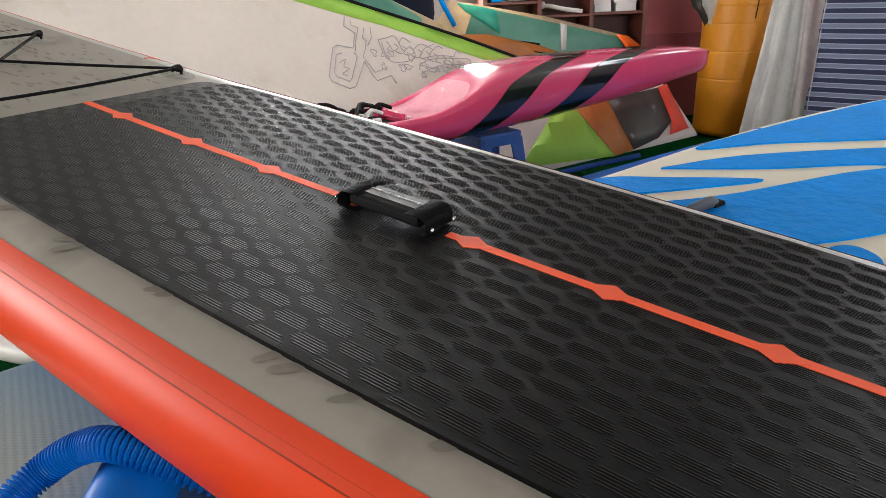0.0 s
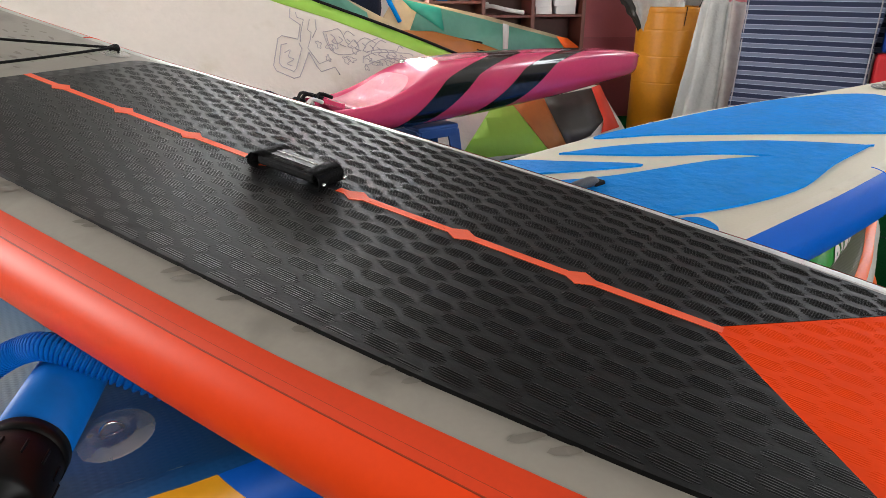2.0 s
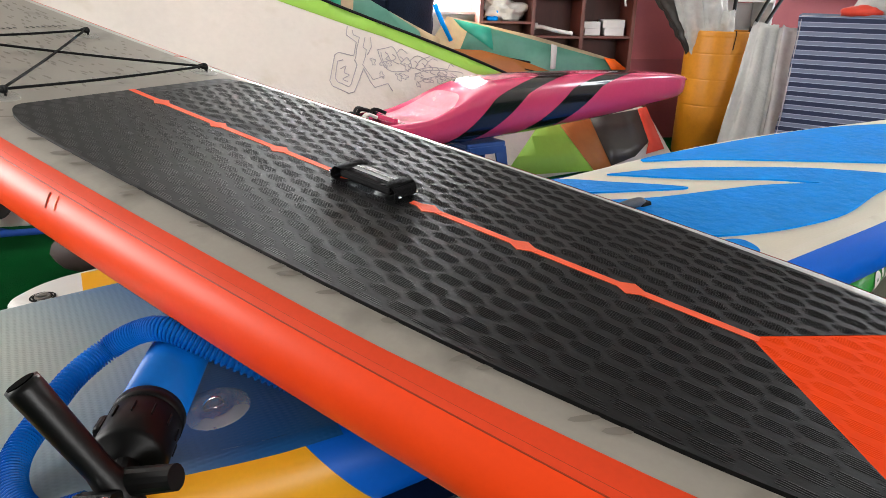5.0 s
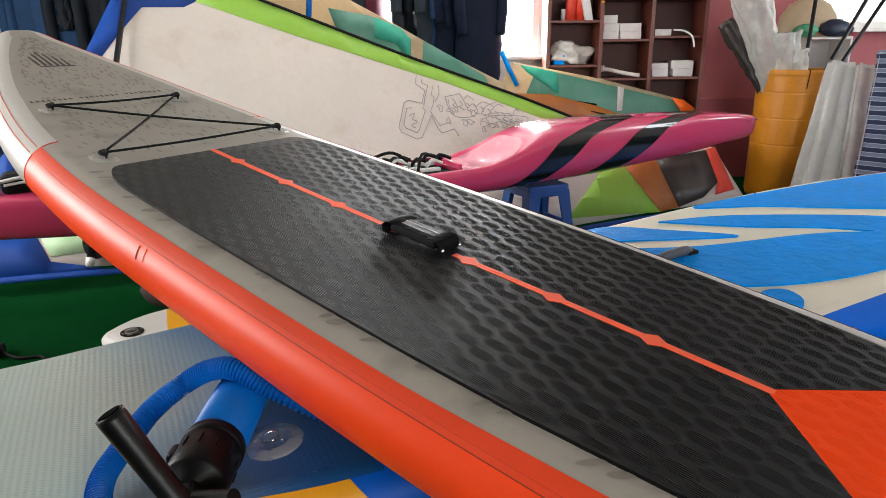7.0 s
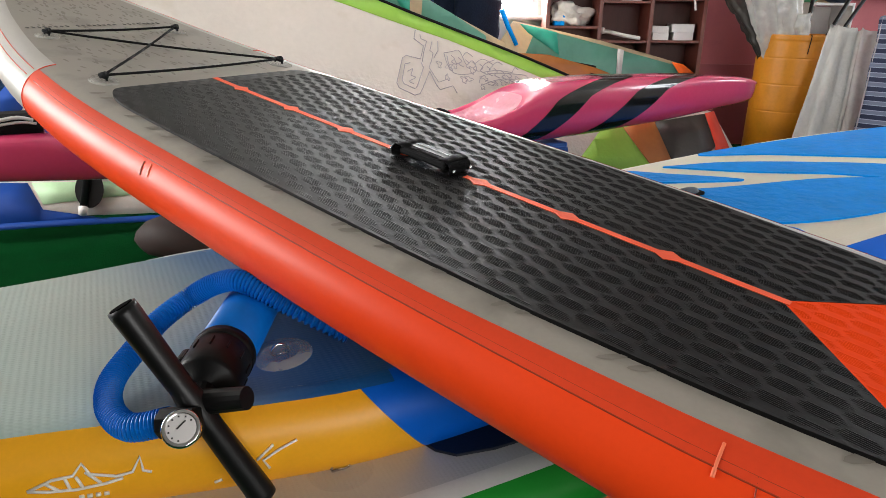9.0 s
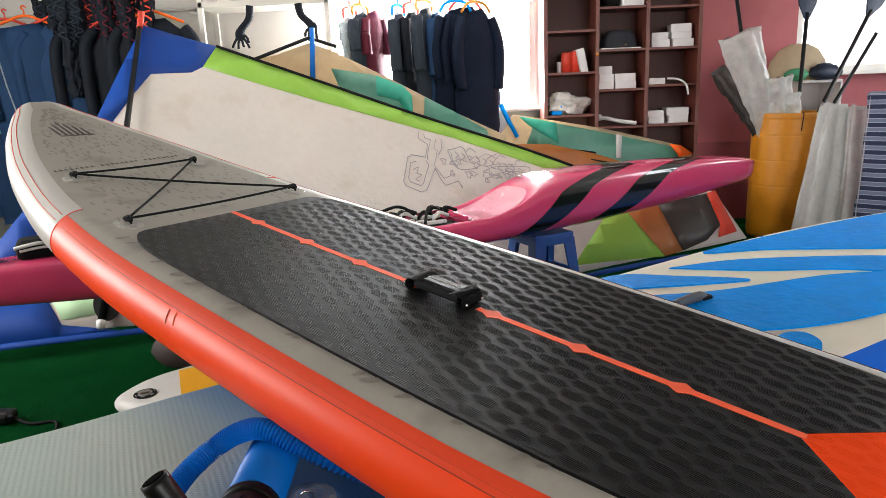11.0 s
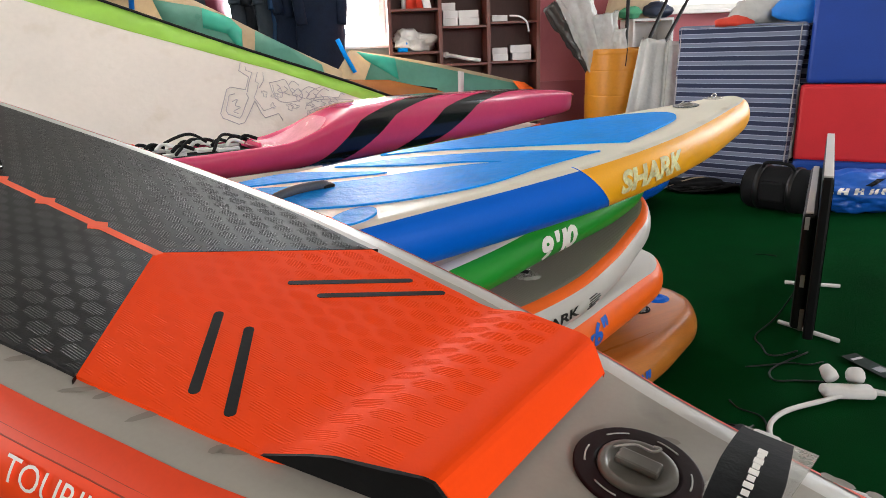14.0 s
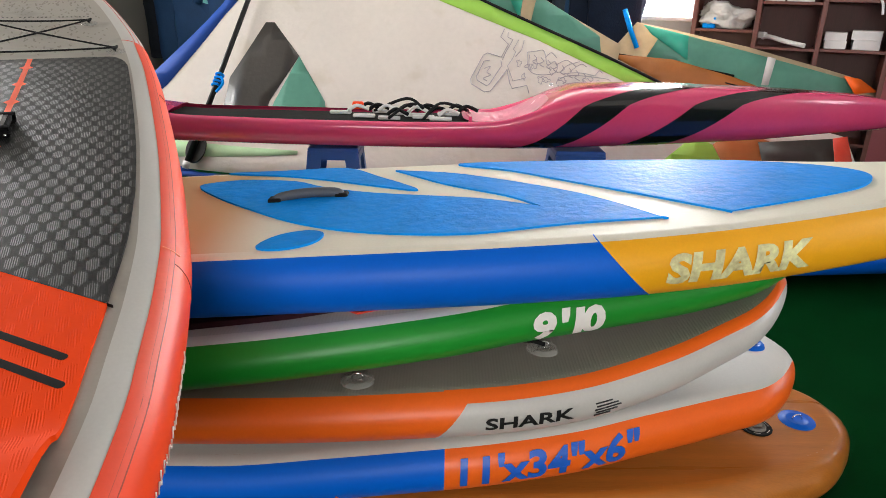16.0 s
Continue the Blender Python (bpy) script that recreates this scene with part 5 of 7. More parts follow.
def surf_ski():
    k = thing("surf_ski", SKI, "long glossy pink surf ski with black stripes on blue stools", "kayak")
    part("hull", ski_panel(-5.45, 0, 1.0, 0.36), PINK, k, "pink hull side")
    part("hull", ski_panel(-5.45, 0, -1.0, -0.36), PINK, k, "pink hull side")
    part("deck", ski_panel(-2.62, 0, -0.36, 0.36), PINK, k, "pink raised foredeck")
    part("deck", ski_panel(-5.45, -4.35, -0.36, 0.36), PINK, k, "pink aft deck")
    for q in (-1, 1):
        part("gunwale", ski_panel(-4.35, -2.62, q * 0.36, q * 0.27, ns=40, nq=4), PINK, k)
    part("hollow", ski_panel(-4.36, -2.6, -0.28, 0.28, out=-0.025), BLACK_RUBBER, k, "black open cockpit")
    # The paler pink paints the bright reflections seen in the footwell's hollow.
    well = [(-2.42 + 0.25 * math.cos(t), 0.22 * math.sin(t)) for t in np.linspace(0, 2 * math.pi, 33)[:-1]]
    part("footwell", slab(well, 0.0, 0.002, lambda a, c, o: ski_at(a, c if abs(c) > 1e-4 else 1e-4, 0.001 + o), 0.03), material("lit_pink_gelcoat", rgb("dc8098"), 0.25, var=0.15, scale=9, fine=40, bump=0.02, coat=0.5), k, "footwell lining in a paler pink for its bright reflections")
    part("bulkhead", box((-2.63, 0, 0.615), (0.02, 0.36, 0.13), 0.004), PINK, k)
    for a, c in ((-2.02, -1.76), (-1.37, -1.09)):
        part("stripe", ski_panel(a, c, -0.95, 0.95, lean=-1.05, out=0.0025, ns=10, nq=40), BLACK_GLOSS, k, "black slanted stripe")
    for i, (s, y) in enumerate(((-3.25, -0.06), (-3.05, 0.05), (-2.9, -0.07), (-2.75, 0.06), (-3.4, 0.05), (-3.15, 0.12), (-2.8, -0.12), (-2.95, 0.0), (-3.1, -0.12))):
        part("foot_plate", box((s, y, 0.655), (0.13, 0.035, 0.02), 0.006, Matrix()), PAPER, k, "white footrest piece")
    for pts in (((-3.1, -0.16, 0.66), (-2.98, -0.02, 0.72), (-2.86, 0.14, 0.67)), ((-2.9, -0.18, 0.66), (-2.8, -0.03, 0.73), (-2.65, 0.1, 0.68)), ((-3.2, 0.1, 0.66), (-3.0, 0.0, 0.75), (-2.9, -0.05, 0.70))):
        part("foot_strap", tube(spline(pts, 6), 0.009, 8), BLACK_WEB, k)
    rng = random.Random(17)
    for i in range(12):
        s0, y0 = -3.35 + 0.06 * i, rng.uniform(-0.12, 0.1)
        part("foot_strap", tube(spline([(s0, y0, 0.672), (s0 + 0.05, y0 + 0.03, 0.70), (s0 + 0.12, y0 + rng.uniform(-0.05, 0.07), 0.675)], 4), 0.011, 6), BLACK_WEB if i % 3 else PAPER, k)
    part("tail_cover", box((-4.76, -0.02, 0.772), (0.2, 0.16, 0.09), 0.03), BLACK_WEB, k, "black rear hatch bag")
    part("tail_mark", tube(spline([(-4.86, -0.105, 0.79), (-4.76, -0.108, 0.805), (-4.70, -0.106, 0.79)], 5), 0.008, 8), PAPER, k)
    part("tail_mark", tube(spline([(-4.84, -0.105, 0.775), (-4.75, -0.11, 0.785), (-4.69, -0.106, 0.775)], 5), 0.006, 8), PAPER, k)
    part("rear_block", box((-4.98, -0.03, 0.75), (0.1, 0.1, 0.06), 0.02), BLACK_WEB, k)
    part("bolt", lathe([(0, 0.012), (0.012, 0.01), (0.014, 0)], 14), CHROME, k, at=pose(-2.15, -0.02, 0.846))
    part("orange_block", box((-3.3, 0.1, 0.69), (0.07, 0.045, 0.045), 0.012), ORANGE_RAIL, k, "small orange block")


surf_ski()


def stool(x, y, turn):
    s = thing("plastic_stool", pose(x, y, 0, 0, 0, turn), "blue moulded plastic stool under the surf ski", "stool", "stools under the ski")
    part("seat", box((0, 0, 0.455), (0.3, 0.3, 0.036), 0.012, seg=3), STOOL_BLUE, s)
    for i in (-1, 1):
        part("rim", box((0, i * 0.148, 0.425), (0.27, 0.012, 0.05), 0.004), STOOL_BLUE, s)
        part("rim", box((i * 0.148, 0, 0.425), (0.012, 0.27, 0.05), 0.004), STOOL_BLUE, s)
        part("stretcher", box((i * 0.165, 0, 0.2), (0.016, 0.27, 0.045), 0.004), STOOL_BLUE, s)
        part("stretcher", box((0, i * 0.165, 0.2), (0.27, 0.016, 0.045), 0.004), STOOL_BLUE, s)
    for i in (-1, 1):
        for j in (-1, 1):
            bm = bmesh.new()
            lo = [bm.verts.new((i * (0.195 - a), j * (0.195 - c), 0)) for a, c in ((0, 0), (0.06, 0), (0.06, 0.012), (0.012, 0.012), (0.012, 0.06), (0, 0.06))]
            hi = [bm.verts.new((i * (0.15 - a), j * (0.15 - c), 0.44)) for a, c in ((0, 0), (0.085, 0), (0.085, 0.012), (0.012, 0.012), (0.012, 0.085), (0, 0.085))]
            for q in range(6):
                bm.faces.new((lo[q], lo[(q + 1) % 6], hi[(q + 1) % 6], hi[q]))
            bm.faces.new(lo)
            bm.faces.new(hi[::-1])
            part("leg", bm, STOOL_BLUE, s)


stool(0.72, 3.98, 27)
stool(-0.58, 3.28, 27)

# ---------------------------------------------------------------- sails
SAIL = frame_from((0, 3.847, 0), (0.9583522, 0.28558896, 0), (-0.1747, 0.5863, 0.7910))


def belly(u, v, w):
    """The soft hollow of a slack sail: maps sail coordinates to its cloth."""
    return (u, v, w + 0.02 * math.sin(1.3 * u + 0.4) * math.sin(1.7 * v) + 0.008 * math.sin(5.1 * u + 2.3 * v))


def cloth(parent, name, poly, mat, layer=0, label="", cut=0.16):
    bm = slab(poly, 0.004 * layer - 0.002, 0.004 * layer + 0.001, belly, cut)
    return part(name, bm, mat, parent, label, smooth=True)


def white_sail():
    s = thing("windsurf_sail", SAIL, "large creased white windsurf sail with blue and lime panels", "sail")
    edge_l = [(-1.70, 2.44), (-2.05, 1.565), (-2.45, 0.94), (-2.75, 0.45), (-2.85, 0.17)]
    white = edge_l + [(-1.0, 0.13), (1.1, 0.13), (2.55, 0.24), (2.44, 0.67), (1.29, 0.985), (0.428, 1.424), (-0.526, 1.895), (-1.204, 2.239)]
    cloth(s, "main_panel", white, SAIL_WHITE, 0, "creased white sailcloth panel")
    cloth(s, "blue_panel", [(-1.70, 2.44), (-2.05, 1.565), (-2.45, 0.94), (-2.75, 0.45), (-2.60, 0.44), (-2.33, 0.825), (-2.02, 1.45), (-1.80, 1.8), (-1.66, 2.0), (-1.39, 2.01), (-1.31, 2.06), (-1.204, 2.239)], SAIL_BLUE, 1, "blue sail panel")
    cloth(s, "lime_band", [(-1.31, 2.06), (-0.55, 1.714), (0.405, 1.32), (1.045, 0.985), (1.29, 0.96), (1.29, 0.985), (0.428, 1.424), (-0.526, 1.895), (-1.204, 2.239)], SAIL_LIME, 1, "lime green band")
    part("edge_piping", tube([belly(u, v, 0.006) for u, v in spline2([(-1.204, 2.239), (-0.526, 1.895), (0.428, 1.424), (1.29, 0.985)])], 0.011, 8), BLACK_WEB, s, "dark edge of the sail")
    cloth(s, "window", [(-1.66, 1.40), (-1.59, 1.40), (-1.34, 1.117), (-1.50, 0.73), (-1.52, 0.45), (-1.84, 0.45), (-1.855, 0.92)], SAIL_BLACK, 1, "dark smoky window panel")
    cloth(s, "green_panel", [(-1.34, 1.117), (-1.076, 0.752), (-1.0, 0.5), (-1.51, 0.5), (-1.459, 0.73)], SAIL_GREEN, 1, "pale green film panel")
    cloth(s, "lime_foot", [(1.06, 0.185), (1.8, 0.172), (1.615, 0.56), (1.5, 0.62)], SAIL_LIME, 1, "lime green foot panel")
    cloth(s, "brown_panel", [(1.615, 0.56), (1.8, 0.172), (1.964, 0.2), (2.0, 0.60), (1.75, 0.7)], SAIL_BROWN, 2, "brown panel")
    cloth(s, "black_panel", [(1.90, 0.60), (1.964, 0.2), (2.2, 0.26), (2.36, 0.37), (2.352, 0.65)], SAIL_BLACK, 3, "black panel")
    cloth(s, "red_panel", [(2.352, 0.65), (2.36, 0.37), (2.30, 0.27), (2.48, 0.30), (2.44, 0.67)], SAIL_RED, 4, "red corner panel")
    cloth(s, "foot_blue", [(-2.85, 0.17), (-2.75, 0.40), (-2.28, 0.37), (-2.20, 0.20), (-1.9, 0.13), (-2.4, 0.12)], SAIL_BLUE, 1, "blue foot panel")
    cloth(s, "foot_lime", [(-2.26, 0.37), (-1.2, 0.34), (-1.2, 0.31), (-2.2, 0.23)], material("pale_green_cloth", rgb("bfe0b4"), 0.55, var=0.08, scale=3, through_light=0.2), 2, "pale green foot strip")
    cloth(s, "foot_sleeve", [(-2.85, 0.13), (1.1, 0.11), (2.0, 0.17), (2.0, 0.135), (1.1, 0.075), (-2.85, 0.09)], SAIL_BLUE, 3, "blue foot sleeve")
    # the big grey graphic, drawn as plain outlines
    def stroke(pts, r=0.006, closed=False):
        p = [belly(u, v, 0.006) for u, v in pts] + ([belly(*pts[0], 0.006)] if closed else [])
        part("graphic_line", tube(p, r, 5), SAIL_GREY, s)
    def ring(cu, cv, ru, rv, r=0.004, n=2.6, seed=0, wob=0.0):
        pts = []
        for k in range(28):
            t = 2 * math.pi * k / 28
            e = 1 + wob * math.sin(3 * t + seed) + wob * math.sin(5 * t + 2 * seed)
            cx, sy = math.cos(t), math.sin(t)
            pts.append((cu + ru * e * math.copysign(abs(cx) ** (2 / n), cx), cv + rv * e * math.copysign(abs(sy) ** (2 / n), sy) - 0.35 * ru * cx))
        stroke(pts, r, True)
    thin = 0.0027
    stroke([(0.17, 1.40), (0.15, 1.33), (0.21, 1.27), (0.17, 1.16), (0.07, 1.19), (0.04, 1.17), (-0.03, 0.97), (-0.02, 0.93), (0.08, 0.87), (0.12, 0.88), (0.15, 0.93), (0.22, 1.06)], 0.0034)
    stroke([(0.22, 1.06), (0.25, 0.95), (0.27, 0.91), (0.37, 0.94), (0.39, 0.88)], 0.0034)
    stroke([(0.09, 1.13), (0.05, 1.12), (0.01, 0.99), (0.02, 0.96), (0.09, 0.92), (0.11, 0.94), (0.18, 1.09), (0.17, 1.13)], 0.0034)
    stroke([(0.20, 1.37), (0.20, 1.33), (0.24, 1.31), (0.20, 1.21), (0.18, 1.14)], thin)
    stroke([(0.28, 1.31), (0.25, 1.23), (0.27, 1.21), (0.25, 1.15), (0.22, 1.09), (0.27, 0.97), (0.36, 1.0)], thin)
    stroke([(0.32, 1.31), (0.31, 1.23), (0.27, 1.17)], thin)
    stroke(spline2([(0.35, 1.21), (0.41, 1.22), (0.46, 1.23), (0.48, 1.19), (0.50, 1.11), (0.55, 1.14), (0.57, 1.08), (0.54, 1.04), (0.45, 1.03), (0.39, 1.05), (0.36, 1.12), (0.35, 1.21)], 4), thin)
    for a in (((0.37, 1.19), (0.37, 1.12), (0.39, 1.06)), ((0.42, 1.16), (0.43, 1.12), (0.46, 1.13)), ((0.48, 1.17), (0.52, 1.21), (0.56, 1.17)), ((0.56, 1.11), (0.63, 1.15), (0.70, 1.10)), ((0.59, 1.05), (0.64, 1.11), (0.72, 1.14))):
        stroke(spline2(a, 5), thin)
    for a in (((0.61, 1.04), (0.67, 1.05), (0.74, 1.05), (0.83, 1.03)), ((0.57, 0.96), (0.59, 1.0), (0.67, 1.03), (0.82, 1.02), (0.93, 1.0), (0.93, 0.96)), ((0.59, 0.94), (0.68, 0.97), (0.77, 0.98), (0.88, 0.96)), ((0.66, 1.06), (0.73, 1.12), (0.77, 1.10)), ((0.83, 1.03), (0.86, 1.07), (0.88, 1.05))):
        stroke(spline2(a, 5), thin)
    stroke(spline2([(0.06, 1.06), (0.10, 1.08), (0.08, 1.03), (0.11, 1.01), (0.06, 0.98), (0.09, 0.96)], 5), 0.003)
    rng = random.Random(9)
    for k in range(15):
        u = 0.3 + 0.04 * k + rng.uniform(-0.01, 0.01)
        v = 1.24 - 0.36 * (u - 0.2) - rng.uniform(0.02, 0.2)
        ring(u, v, rng.uniform(0.012, 0.03), rng.uniform(0.012, 0.03), 0.0022, 2.0, rng.uniform(0, 6), 0.25)
    for k in range(9):
        u = 0.40 + 0.05 * k
        v = 1.27 - 0.40 * (u - 0.2)
        stroke(spline2([(u, v), (u + 0.02, v - 0.03), (u - 0.005, v - 0.055), (u + 0.03, v - 0.08)], 4), 0.003)


def spline2(pts, per=12):
    return [(p.x, p.y) for p in spline([(a, c, 0) for a, c in pts], per)]


white_sail()


def mast():
    m = thing("sail_mast", SAIL, "black windsurf mast with a red end leaning against the sail", "mast")
    a, c = Vector((-1.70, 2.53, 0.05)), Vector((-1.985, 0.16, 0.05))
    part("pole", rod(a + (c - a) * 0.06, c, 0.017, 0.021), BLACK_PLASTIC, m, smooth=True)
    part("tip", rod(a, a + (c - a) * 0.06, 0.022), SAIL_RED, m, "red mast end", smooth=True)
    part("foot_cap", rod(c - (c - a).normalized() * 0.02, c + (c - a).normalized() * 0.025, 0.026, 0.022), PAPER, m, "white foot cap", smooth=True)
    p = a + (c - a) * 0.69
    for k in range(4):
        part("rope_turn", tube([p + (c - a).normalized() * (0.03 * k) + Vector((0.026 * math.cos(t), 0.0, 0.026 * math.sin(t))) for t in np.linspace(0, 6.28, 14)], 0.009, 8), BLUE_PAD, m)
    part("rope_end", tube(spline([p, p + Vector((0.05, -0.08, 0.02)), p + Vector((0.02, -0.16, 0.03))], 6), 0.01, 8), BLUE_PAD, m)
    f = slab([(-1.955 + 0.075 * math.cos(t), 0.30 + 0.115 * math.sin(t)) for t in np.linspace(0, 2 * math.pi, 28)[:-1]], 0.02, 0.032, None, 0.05)
    part("blade", f, BLACK_PLASTIC, m, "black rounded fin plate")


mast()


def back_sail():
    s = thing("tan_sail", frame_from((0, 4.88, 0), (1, 0.33, 0), (-0.07, 0.27, 0.95)), "tan windsurf sail with green film windows behind the white one", "sail")

    def at(x, z):
        """Sail coordinates of a world x and height."""
        y = 4.88 + 0.33 * x + 0.3 * z
        q = s.matrix_world.inverted() @ Vector((x, y, z))
        return (q.x, q.y)
    def piece(nm, pts, mat, layer, label=""):
        bm = slab([at(*p) for p in pts], 0.004 * layer - 0.002, 0.004 * layer + 0.001, belly, 0.16)
        return part(nm, bm, mat, s, label, smooth=True)
    piece("main_panel", [(-1.45, 1.66), (-1.15, 1.72), (-0.92, 1.80), (-0.74, 1.73), (-0.28, 1.49), (0.2, 1.22), (0.62, 1.0), (0.62, 0.45), (-1.0, 0.9), (-1.6, 1.2)], SAIL_TAN, 0, "tan translucent film")
    piece("window", [(-0.76, 1.60), (-0.45, 1.54), (-0.22, 1.45), (-0.14, 1.36), (-0.14, 1.15), (-0.66, 1.35)], SAIL_GREEN, 1, "green film window")
    piece("window", [(-0.04, 1.35), (0.2, 1.22), (0.46, 1.06), (0.5, 0.9), (-0.06, 1.1)], SAIL_GREEN, 1, "green film window")
    piece("glow_panel", [(-0.42, 1.53), (-0.22, 1.45), (-0.14, 1.36), (-0.15, 1.18), (-0.25, 1.33), (-0.42, 1.38)], SAIL_TEAL, 2, "bright teal film patch")
    part("boom", tube([(*at(*p), 0.03) for p in ((-1.5, 1.60), (-1.2, 1.72), (-0.92, 1.83), (-0.72, 1.76))], 0.014, 8), BLACK_PLASTIC, s, "black curved boom end")
    part("strap", tube([(*at(*p), 0.035) for p in ((-0.895, 1.90), (-0.90, 1.52))], 0.02, 8), BLUE_PLASTIC, s, "blue strap")
    t = thing("green_sail", frame_from((0, 4.95, 0), (1, 0.36, 0), (-0.08, 0.25, 0.95)), "green translucent windsurf sail with tan edges before the bookcase", "sail")
    def at2(x, z):
        q = t.matrix_world.inverted() @ Vector((x, 4.95 + 0.36 * x + 0.27 * z, z))
        return (q.x, q.y)
    def piece2(nm, pts, mat, layer, label=""):
        bm = slab([at2(*p) for p in pts], 0.004 * layer - 0.002, 0.004 * layer + 0.001, belly, 0.16)
        return part(nm, bm, mat, t, label, smooth=True)
    piece2("main_panel", [(0.70, 1.17), (1.5, 1.02), (2.32, 0.81), (2.46, 0.72), (2.52, 0.45), (1.2, 0.3), (0.3, 0.6)], SAIL_TAN, 0, "tan film edge")
    piece2("window", [(0.90, 1.12), (1.5, 0.985), (2.25, 0.80), (2.3, 0.68), (1.7, 0.55), (0.8, 0.9)], SAIL_GREEN, 1, "green film window")
    piece2("glow_panel", [(0.75, 1.15), (1.08, 1.08), (1.1, 0.9), (0.82, 1.08)], SAIL_TEAL, 2, "bright teal film patch")
    piece2("brown_panel", [(0.55, 0.93), (1.0, 0.90), (1.45, 0.79), (1.95, 0.62), (2.0, 0.45), (1.2, 0.56)], SAIL_BROWN, 3, "brown striped panel")
    for a, c in (((0.55, 0.925), (1.95, 0.61)), ((0.57, 0.91), (1.6, 0.56)), ((0.56, 0.935), (1.45, 0.80))):
        part("batten", tube([(*at2(*a), 0.016), (*at2((a[0] + c[0]) / 2, (a[1] + c[1]) / 2 + 0.015), 0.016), (*at2(*c), 0.016)], 0.009, 6), BLACK_WEB, t)
    piece2("white_strip", [(1.66, 0.95), (1.72, 0.935), (1.70, 0.74), (1.65, 0.74)], PAPER, 3)
    piece2("orange_corner", [(2.2, 0.83), (2.32, 0.81), (2.46, 0.72), (2.3, 0.70)], ORANGE_B, 3, "orange corner patch")
    part("blue_strap", tube([(*at2(*p), 0.02) for p in ((0.60, 1.26), (0.66, 1.12), (0.73, 0.98))], 0.02, 8), BLUE_PAD, t, "blue strap")


back_sail()

# ---------------------------------------------------------------- clothes rail, wetsuits and white rack
RAILZ = 2.2
rail = thing("clothes_rail", Matrix.Translation((0, 6.1, RAILZ)), "long metal clothes rail along the back wall", "clothes rail")
part("bar", rod((-4.7, 0, 0), (1.0, 0, 0), 0.014), WHITE_STEEL, rail, smooth=True)
for x in (-4.6, -2.2, 0.98):
    part("bracket", rod((x, 0, 0), (x, 0.36, 0.0), 0.012), WHITE_STEEL, rail)


def wetsuit(x, y, top, length, width, mat, label, turn, seed, hook=None, flare=-0.2):
    rng = random.Random(seed)
    g = thing("wetsuit", pose(x, y, top, 0, 0, turn), label, "wetsuit", "hanging wetsuits")
    verts, faces = [], []
    nz, na = 22, 20
    for i in range(nz + 1):
        t = i / nz
        w = width * (0.30 + 0.70 * min(1, t / 0.14)) * (1 + flare * t) * 0.5
        d = 0.055 * (0.5 + 0.5 * min(1, t / 0.15)) * (1 + 0.4 * noise.noise(Vector((t * 5, seed, 0))))
        for k in range(na):
            a = 2 * math.pi * k / na
            f = 1 + 0.16 * noise.noise(Vector((math.cos(a) * 2.2, math.sin(a) * 2.2 + seed, t * 3))) + 0.09 * noise.noise(Vector((math.cos(a) * 5, math.sin(a) * 5 + seed, t * 11)))
            verts.append((w * math.cos(a) * f + 0.02 * noise.noise(Vector((t * 3, seed * 2, 1))), d * math.sin(a) * f, -length * t + 0.015 * math.cos(a) * (1 - t)))
    for i in range(nz):
        for k in range(na):
            a, c = i * na + k, i * na + (k + 1) % na
            faces.append((a, c, c + na, a + na))
    faces.append(tuple(range(na)))
    faces.append(tuple(range(nz * na, nz * na + na))[::-1])
    part("body", mesh_of("body", verts, faces), mat, g)
    for sgn in (-1, 1):
        x0 = sgn * width * 0.44
        part("sleeve", tube(spline([(x0 * 0.8, 0, -0.07), (x0 * 1.05, -0.02, -0.2), (x0 * (1.2 if flare > 0 else 1.1), -0.03, -length * 0.3), (x0 * 1.05, -0.035, -length * 0.52)], 6), 0.05, 10, radii=None), mat, g)
    hang = part("hanger", tube(spline([(-width * 0.36, 0, -0.02), (-0.1, 0, 0.045), (-0.03, 0, 0.07), (0.03, 0, 0.07), (0.1, 0, 0.045), (width * 0.36, 0, -0.02)], 5), 0.012, 8), hook or WHITE_STEEL, g)
    part("hook", tube(spline([(0, 0, 0.07), (0.0, 0, 0.12), (-0.016, 0, 0.135), (0.0, 0, 0.155), (0.022, 0, 0.14)], 5), 0.007, 6), hook or WHITE_STEEL, hang)
    return g


NEO = material("black_neoprene", rgb("191d24"), 0.7, var=0.3, scale=5, fine=60, bump=0.4, depth=0.004, spec=0.12)
NEO_BLUE = material("navy_neoprene", rgb("213a5a"), 0.7, var=0.2, scale=5, fine=60, bump=0.4, depth=0.004, spec=0.12)
NEO_GREY = material("grey_neoprene", rgb("2c343d"), 0.7, var=0.2, scale=5, fine=60, bump=0.4, depth=0.004, spec=0.12)
NEO_RED = material("dark_red_neoprene", rgb("5a2230"), 0.6, var=0.2, scale=5, fine=60, bump=0.4, depth=0.004, spec=0.12)
NEO_PALE = material("pale_grey_neoprene", rgb("8f979c"), 0.7, var=0.2, scale=5, fine=60, bump=0.4, depth=0.004, spec=0.12)
NEO_TEAL = material("teal_neoprene", rgb("5c9a9a"), 0.6, var=0.2, scale=5, fine=60, bump=0.4, depth=0.004, spec=0.12)
# Shaded copy of the navy for the suits that hang against the window.
NEO_BACKLIT = material("backlit_navy_neoprene", rgb("101a2c"), 0.7, var=0.35, scale=9, fine=60, bump=0.6, depth=0.006, spec=0.12)
HANGER = (SAIL_RED, BARREL, WHITE_STEEL, BLUE_PAD)
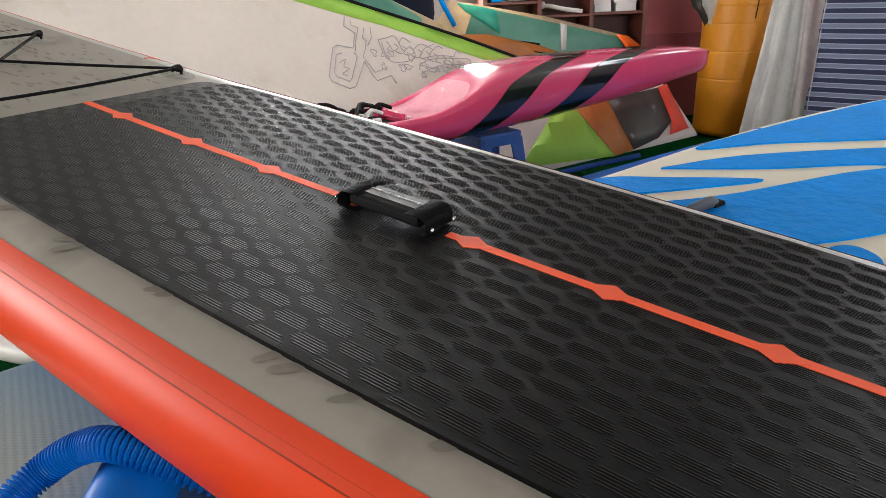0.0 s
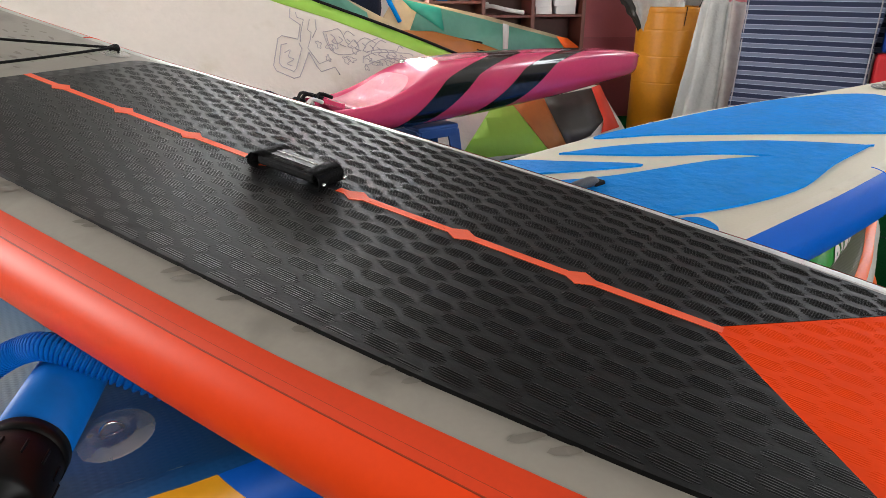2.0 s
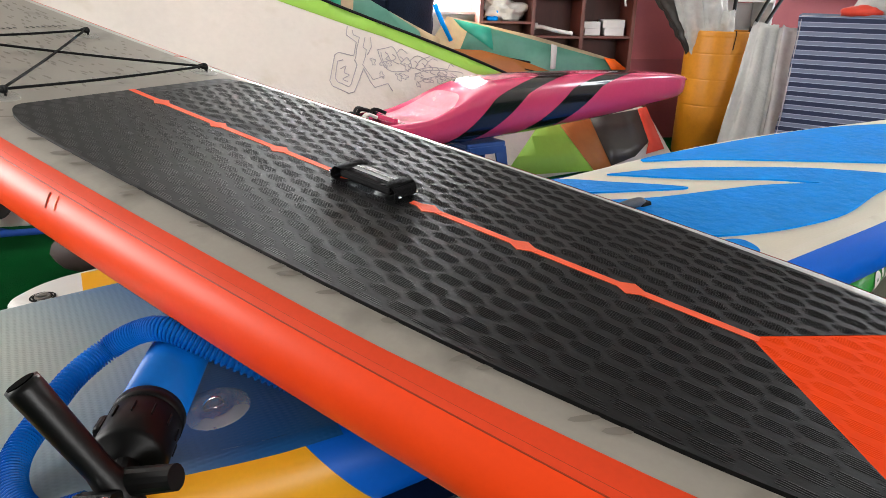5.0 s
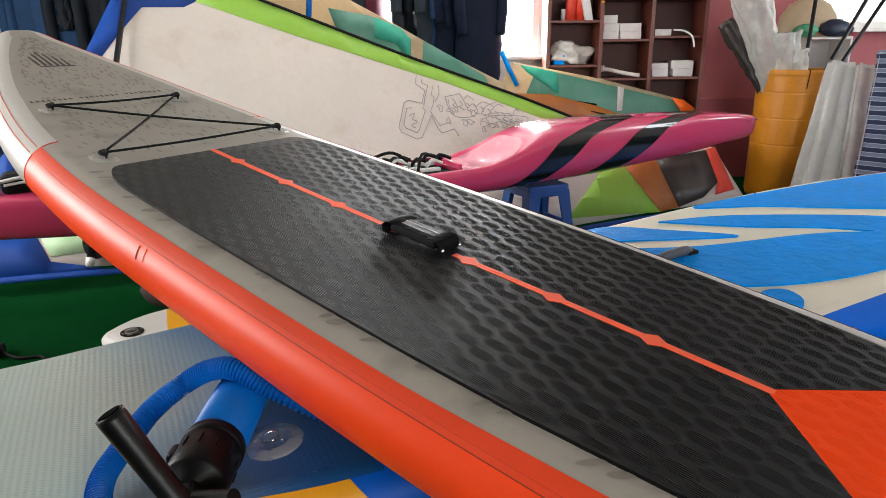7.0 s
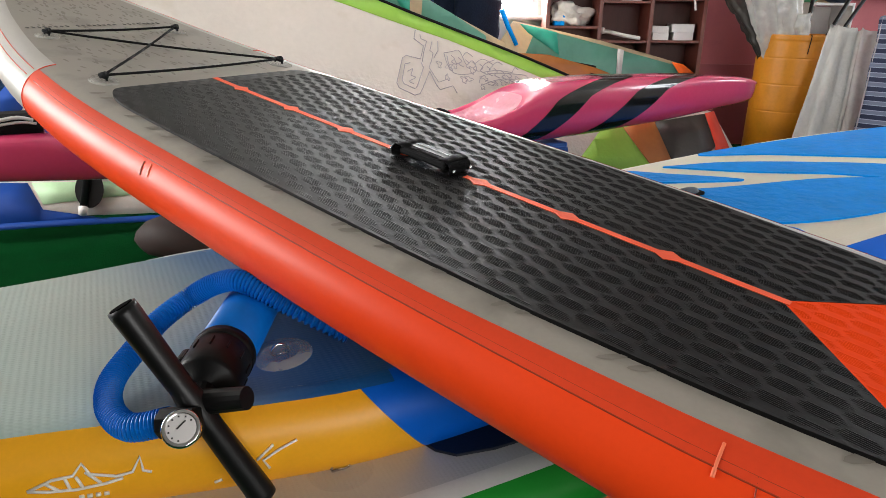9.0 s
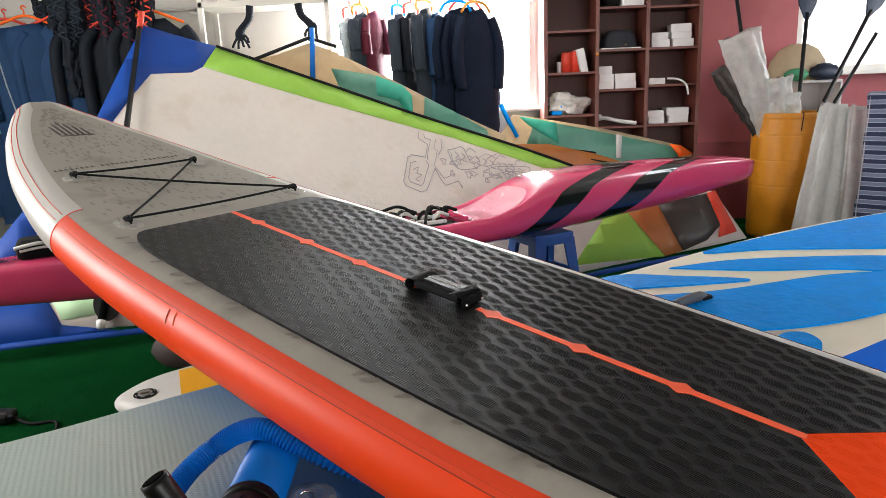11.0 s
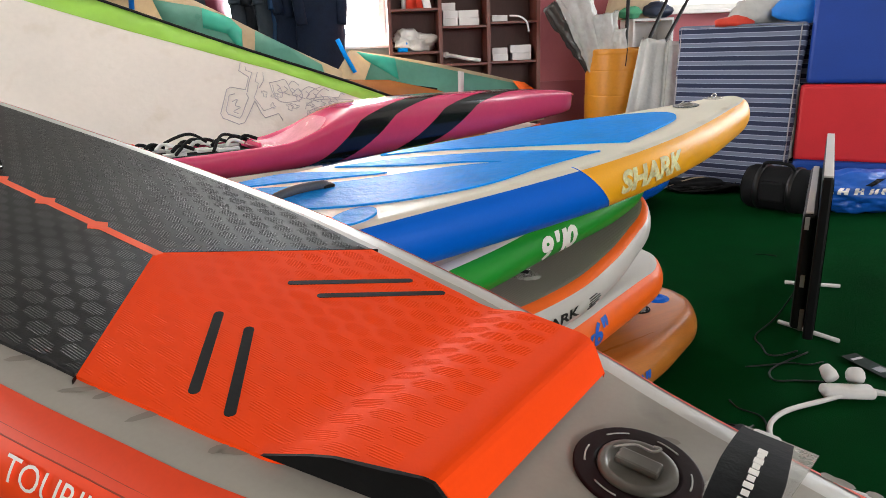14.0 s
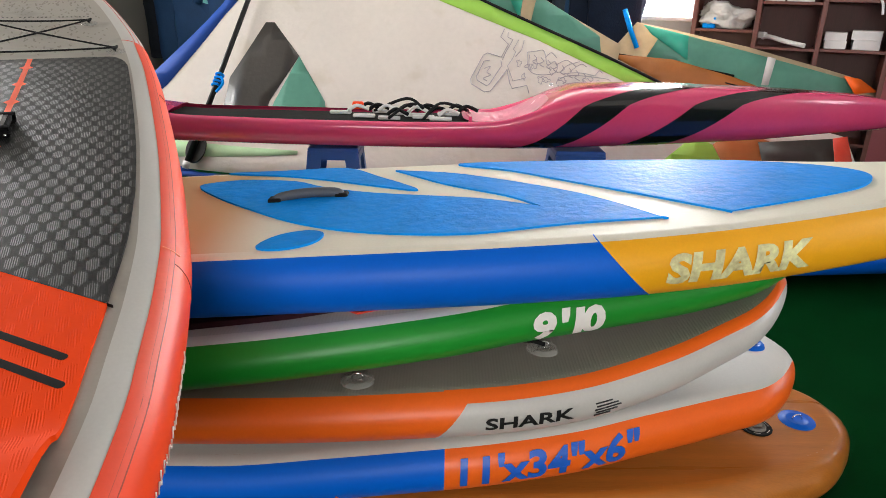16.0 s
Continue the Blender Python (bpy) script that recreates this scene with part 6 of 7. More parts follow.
for i, (x, ln, w, mat, lab) in enumerate((
        (-0.7, 0.5, 0.26, NEO_PALE, "pale grey wetsuit top on a hanger"), (-0.6, 0.62, 0.28, NEO_GREY, "grey wetsuit top on a hanger"), (-0.5, 0.72, 0.26, NEO_RED, "dark red wetsuit on a hanger"),
        (-0.26, 0.95, 0.28, NEO_GREY, "black wetsuit with grey seams on a hanger"), (-0.15, 1.0, 0.28, NEO, "black wetsuit on a hanger"), (-0.03, 1.02, 0.26, NEO_GREY, "grey-blue wetsuit on a hanger"), (0.07, 1.05, 0.28, NEO_BLUE, "navy wetsuit on a hanger"),
        (0.25, 1.15, 0.40, NEO_BACKLIT, "long navy wetsuit on a hanger"), (0.34, 1.25, 0.44, NEO_BACKLIT, "long navy wetsuit on a hanger"), (0.43, 1.32, 0.42, NEO_BACKLIT, "long navy wetsuit on a hanger"))):
    wetsuit(x, 6.02 - 0.06 * (i % 2), RAILZ - 0.12 + 0.015 * (i % 3), ln, w, mat, lab, 62 - 7 * (i % 3) if i < 7 else 14 + 8 * (i - 7), 20 + i, HANGER[i % 4], -0.15 if i < 7 else 0.12)
for i, (x, mat, lab) in enumerate(((-4.55, NEO, "black wetsuit on a hanger"), (-4.3, NEO_BLUE, "navy wetsuit on a hanger"), (-4.0, NEO_BLUE, "navy wetsuit with a teal panel on a hanger"), (-3.66, NEO_BLUE, "navy wetsuit with a grey seam on a red hanger"),
                                   (-3.4, NEO_BLUE, "navy wetsuit on an orange hanger"), (-3.15, NEO_BLUE, "navy wetsuit on a hanger"), (-2.88, NEO, "black wetsuit on a hanger"), (-2.6, NEO, "black wetsuit on a hanger"), (-2.35, NEO, "black wetsuit on a hanger"))):
    w = wetsuit(x, 5.78 - 0.05 * (i % 3) - (0.1 if i == 4 else 0), RAILZ - 0.12, 1.5 + 0.07 * (i % 4), 0.72, mat, lab, 24 - 6 * (i % 3), 50 + i, (ORANGE_B, SAIL_RED)[i % 2])
    if i == 2:
        part("teal_panel", slab([(0.24, -0.38), (0.33, -0.45), (0.32, -0.72), (0.23, -0.9), (0.14, -0.88)], -0.012, 0.012, lambda p, q, o: (p, -0.13 + o, q), 0.05), NEO_TEAL, w, "teal side panel")
    if i == 4:
        part("seam", tube(spline([(-0.24, -0.09, -0.06), (-0.22, -0.12, -0.25), (-0.19, -0.125, -0.5), (-0.15, -0.12, -0.75)], 6), 0.006, 6), NEO_PALE, w, "pale grey taped seam")


def pouch(base, top, w0, w1, seed, flat=0.4, folds=5, rough=1.0):
    """A thin wrapped bundle between two heights, wider at one end, with long folds and small creases."""
    c0, c1 = Vector(base), Vector(top)
    d = c1 - c0
    side = (Vector((1, -0.15, 0)) - d.normalized() * d.normalized().dot(Vector((1, -0.15, 0)))).normalized()
    out = d.normalized().cross(side)
    verts, faces, nz, na = [], [], 30, 44
    for i in range(nz + 1):
        t = i / nz
        w = w0 + (w1 - w0) * t
        for k in range(na):
            a = 2 * math.pi * k / na
            f = 0.86 + 0.3 * abs(math.sin(folds * 0.5 * a + seed + rough * 1.3 * noise.noise(Vector((t * 2.5, seed, 0))))) ** 1.4
            f += 0.22 * rough * noise.noise(Vector((math.cos(a) * 2.5, math.sin(a) * 2.5 + seed, t * 5 * rough)))
            rag = 0.04 * noise.noise(Vector((math.cos(a) * 2, math.sin(a) * 2, seed))) if i == nz else 0.0
            p = c0 + d * (t + rag) + side * w * f * math.cos(a) + out * w * flat * f * math.sin(a)
            verts.append(p + 0.014 * rough * noise.noise_vector(p * 21))
    for i in range(nz):
        for k in range(na):
            q, r = i * na + k, i * na + (k + 1) % na
            faces.append((q, r, r + na, q + na))
    faces.append(tuple(range(nz * na, nz * na + na)))
    return mesh_of("pouch", verts, faces)


def harness(x, z, seed):
    h = thing("life_vest", pose(x, 5.72, z, 0, 0, 20), "black and red strapped buoyancy vest hanging from the rail", "vest", "hanging vests")
    rng = random.Random(seed)
    for k in range(4):
        y = rng.uniform(-0.08, 0.08)
        x = (k - 1.5) * 0.055
        part("foam_panel", pouch((x * 0.8, y, -0.72), (x + rng.uniform(-0.02, 0.02), y - 0.03, 0.11), 0.055, 0.05, seed * 5 + k, 0.9, 5, 1.6), NEO, h)
        pts = [(x + 0.04 * math.sin(j * 2.1) + rng.uniform(-0.012, 0.012), y - 0.07, 0.1 - 0.028 * j) for j in range(14)]
        part("lacing", tube(spline(pts, 3), 0.008, 6), (SAIL_RED if k % 2 else NEO_RED) if seed > 1 else NEO_GREY, h)


for i, x in enumerate((-3.22, -3.02, -2.84, -2.66, -2.48)):
    harness(x, 2.17 + 0.02 * (i % 2), i)

rack = thing("white_rack", Matrix.Translation((-1.42, 6.0, 0)), "white slotted steel rack with a bundle on top", "rack")
for x in (-0.55, 0.55):
    for y in (-0.18, 0.22):
        part("post", box((x, y, 1.2), (0.045, 0.04, 2.4), 0.003), WHITE_STEEL, rack)
for z in (2.2, 1.2, 0.5):
    part("shelf", box((0, 0.02, z), (1.14, 0.44, 0.05), 0.004), WHITE_STEEL, rack)
soft_lump("wrapped_parcel", (-1.35, 6.0, 2.228), (0.5, 0.2, 0.09), BAG_WHITE, "white wrapped parcel on the rack", "parcel", 11)
def glove(wrist, palm, spread, label):
    """A long glove that hangs from the rack's shelf, fingers down."""
    w, p = Vector(wrist), Vector(palm)
    g = thing("glove", Matrix.Translation(p), label, "glove", "gloves on the rack")
    side = (1 if p.x > w.x else -1)
    part("cuff", tube(spline([w - p, (w - p) * 0.55 + Vector((-0.03 * side, 0, 0)), (w - p) * 0.2, (0, 0, 0)], 6), 0.026, 12, radii=[0.034 - 0.0006 * k for k in range(10)] + [0.03 + 0.0012 * k for k in range(9)]), NEO, g)
    part("palm", lathe([(0.0, -0.055), (0.028, -0.05), (0.042, -0.02), (0.04, 0.02), (0.026, 0.045), (0.0, 0.05)], 16), NEO, g, at=Matrix.Diagonal((1, 0.6, 1, 1)))
    for k in range(4):
        x0 = -0.03 + 0.02 * k
        part("finger", tube(spline([(x0, 0, -0.03), (x0 * (1 + spread), -0.006, -0.075), (x0 * (1 + 1.6 * spread), 0.0, -0.105 - 0.012 * (k % 2))], 4), 0.0105, 8), NEO, g)
    part("thumb", tube(spline([(-0.03 * side, 0, 0.0), (-0.06 * side, 0, -0.03), (-0.07 * side, 0, -0.07)], 4), 0.011, 8), NEO, g)


glove((-1.53, 5.78, 2.174), (-1.635, 5.77, 1.94), 0.9, "long black neoprene glove with spread fingers hanging from the rack")
glove((-1.11, 5.78, 2.174), (-1.0, 5.77, 1.97), 0.1, "long black neoprene glove with closed fingers hanging from the rack")

# ---------------------------------------------------------------- barrel with paddles, rolls, mattresses
bar = thing("barrel", pose(3.08, 5.56, 0), "open ochre plastic barrel holding paddles and wrapped poles", "barrel")
R = 0.285
part("body", lathe([(0, 0.02), (R * 0.96, 0.02), (R, 0.06), (R, 0.466), (R, 0.473), (R * 0.994, 0.477), (R * 0.994, 0.483), (R, 0.487), (R, 0.494), (R, 0.686), (R, 0.693), (R * 0.994, 0.697), (R * 0.994, 0.703), (R, 0.707), (R, 0.714), (R, 0.898), (R, 0.905), (R * 0.994, 0.909), (R * 0.994, 0.915), (R, 0.919), (R, 0.926), (R, 1.04), (R, 1.05), (R * 1.008, 1.055), (R * 1.008, 1.06), (R * 1.008, 1.08), (R * 1.008, 1.085), (R * 0.99, 1.095), (R * 0.95, 1.09), (R * 0.93, 0.1), (0, 0.1)], 48), BARREL, bar)
part("cord", tube(spline([(-0.02, -R * 0.96, 1.095), (-0.02, -R - 0.006, 1.08), (-0.03, -R - 0.004, 0.95)], 6), 0.004, 6), BLACK_WEB, bar)


BLADE = material("dark_blue_blade", rgb("16263c"), 0.5, var=0.1, scale=9, bump=0.05, spec=0.3)


def paddle(base, top, blade, label):
    p = thing("paddle", Matrix.Translation(base), label, "paddle", "paddles in the barrel")
    a, c = Vector((0, 0, 0)), Vector(top) - Vector(base)
    part("shaft", rod(a, c, 0.016), BLACK_PLASTIC, p, smooth=True)
    if blade:
        d = c.normalized()
        m = frame_from(c, d, (1, 0.2, 0))
        bm = slab([(-0.05, -0.02), (0.06, -0.08), (0.22, -0.105), (0.38, -0.085), (0.44, 0.0), (0.38, 0.085), (0.22, 0.105), (0.06, 0.08), (-0.05, 0.02)], -0.006, 0.006, None, 0.05)
        for v in bm.verts:
            v.co.z += 0.8 * v.co.y ** 2
        part("blade", bm, BLADE, p, "dark blue blade", at=m)
    return p


paddle((3.11, 5.5, 0.1), (3.141, 5.5, 1.9), True, "black paddle with its dark blue blade up, standing in the barrel")
paddle((2.88, 5.5, 0.13), (3.665, 5.5, 1.9), True, "black paddle leaning in the barrel")
paddle((3.04, 5.88, 0.0), (3.966, 5.88, 1.736), False, "black paddle shaft leaning beside the barrel")
paddle((2.98, 5.6, 0.1), (2.6, 5.75, 2.35), False, "dark pole leaning in the barrel")


def wrapped_pole(base, top, w0, w1, seed, mat, label):
    return tagged(part("wrapped_pole", pouch(base, top, w0, w1, seed), mat), label, "wrapped pole", "wrapped poles")


wrapped_pole((2.97, 5.5, 0.7), (2.57, 5.45, 1.74), 0.06, 0.15, 1, FILM_BAG, "pole in crumpled clear plastic standing in the barrel")
wrapped_pole((3.0, 5.45, 0.8), (2.89, 5.42, 1.38), 0.07, 0.1, 2, FILM_BAG, "pole in crumpled clear plastic standing in the barrel")
wrapped_pole((3.06, 5.42, 0.8), (3.02, 5.4, 1.25), 0.06, 0.06, 3, FILM_BAG, "pole in crumpled clear plastic standing in the barrel")
wrapped_pole((2.93, 5.55, 0.8), (2.44, 5.55, 1.47), 0.05, 0.06, 4, SAIL_BLACK, "dark wrapped paddle blade leaning in the barrel")


def sheet_roll(base, top, w0, w1, seed, mat, label):
    return tagged(part("wrapped_roll", pouch(base, top, w0, w1, seed, 0.5, 6, 0.3), mat), label, "roll", "rolls beside the barrel")


sheet_roll((3.07, 5.0, 0.0), (3.27, 5.2, 1.15), 0.17, 0.10, 1, BAG_WHITE, "white cloth roll in plastic leaning beside the barrel")
sheet_roll((3.38, 4.93, 0.0), (3.45, 5.15, 1.13), 0.17, 0.11, 5, FILM_BAG, "roll in clear plastic leaning beside the barrel")
crate = thing("wooden_box", pose(3.56, 6.15, 0), "pale open-fronted box behind the barrel", "box")
for nm, c, e in (("side_panel", (-0.19, 0, 0.675), (0.02, 0.36, 1.35)), ("side_panel", (0.19, 0, 0.675), (0.02, 0.36, 1.35)), ("top_panel", (0, 0, 1.338), (0.36, 0.36, 0.024)), ("shelf", (0, 0, 1.0), (0.36, 0.36, 0.02)), ("back_panel", (0, 0.17, 0.67), (0.36, 0.016, 1.3))):
    part(nm, box(c, e, 0.003), PAPER, crate)
hat = tagged(part("sun_hat", lathe([(0.27, 0.0), (0.275, 0.08), (0.25, 0.18), (0.18, 0.28), (0.08, 0.33), (0, 0.335)], 32), SAIL_TAN, at=pose(3.42, 6.14, 1.35) @ Matrix.Diagonal((1, 0.5, 1, 1))), "tan rounded cover on the box", "cover")
soft_lump("dark_cloth", (3.6, 5.98, 1.35), (0.14, 0.08, 0.075), material("navy_cloth", rgb("15233a"), 0.5, var=0.3, scale=12), "navy cloth bundle on the box", "cloth", 23)
soft_lump("green_cloth", (3.33, 5.98, 1.35), (0.1, 0.07, 0.06), material("green_cloth", rgb("3f8a63"), 0.7, var=0.15, scale=9), "green cloth on the box", "cloth", 21)


def striped(name, freq):
    """Woven ticking: navy ground with pale double stripes across."""
    m = material(name, rgb("1a2342"), 0.75, var=0.15, scale=7, fine=260, bump=0.4)
    n, l = m.node_tree.nodes, m.node_tree.links
    p = n["Principled BSDF"]
    src = p.inputs["Base Color"].links[0].from_socket
    co, sep = n.new("ShaderNodeTexCoord"), n.new("ShaderNodeSeparateXYZ")
    l.new(co.outputs["Object"], sep.inputs[0])
    mul = n.new("ShaderNodeMath")
    mul.operation = "MULTIPLY"
    mul.inputs[1].default_value = freq
    l.new(sep.outputs[2], mul.inputs[0])
    fr = n.new("ShaderNodeMath")
    fr.operation = "FRACT"
    l.new(mul.outputs[0], fr.inputs[0])
    ramp = n.new("ShaderNodeValToRGB")
    ramp.color_ramp.interpolation = "CONSTANT"
    el = ramp.color_ramp.elements
    el[0].position, el[0].color = 0.0, (0, 0, 0, 1)
    el[1].position, el[1].color = 0.46, (1, 1, 1, 1)
    for pos, v in ((0.53, 0.45), (0.9, 1.0), (0.97, 0.0)):
        e = el.new(pos)
        e.color = (v, v, v, 1)
    l.new(fr.outputs[0], ramp.inputs[0])
    mix = n.new("ShaderNodeMix")
    mix.data_type = "RGBA"
    l.new(ramp.outputs[0], mix.inputs[0])
    l.new(src, mix.inputs[6])
    mix.inputs[7].default_value = (*rgb("98a0b6"), 1)
    l.new(mix.outputs[2], p.inputs["Base Color"])
    return m


TICK = striped("striped_ticking", 14.5)


def mattress(m, w, h, d, label):
    t = thing("folded_mattress", m, label, "mattress", "folded mattresses")
    bm = box((0, 0, h / 2), (w, d, h), 0.03, seg=3)
    bmesh.ops.subdivide_edges(bm, edges=[e for e in bm.edges if e.calc_length() > 0.3], cuts=6, use_grid_fill=True)
    for v in bm.verts:
        v.co.y += 0.02 * noise.noise(v.co * 4)
        v.co.x += 0.03 * noise.noise(v.co * 3 + Vector((5, 0, 0)))
    part("cover", bm, TICK, t, smooth=True)
    for sy in (-1, 1):
        part("piping", tube([(-w / 2 + 0.02, sy * d / 2, 0.02), (-w / 2 + 0.02, sy * d / 2, h - 0.02), (w / 2 - 0.02, sy * d / 2, h - 0.02), (w / 2 - 0.02, sy * d / 2, 0.02)], 0.006, 6), SAIL_GREY, t)


mattress(pose(3.645, 4.565, 0.02, -6, 0, -45), 0.92, 1.235, 0.13, "folded mattress in navy and grey striped ticking leaning upright")
mattress(pose(3.93, 4.63, 0.02, -4, 0, -58), 0.95, 1.23, 0.12, "second striped folded mattress leaning behind the first")

# ---------------------------------------------------------------- television, cables and floor things
tv_m = Matrix.Translation((2.862, 2.18, 0)) @ pose(0, 0, 0, 0, 0, 55.7)
tv = thing("television", tv_m, "flat black television standing on the carpet, seen from its edge", "television")
part("cabinet", box((0, 0, 0.365), (1.16, 0.036, 0.64), 0.008), BLACK_PLASTIC, tv)
part("back_cover", box((-0.02, 0.043, 0.3), (1.04, 0.05, 0.47), 0.015), BLACK_PLASTIC, tv)
part("screen", box((0, -0.0195, 0.37), (1.12, 0.003, 0.58), 0.001), material("black_screen_glass", rgb("08080a"), 0.08, var=0.1, spec=0.6), tv, "glossy dark screen")
part("bezel", box((0.0, 0.0, 0.689), (1.16, 0.032, 0.008), 0.002), WHITE_STEEL, tv, "silver edge strip")
part("cover_edge", box((-0.02, 0.045, 0.538), (1.02, 0.026, 0.006), 0.002), WHITE_STEEL, tv, "silver edge strip")
PLATE_GREY = material("brushed_grey_plate", rgb("9c9a96"), 0.4, metal=0.3, var=0.2, scale=30)
FOOT_WHITE = material("white_foot_plastic", rgb("c9c7c2"), 0.4, var=0.1)
for x, dx, dy in ((-0.4, 0.057, 0.112), (0.207, -0.019, 0.118)):
    f = part("foot", rod((x - dx, -dy, 0.012), (x + dx, dy, 0.012), 0.009), FOOT_WHITE, tv, "white plastic foot", smooth=True)
    part("foot_post", rod((x, 0, 0.012), (x, 0, 0.1), 0.011), BLACK_PLASTIC, f)
for y, z, h in ((0.03, 0.11, 0.09), (0.042, 0.27, 0.05), (0.05, 0.5, 0.05)):
    part("port_plate", box((-0.541, y, z), (0.006, 0.016, h), 0.002), PLATE_GREY, tv, "silver label plate")


def floor_cable(pts, r=0.0027, mat=BLACK_PLASTIC, label="thin black cable on the carpet", name="black_cable"):
    return tagged(part(name, tube(spline([(p[0], p[1], p[2] if len(p) > 2 else r + 0.001) for p in pts], 10), r, 8), mat), label, "cable", "cables on the floor")


floor_cable(((2.72, 2.02, 0.2), (2.58, 1.98, 0.03), (2.42, 1.86), (2.39, 1.76), (2.374, 1.69), (2.413, 1.675), (2.5, 1.7)), 0.0032, label="black cable running down from the television")
floor_cable(((2.242, 1.608), (2.332, 1.608), (2.414, 1.612), (2.471, 1.587), (2.54, 1.6)))
floor_cable(((2.53, 1.68), (2.4, 1.62), (2.311, 1.564), (2.287, 1.493), (2.366, 1.479), (2.464, 1.45)), 0.0032)
floor_cable(((2.065, 1.389), (2.069, 1.333), (2.11, 1.285), (2.109, 1.242), (2.09, 1.2)))
floor_cable(((1.86, 1.27), (1.969, 1.254), (2.032, 1.221), (2.08, 1.177)))
floor_cable(((3.17, 2.63, 0.69), (3.18, 2.6, 0.5), (3.12, 2.5, 0.25), (3.05, 2.42, 0.03), (2.98, 2.38)), 0.0045, label="black cable hanging from the top of the television")
floor_cable(((2.98, 2.87), (3.03, 2.85), (3.07, 2.81)))
soft_lump("cable_coil", (3.42, 4.5, 0.0), (0.27, 0.16, 0.05), BLACK_RUBBER, "tangled black cable coil on the carpet", "cable", 71, 0.3, -20, 4)
for k in range(5):
    floor_cable([(3.42 + (0.2 + 0.02 * k) * math.cos(a * 0.9 + k) , 4.5 + (0.13 + 0.012 * k) * math.sin(a * 0.9 + k), 0.045 + 0.02 * math.sin(a * 2 + k)) for a in range(5)], 0.004)
floor_cable(((3.1, 4.55), (3.3, 4.5, 0.09), (3.46, 4.52, 0.1), (3.58, 4.48, 0.06), (3.6, 4.38)), 0.005, SAIL_TAN, "pale wire looping over the cables", "pale_wire")
tagged(part("plug_box", box((0, 0, 0.04), (0.12, 0.06, 0.065), 0.008), PAPER, at=pose(3.42, 4.68, 0.0, 0, 0, -10)), "small white plug box behind the cables", "plug box")
floor_cable(((2.47, 1.345, 0.02), (2.361, 1.325, 0.012), (2.217, 1.29), (2.133, 1.24), (2.085, 1.177), (2.068, 1.115), (2.058, 1.052), (2.07, 0.95), (2.2, 0.82)), 0.0085, PAPER, "thick white cable lying on the carpet", "white_cable")
ps = thing("power_strip", pose(2.475, 1.365, 0, 0, 0, -12), "white power strip with plugs on the carpet", "power strip")
part("body", box((-0.01, -0.012, 0.02), (0.17, 0.062, 0.038), 0.015, seg=4), PAPER, ps, smooth=True)
part("cord_end", rod((0.07, -0.012, 0.02), (0.15, -0.02, 0.014), 0.012, 0.006, 14), PAPER, ps, smooth=True)
plug = part("plug", lathe([(0.0, 0.0), (0.026, 0.0), (0.03, 0.012), (0.03, 0.03), (0.024, 0.042), (0.0, 0.044)], 22), PAPER, ps, at=pose(0.035, 0.035, 0.035, -50, 15, 0))
part("pin_hole", lathe([(0.0, 0.0), (0.014, 0.0), (0.014, 0.003), (0.0, 0.003)], 16), BLACK_PLASTIC, plug, at=pose(0, 0, 0.043))
plug = part("plug", lathe([(0.0, 0.0), (0.024, 0.0), (0.026, 0.02), (0.019, 0.05), (0.0, 0.052)], 20), PAPER, ps, at=pose(-0.045, 0.03, 0.045, -62, -25, 0))
part("cord_hole", lathe([(0.0, 0.0), (0.015, 0.0), (0.015, 0.003), (0.0, 0.003)], 16), BLACK_PLASTIC, plug, at=pose(0, 0, 0.051))
card = tagged(part("card", box((0, 0, 0.004), (0.08, 0.172, 0.003), 0.001), material("printed_card", rgb("24302a"), 0.75, var=0.5, scale=14, spec=0.1), at=pose(2.672, 1.533, 0.008, 3, 3, 17)), "small dark printed card lying on the carpet", "card")
part("printed_bar", box((0.004, -0.04, 0.0062), (0.05, 0.035, 0.0008), 0.0), BLACK_INK, card)
part("printed_bar", box((0.0, 0.05, 0.0062), (0.055, 0.012, 0.0008), 0.0), SAIL_GREY, card)
ad = thing("power_adaptor", pose(1.94, 1.13, 0, 0, 0, 20), "black power adaptor with a cable on the carpet", "adaptor")
part("body", box((0, 0, 0.02), (0.165, 0.088, 0.038), 0.008), material("dark_grey_plastic", rgb("2b2d31"), 0.6, var=0.1, spec=0.15), ad)
part("lead", tube(spline([(0.08, 0.02, 0.02), (0.11, 0.035, 0.012), (0.14, 0.045, 0.008)], 6), 0.004, 8), BLACK_PLASTIC, ad)


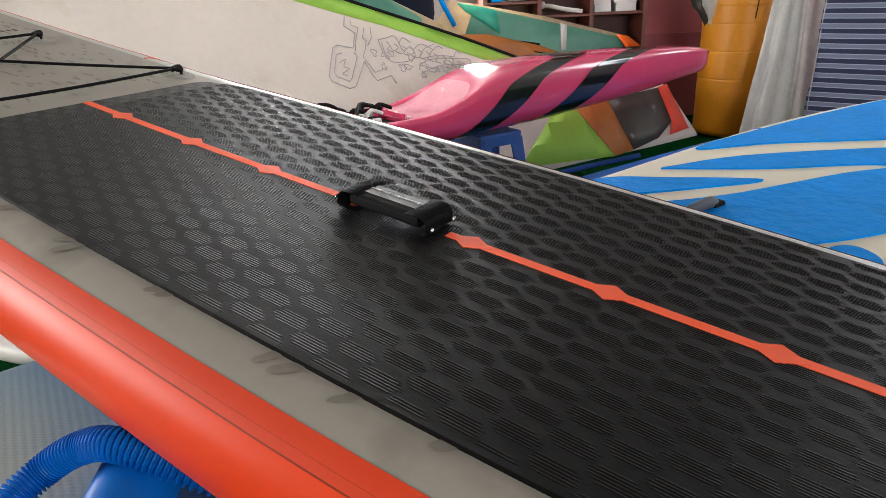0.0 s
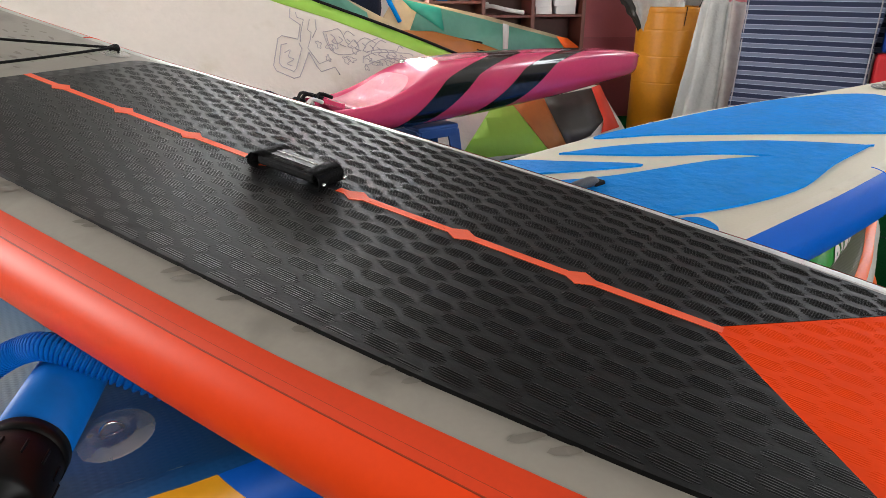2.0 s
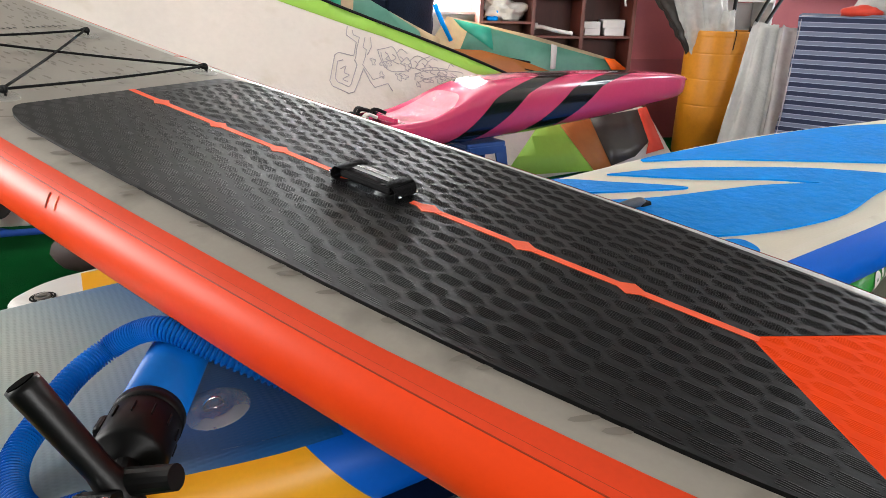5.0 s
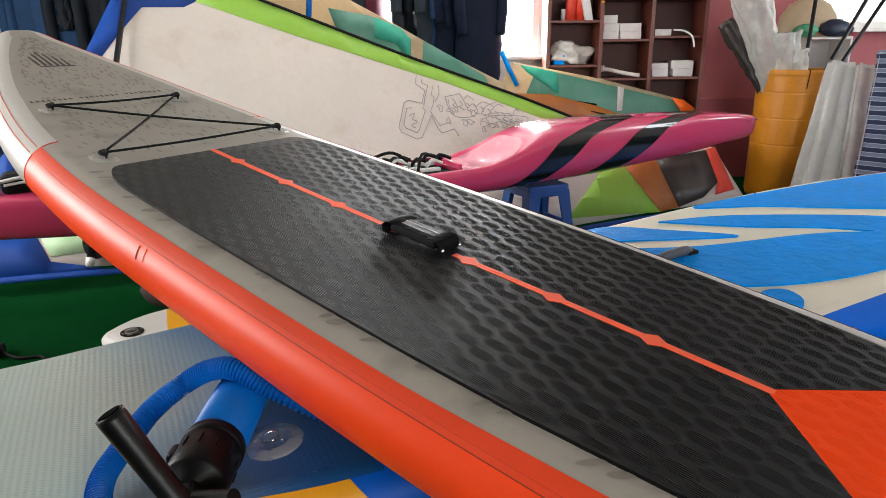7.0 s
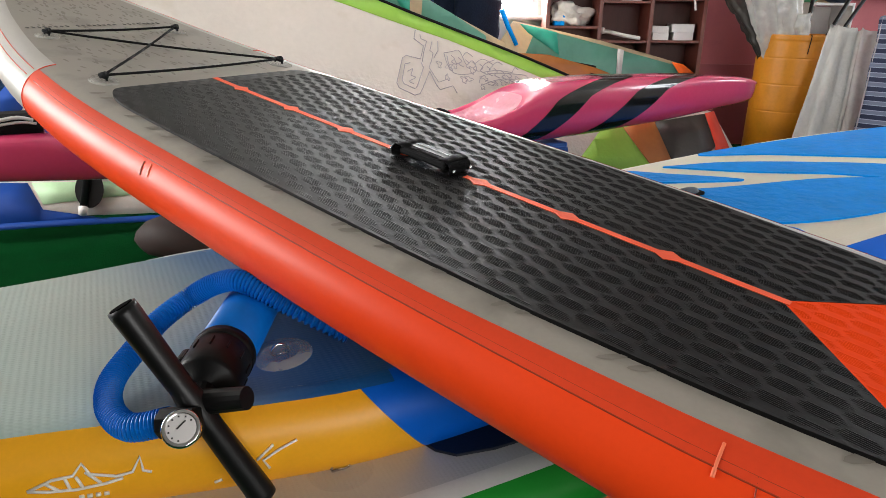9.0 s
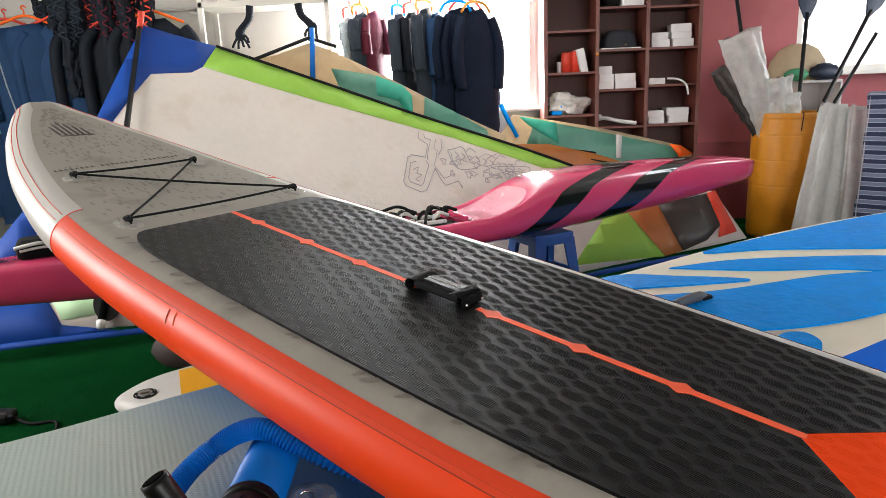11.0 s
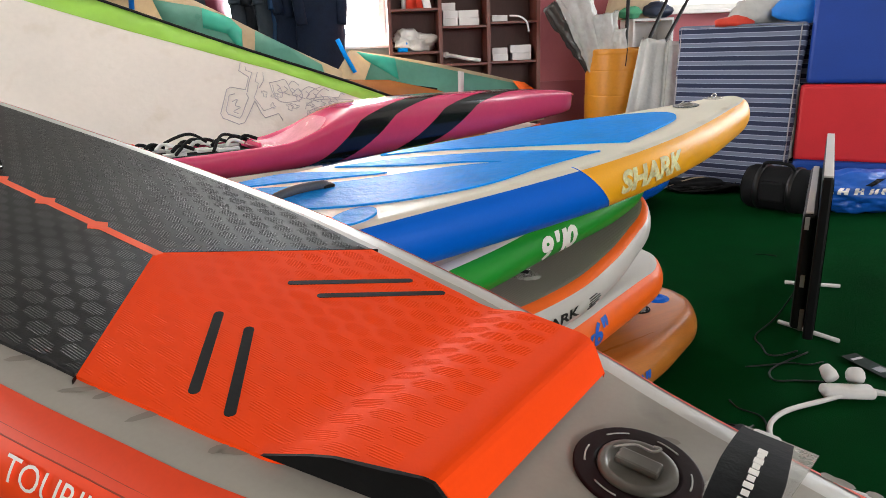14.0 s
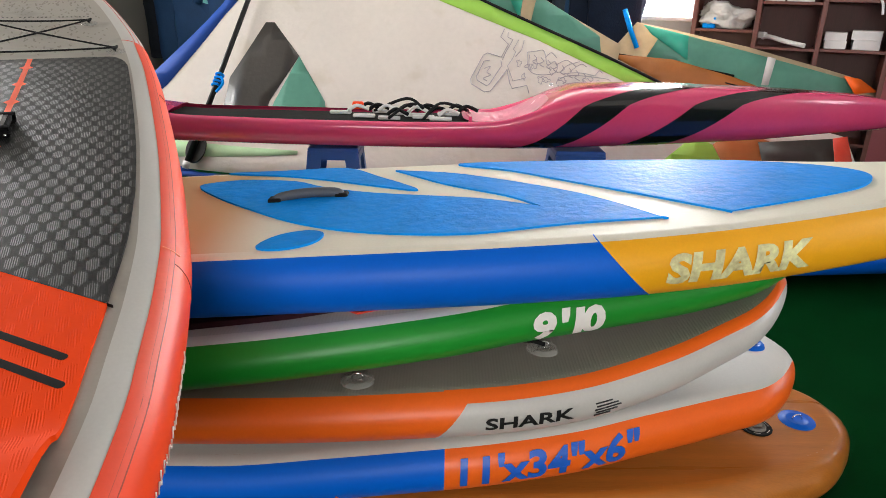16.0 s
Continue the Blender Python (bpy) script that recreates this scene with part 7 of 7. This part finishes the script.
def duffel_bag():
    """A round soft bag lying on its side, with straps, a pocket and a carrying handle."""
    g = thing("black_bag", Matrix.Translation((3.655, 3.79, 0)) @ pose(0, 0, 0, 0, 0, -54), "black round duffel bag lying on the carpet beside the mattresses", "bag")
    prof = [(0.0, -0.235), (0.09, -0.232), (0.135, -0.215), (0.15, -0.185), (0.148, -0.06), (0.153, 0.05), (0.15, 0.185), (0.135, 0.215), (0.09, 0.232), (0.0, 0.235)]
    turn = pose(0, 0, 0.148, 0, 90, 0)
    me = lathe([(r, z) for r, z in prof], 40)
    for v in me.vertices:
        v.co = v.co * (1 + 0.05 * noise.noise(v.co * 9)) if abs(v.co.z) < 0.2 else v.co
        v.co.x = min(v.co.x, 0.146)
    part("body", me, BLACK_WEB, g, at=turn)
    for x in (-0.11, 0.11):
        part("strap", lathe([(0.149, -0.018), (0.158, -0.016), (0.158, 0.016), (0.149, 0.018)], 36), BLACK_PLASTIC, g, at=pose(x, 0, 0.15, 0, 90, 0))
    for x in (-0.215, 0.215):
        part("end_piping", lathe([(0.13, -0.006), (0.14, 0.0), (0.13, 0.006)], 36), BLACK_RUBBER, g, at=pose(x, 0, 0.148, 0, 90, 0))
    part("handle", tube(spline([(-0.11, -0.05, 0.29), (-0.07, -0.08, 0.335), (0.07, -0.08, 0.335), (0.11, -0.05, 0.29)], 6), 0.012, 8), BLACK_WEB, g)
    part("pocket", box((0, -0.13, 0.15), (0.17, 0.06, 0.14), 0.02, seg=3), BLACK_WEB, g)
    part("buckle", box((-0.25, 0.04, 0.2), (0.04, 0.03, 0.018), 0.005), FOOT_WHITE, g, "grey buckle")


duffel_bag()


def tall_bag():
    t = thing("board_bag", pose(4.42, 4.1, 0, 0, 0, -35), "upright padded board bag, blue above and red below", "board bag")
    part("lower_panel", box((0, 0, 0.53), (0.85, 0.2, 0.56), 0.03, seg=3), material("red_padded_cloth", rgb("d2242c"), 0.5, var=0.08, scale=5, fine=120, bump=0.3), t, "red padded panel")
    part("upper_panel", box((0.03, 0.02, 1.25), (0.85, 0.2, 0.87), 0.03, seg=3), material("blue_padded_cloth", rgb("0e3f9a"), 0.5, var=0.1, scale=5, fine=120, bump=0.3), t, "blue padded panel")
    part("side_panel", box((-0.46, 0.03, 0.53), (0.07, 0.16, 0.56), 0.02), PAPER, t, "white side panel")
    part("base_panel", box((0, -0.02, 0.2), (0.85, 0.24, 0.12), 0.03), SAIL_BLUE, t, "blue base panel")
    part("leg", box((0, 0, 0.07), (0.8, 0.18, 0.14), 0.02), BLACK_WEB, t)


tall_bag()
def crumpled_bag():
    """An empty nylon bag in a heap, with sharp folds, dark panels and broken lettering."""
    size = Vector((0.46, 0.2, 0.155))
    g = thing("blue_bag", pose(4.16, 3.68, 0.0, 0, 0, -14), "crumpled blue nylon bag with white lettering on the carpet", "bag")

    def skin(d):
        d = d.normalized()
        q = Vector((d.x * 2.6, d.y * 1.4, d.z * 2.2))
        k = 1.0 + 0.16 * noise.noise(q) - 0.2 * abs(noise.noise(q * 1.9 + Vector((3, 1, 7)))) - 0.09 * abs(noise.noise(q * 4.3))
        return Vector((d.x * size.x * k, d.y * size.y * k, 0.13 + max(-0.84, d.z * k) * size.z))

    bm = bmesh.new()
    bmesh.ops.create_icosphere(bm, subdivisions=5, radius=1.0)
    for v in bm.verts:
        v.co = skin(v.co)
    cloth_blue = material("blue_bag_nylon", rgb("1458b4"), 0.38, var=0.15, scale=7, fine=60, bump=0.5)
    part("body", bm, cloth_blue, g, smooth=True)

    def lay(p, q, o):
        return skin(Vector((p, -math.sqrt(max(0.02, 1 - p * p - q * q)), q))) * 1.0 + Vector((0, -0.004 - o, 0.003))

    rng = random.Random(9)
    for k in range(6):
        x, sl = -0.66 + 0.2 * k, rng.uniform(0.02, 0.08)
        for poly in ([(x, 0.06), (x + 0.05, 0.06), (x + 0.05 + sl, 0.34), (x + sl, 0.34)], [(x + 0.09, 0.08), (x + 0.135, 0.07), (x + 0.12 + sl, 0.33), (x + 0.08 + sl, 0.34)], [(x + 0.05, 0.17), (x + 0.1, 0.17), (x + 0.11, 0.24), (x + 0.06, 0.24)]):
            part("printed_mark", slab(poly, 0.0, 0.002, lay, 0.03), WHITE_INK, g)
    for x, w in ((-0.1, 0.09), (0.2, 0.06), (0.42, 0.1)):
        part("dark_panel", slab([(x, 0.45), (x + w, 0.42), (x + w + 0.22, 0.72), (x + 0.2, 0.74)], 0.0, 0.002, lay, 0.03), BLACK_WEB, g, "black nylon panel")


crumpled_bag()
# An added black shape fills the dark gap between mattresses and board bag.
soft_lump("gap_filler", (4.3, 4.52, 0.0), (0.13, 0.12, 0.76), NAVY, "tall black shape added to fill the dark gap behind the mattresses", "bag", 57, 0.1)
soft_lump("white_bag", (3.95, 4.75, 1.23), (0.25, 0.16, 0.12), BAG_WHITE, "white bag lying on the mattresses", "bag", 51)
soft_lump("blue_cloth", (4.2, 4.5, 1.23), (0.26, 0.2, 0.14), material("bright_blue_cloth", rgb("1f7ad0"), 0.6, var=0.12, scale=7), "bright blue cloth bundle on the mattresses", "bundle", 52)
soft_lump("red_packet", (3.72, 4.72, 1.225), (0.16, 0.1, 0.05), SAIL_RED, "red and white packet lying on the mattresses", "packet", 53)

# boards and things further back on the carpet
back_bd, _ = plain_board("blue_floor_board", 1.25, 3.42, 0.2, scaled(ALLROUND, 0.9, -0.9, 2.0), [(-0.9, 0.03), (0, 0.0), (2.0, 0.04)], pvc("blue_deck", rgb("1a66c0"), 0.45, weave=34.0), [(-0.9, 2.0, 0, 0, BLUE_PVC)], "blue inflated board lying on the carpet behind the stack", 28, 0.5, group="floor boards")
wv, wvb = plain_board("white_floor_board", -0.40, 2.92, 0.1, scaled(ALLROUND, 0.74, -1.13, 0.75), [(-1.13, 0.01), (0, 0.0), (0.75, 0.01)], WHITE_PVC, [(-1.13, 0.75, 0, 0, WHITE_PVC)], "white-decked inflated board on the carpet with a yellow patch", 26, 0.0, 0.09, group="floor boards")
valve(wv, Matrix.Translation((-1.0, -0.03, wvb.rock(-1.0) + 0.004)), 0.05)
part("yellow_patch", slab([(-0.86, -0.2), (-0.62, -0.26), (-0.6, 0.2), (-0.84, 0.18)], 0, 0.003, wvb.on_deck(), 0.1), YELLOW_PVC, wv, "yellow printed patch")
soft_lump("brown_bag", (-1.22, 3.03, 0.0), (0.27, 0.17, 0.13), material("dark_brown_cloth", rgb("33231f"), 0.7, var=0.2, scale=7), "dark brown soft bag on the carpet", "bag", 61, 0.12)
ft = thing("fin_box", pose(-1.95, 2.45, 0), "small black clamp with a cord on the carpet", "clamp")
part("body", box((0, 0, 0.03), (0.12, 0.08, 0.06), 0.02), BLACK_PLASTIC, ft)
part("cord", tube(spline([(0.05, 0, 0.03), (0.15, -0.04, 0.01), (0.25, -0.02, 0.006), (0.3, -0.1, 0.006)], 6), 0.007, 6), BLACK_WEB, ft)
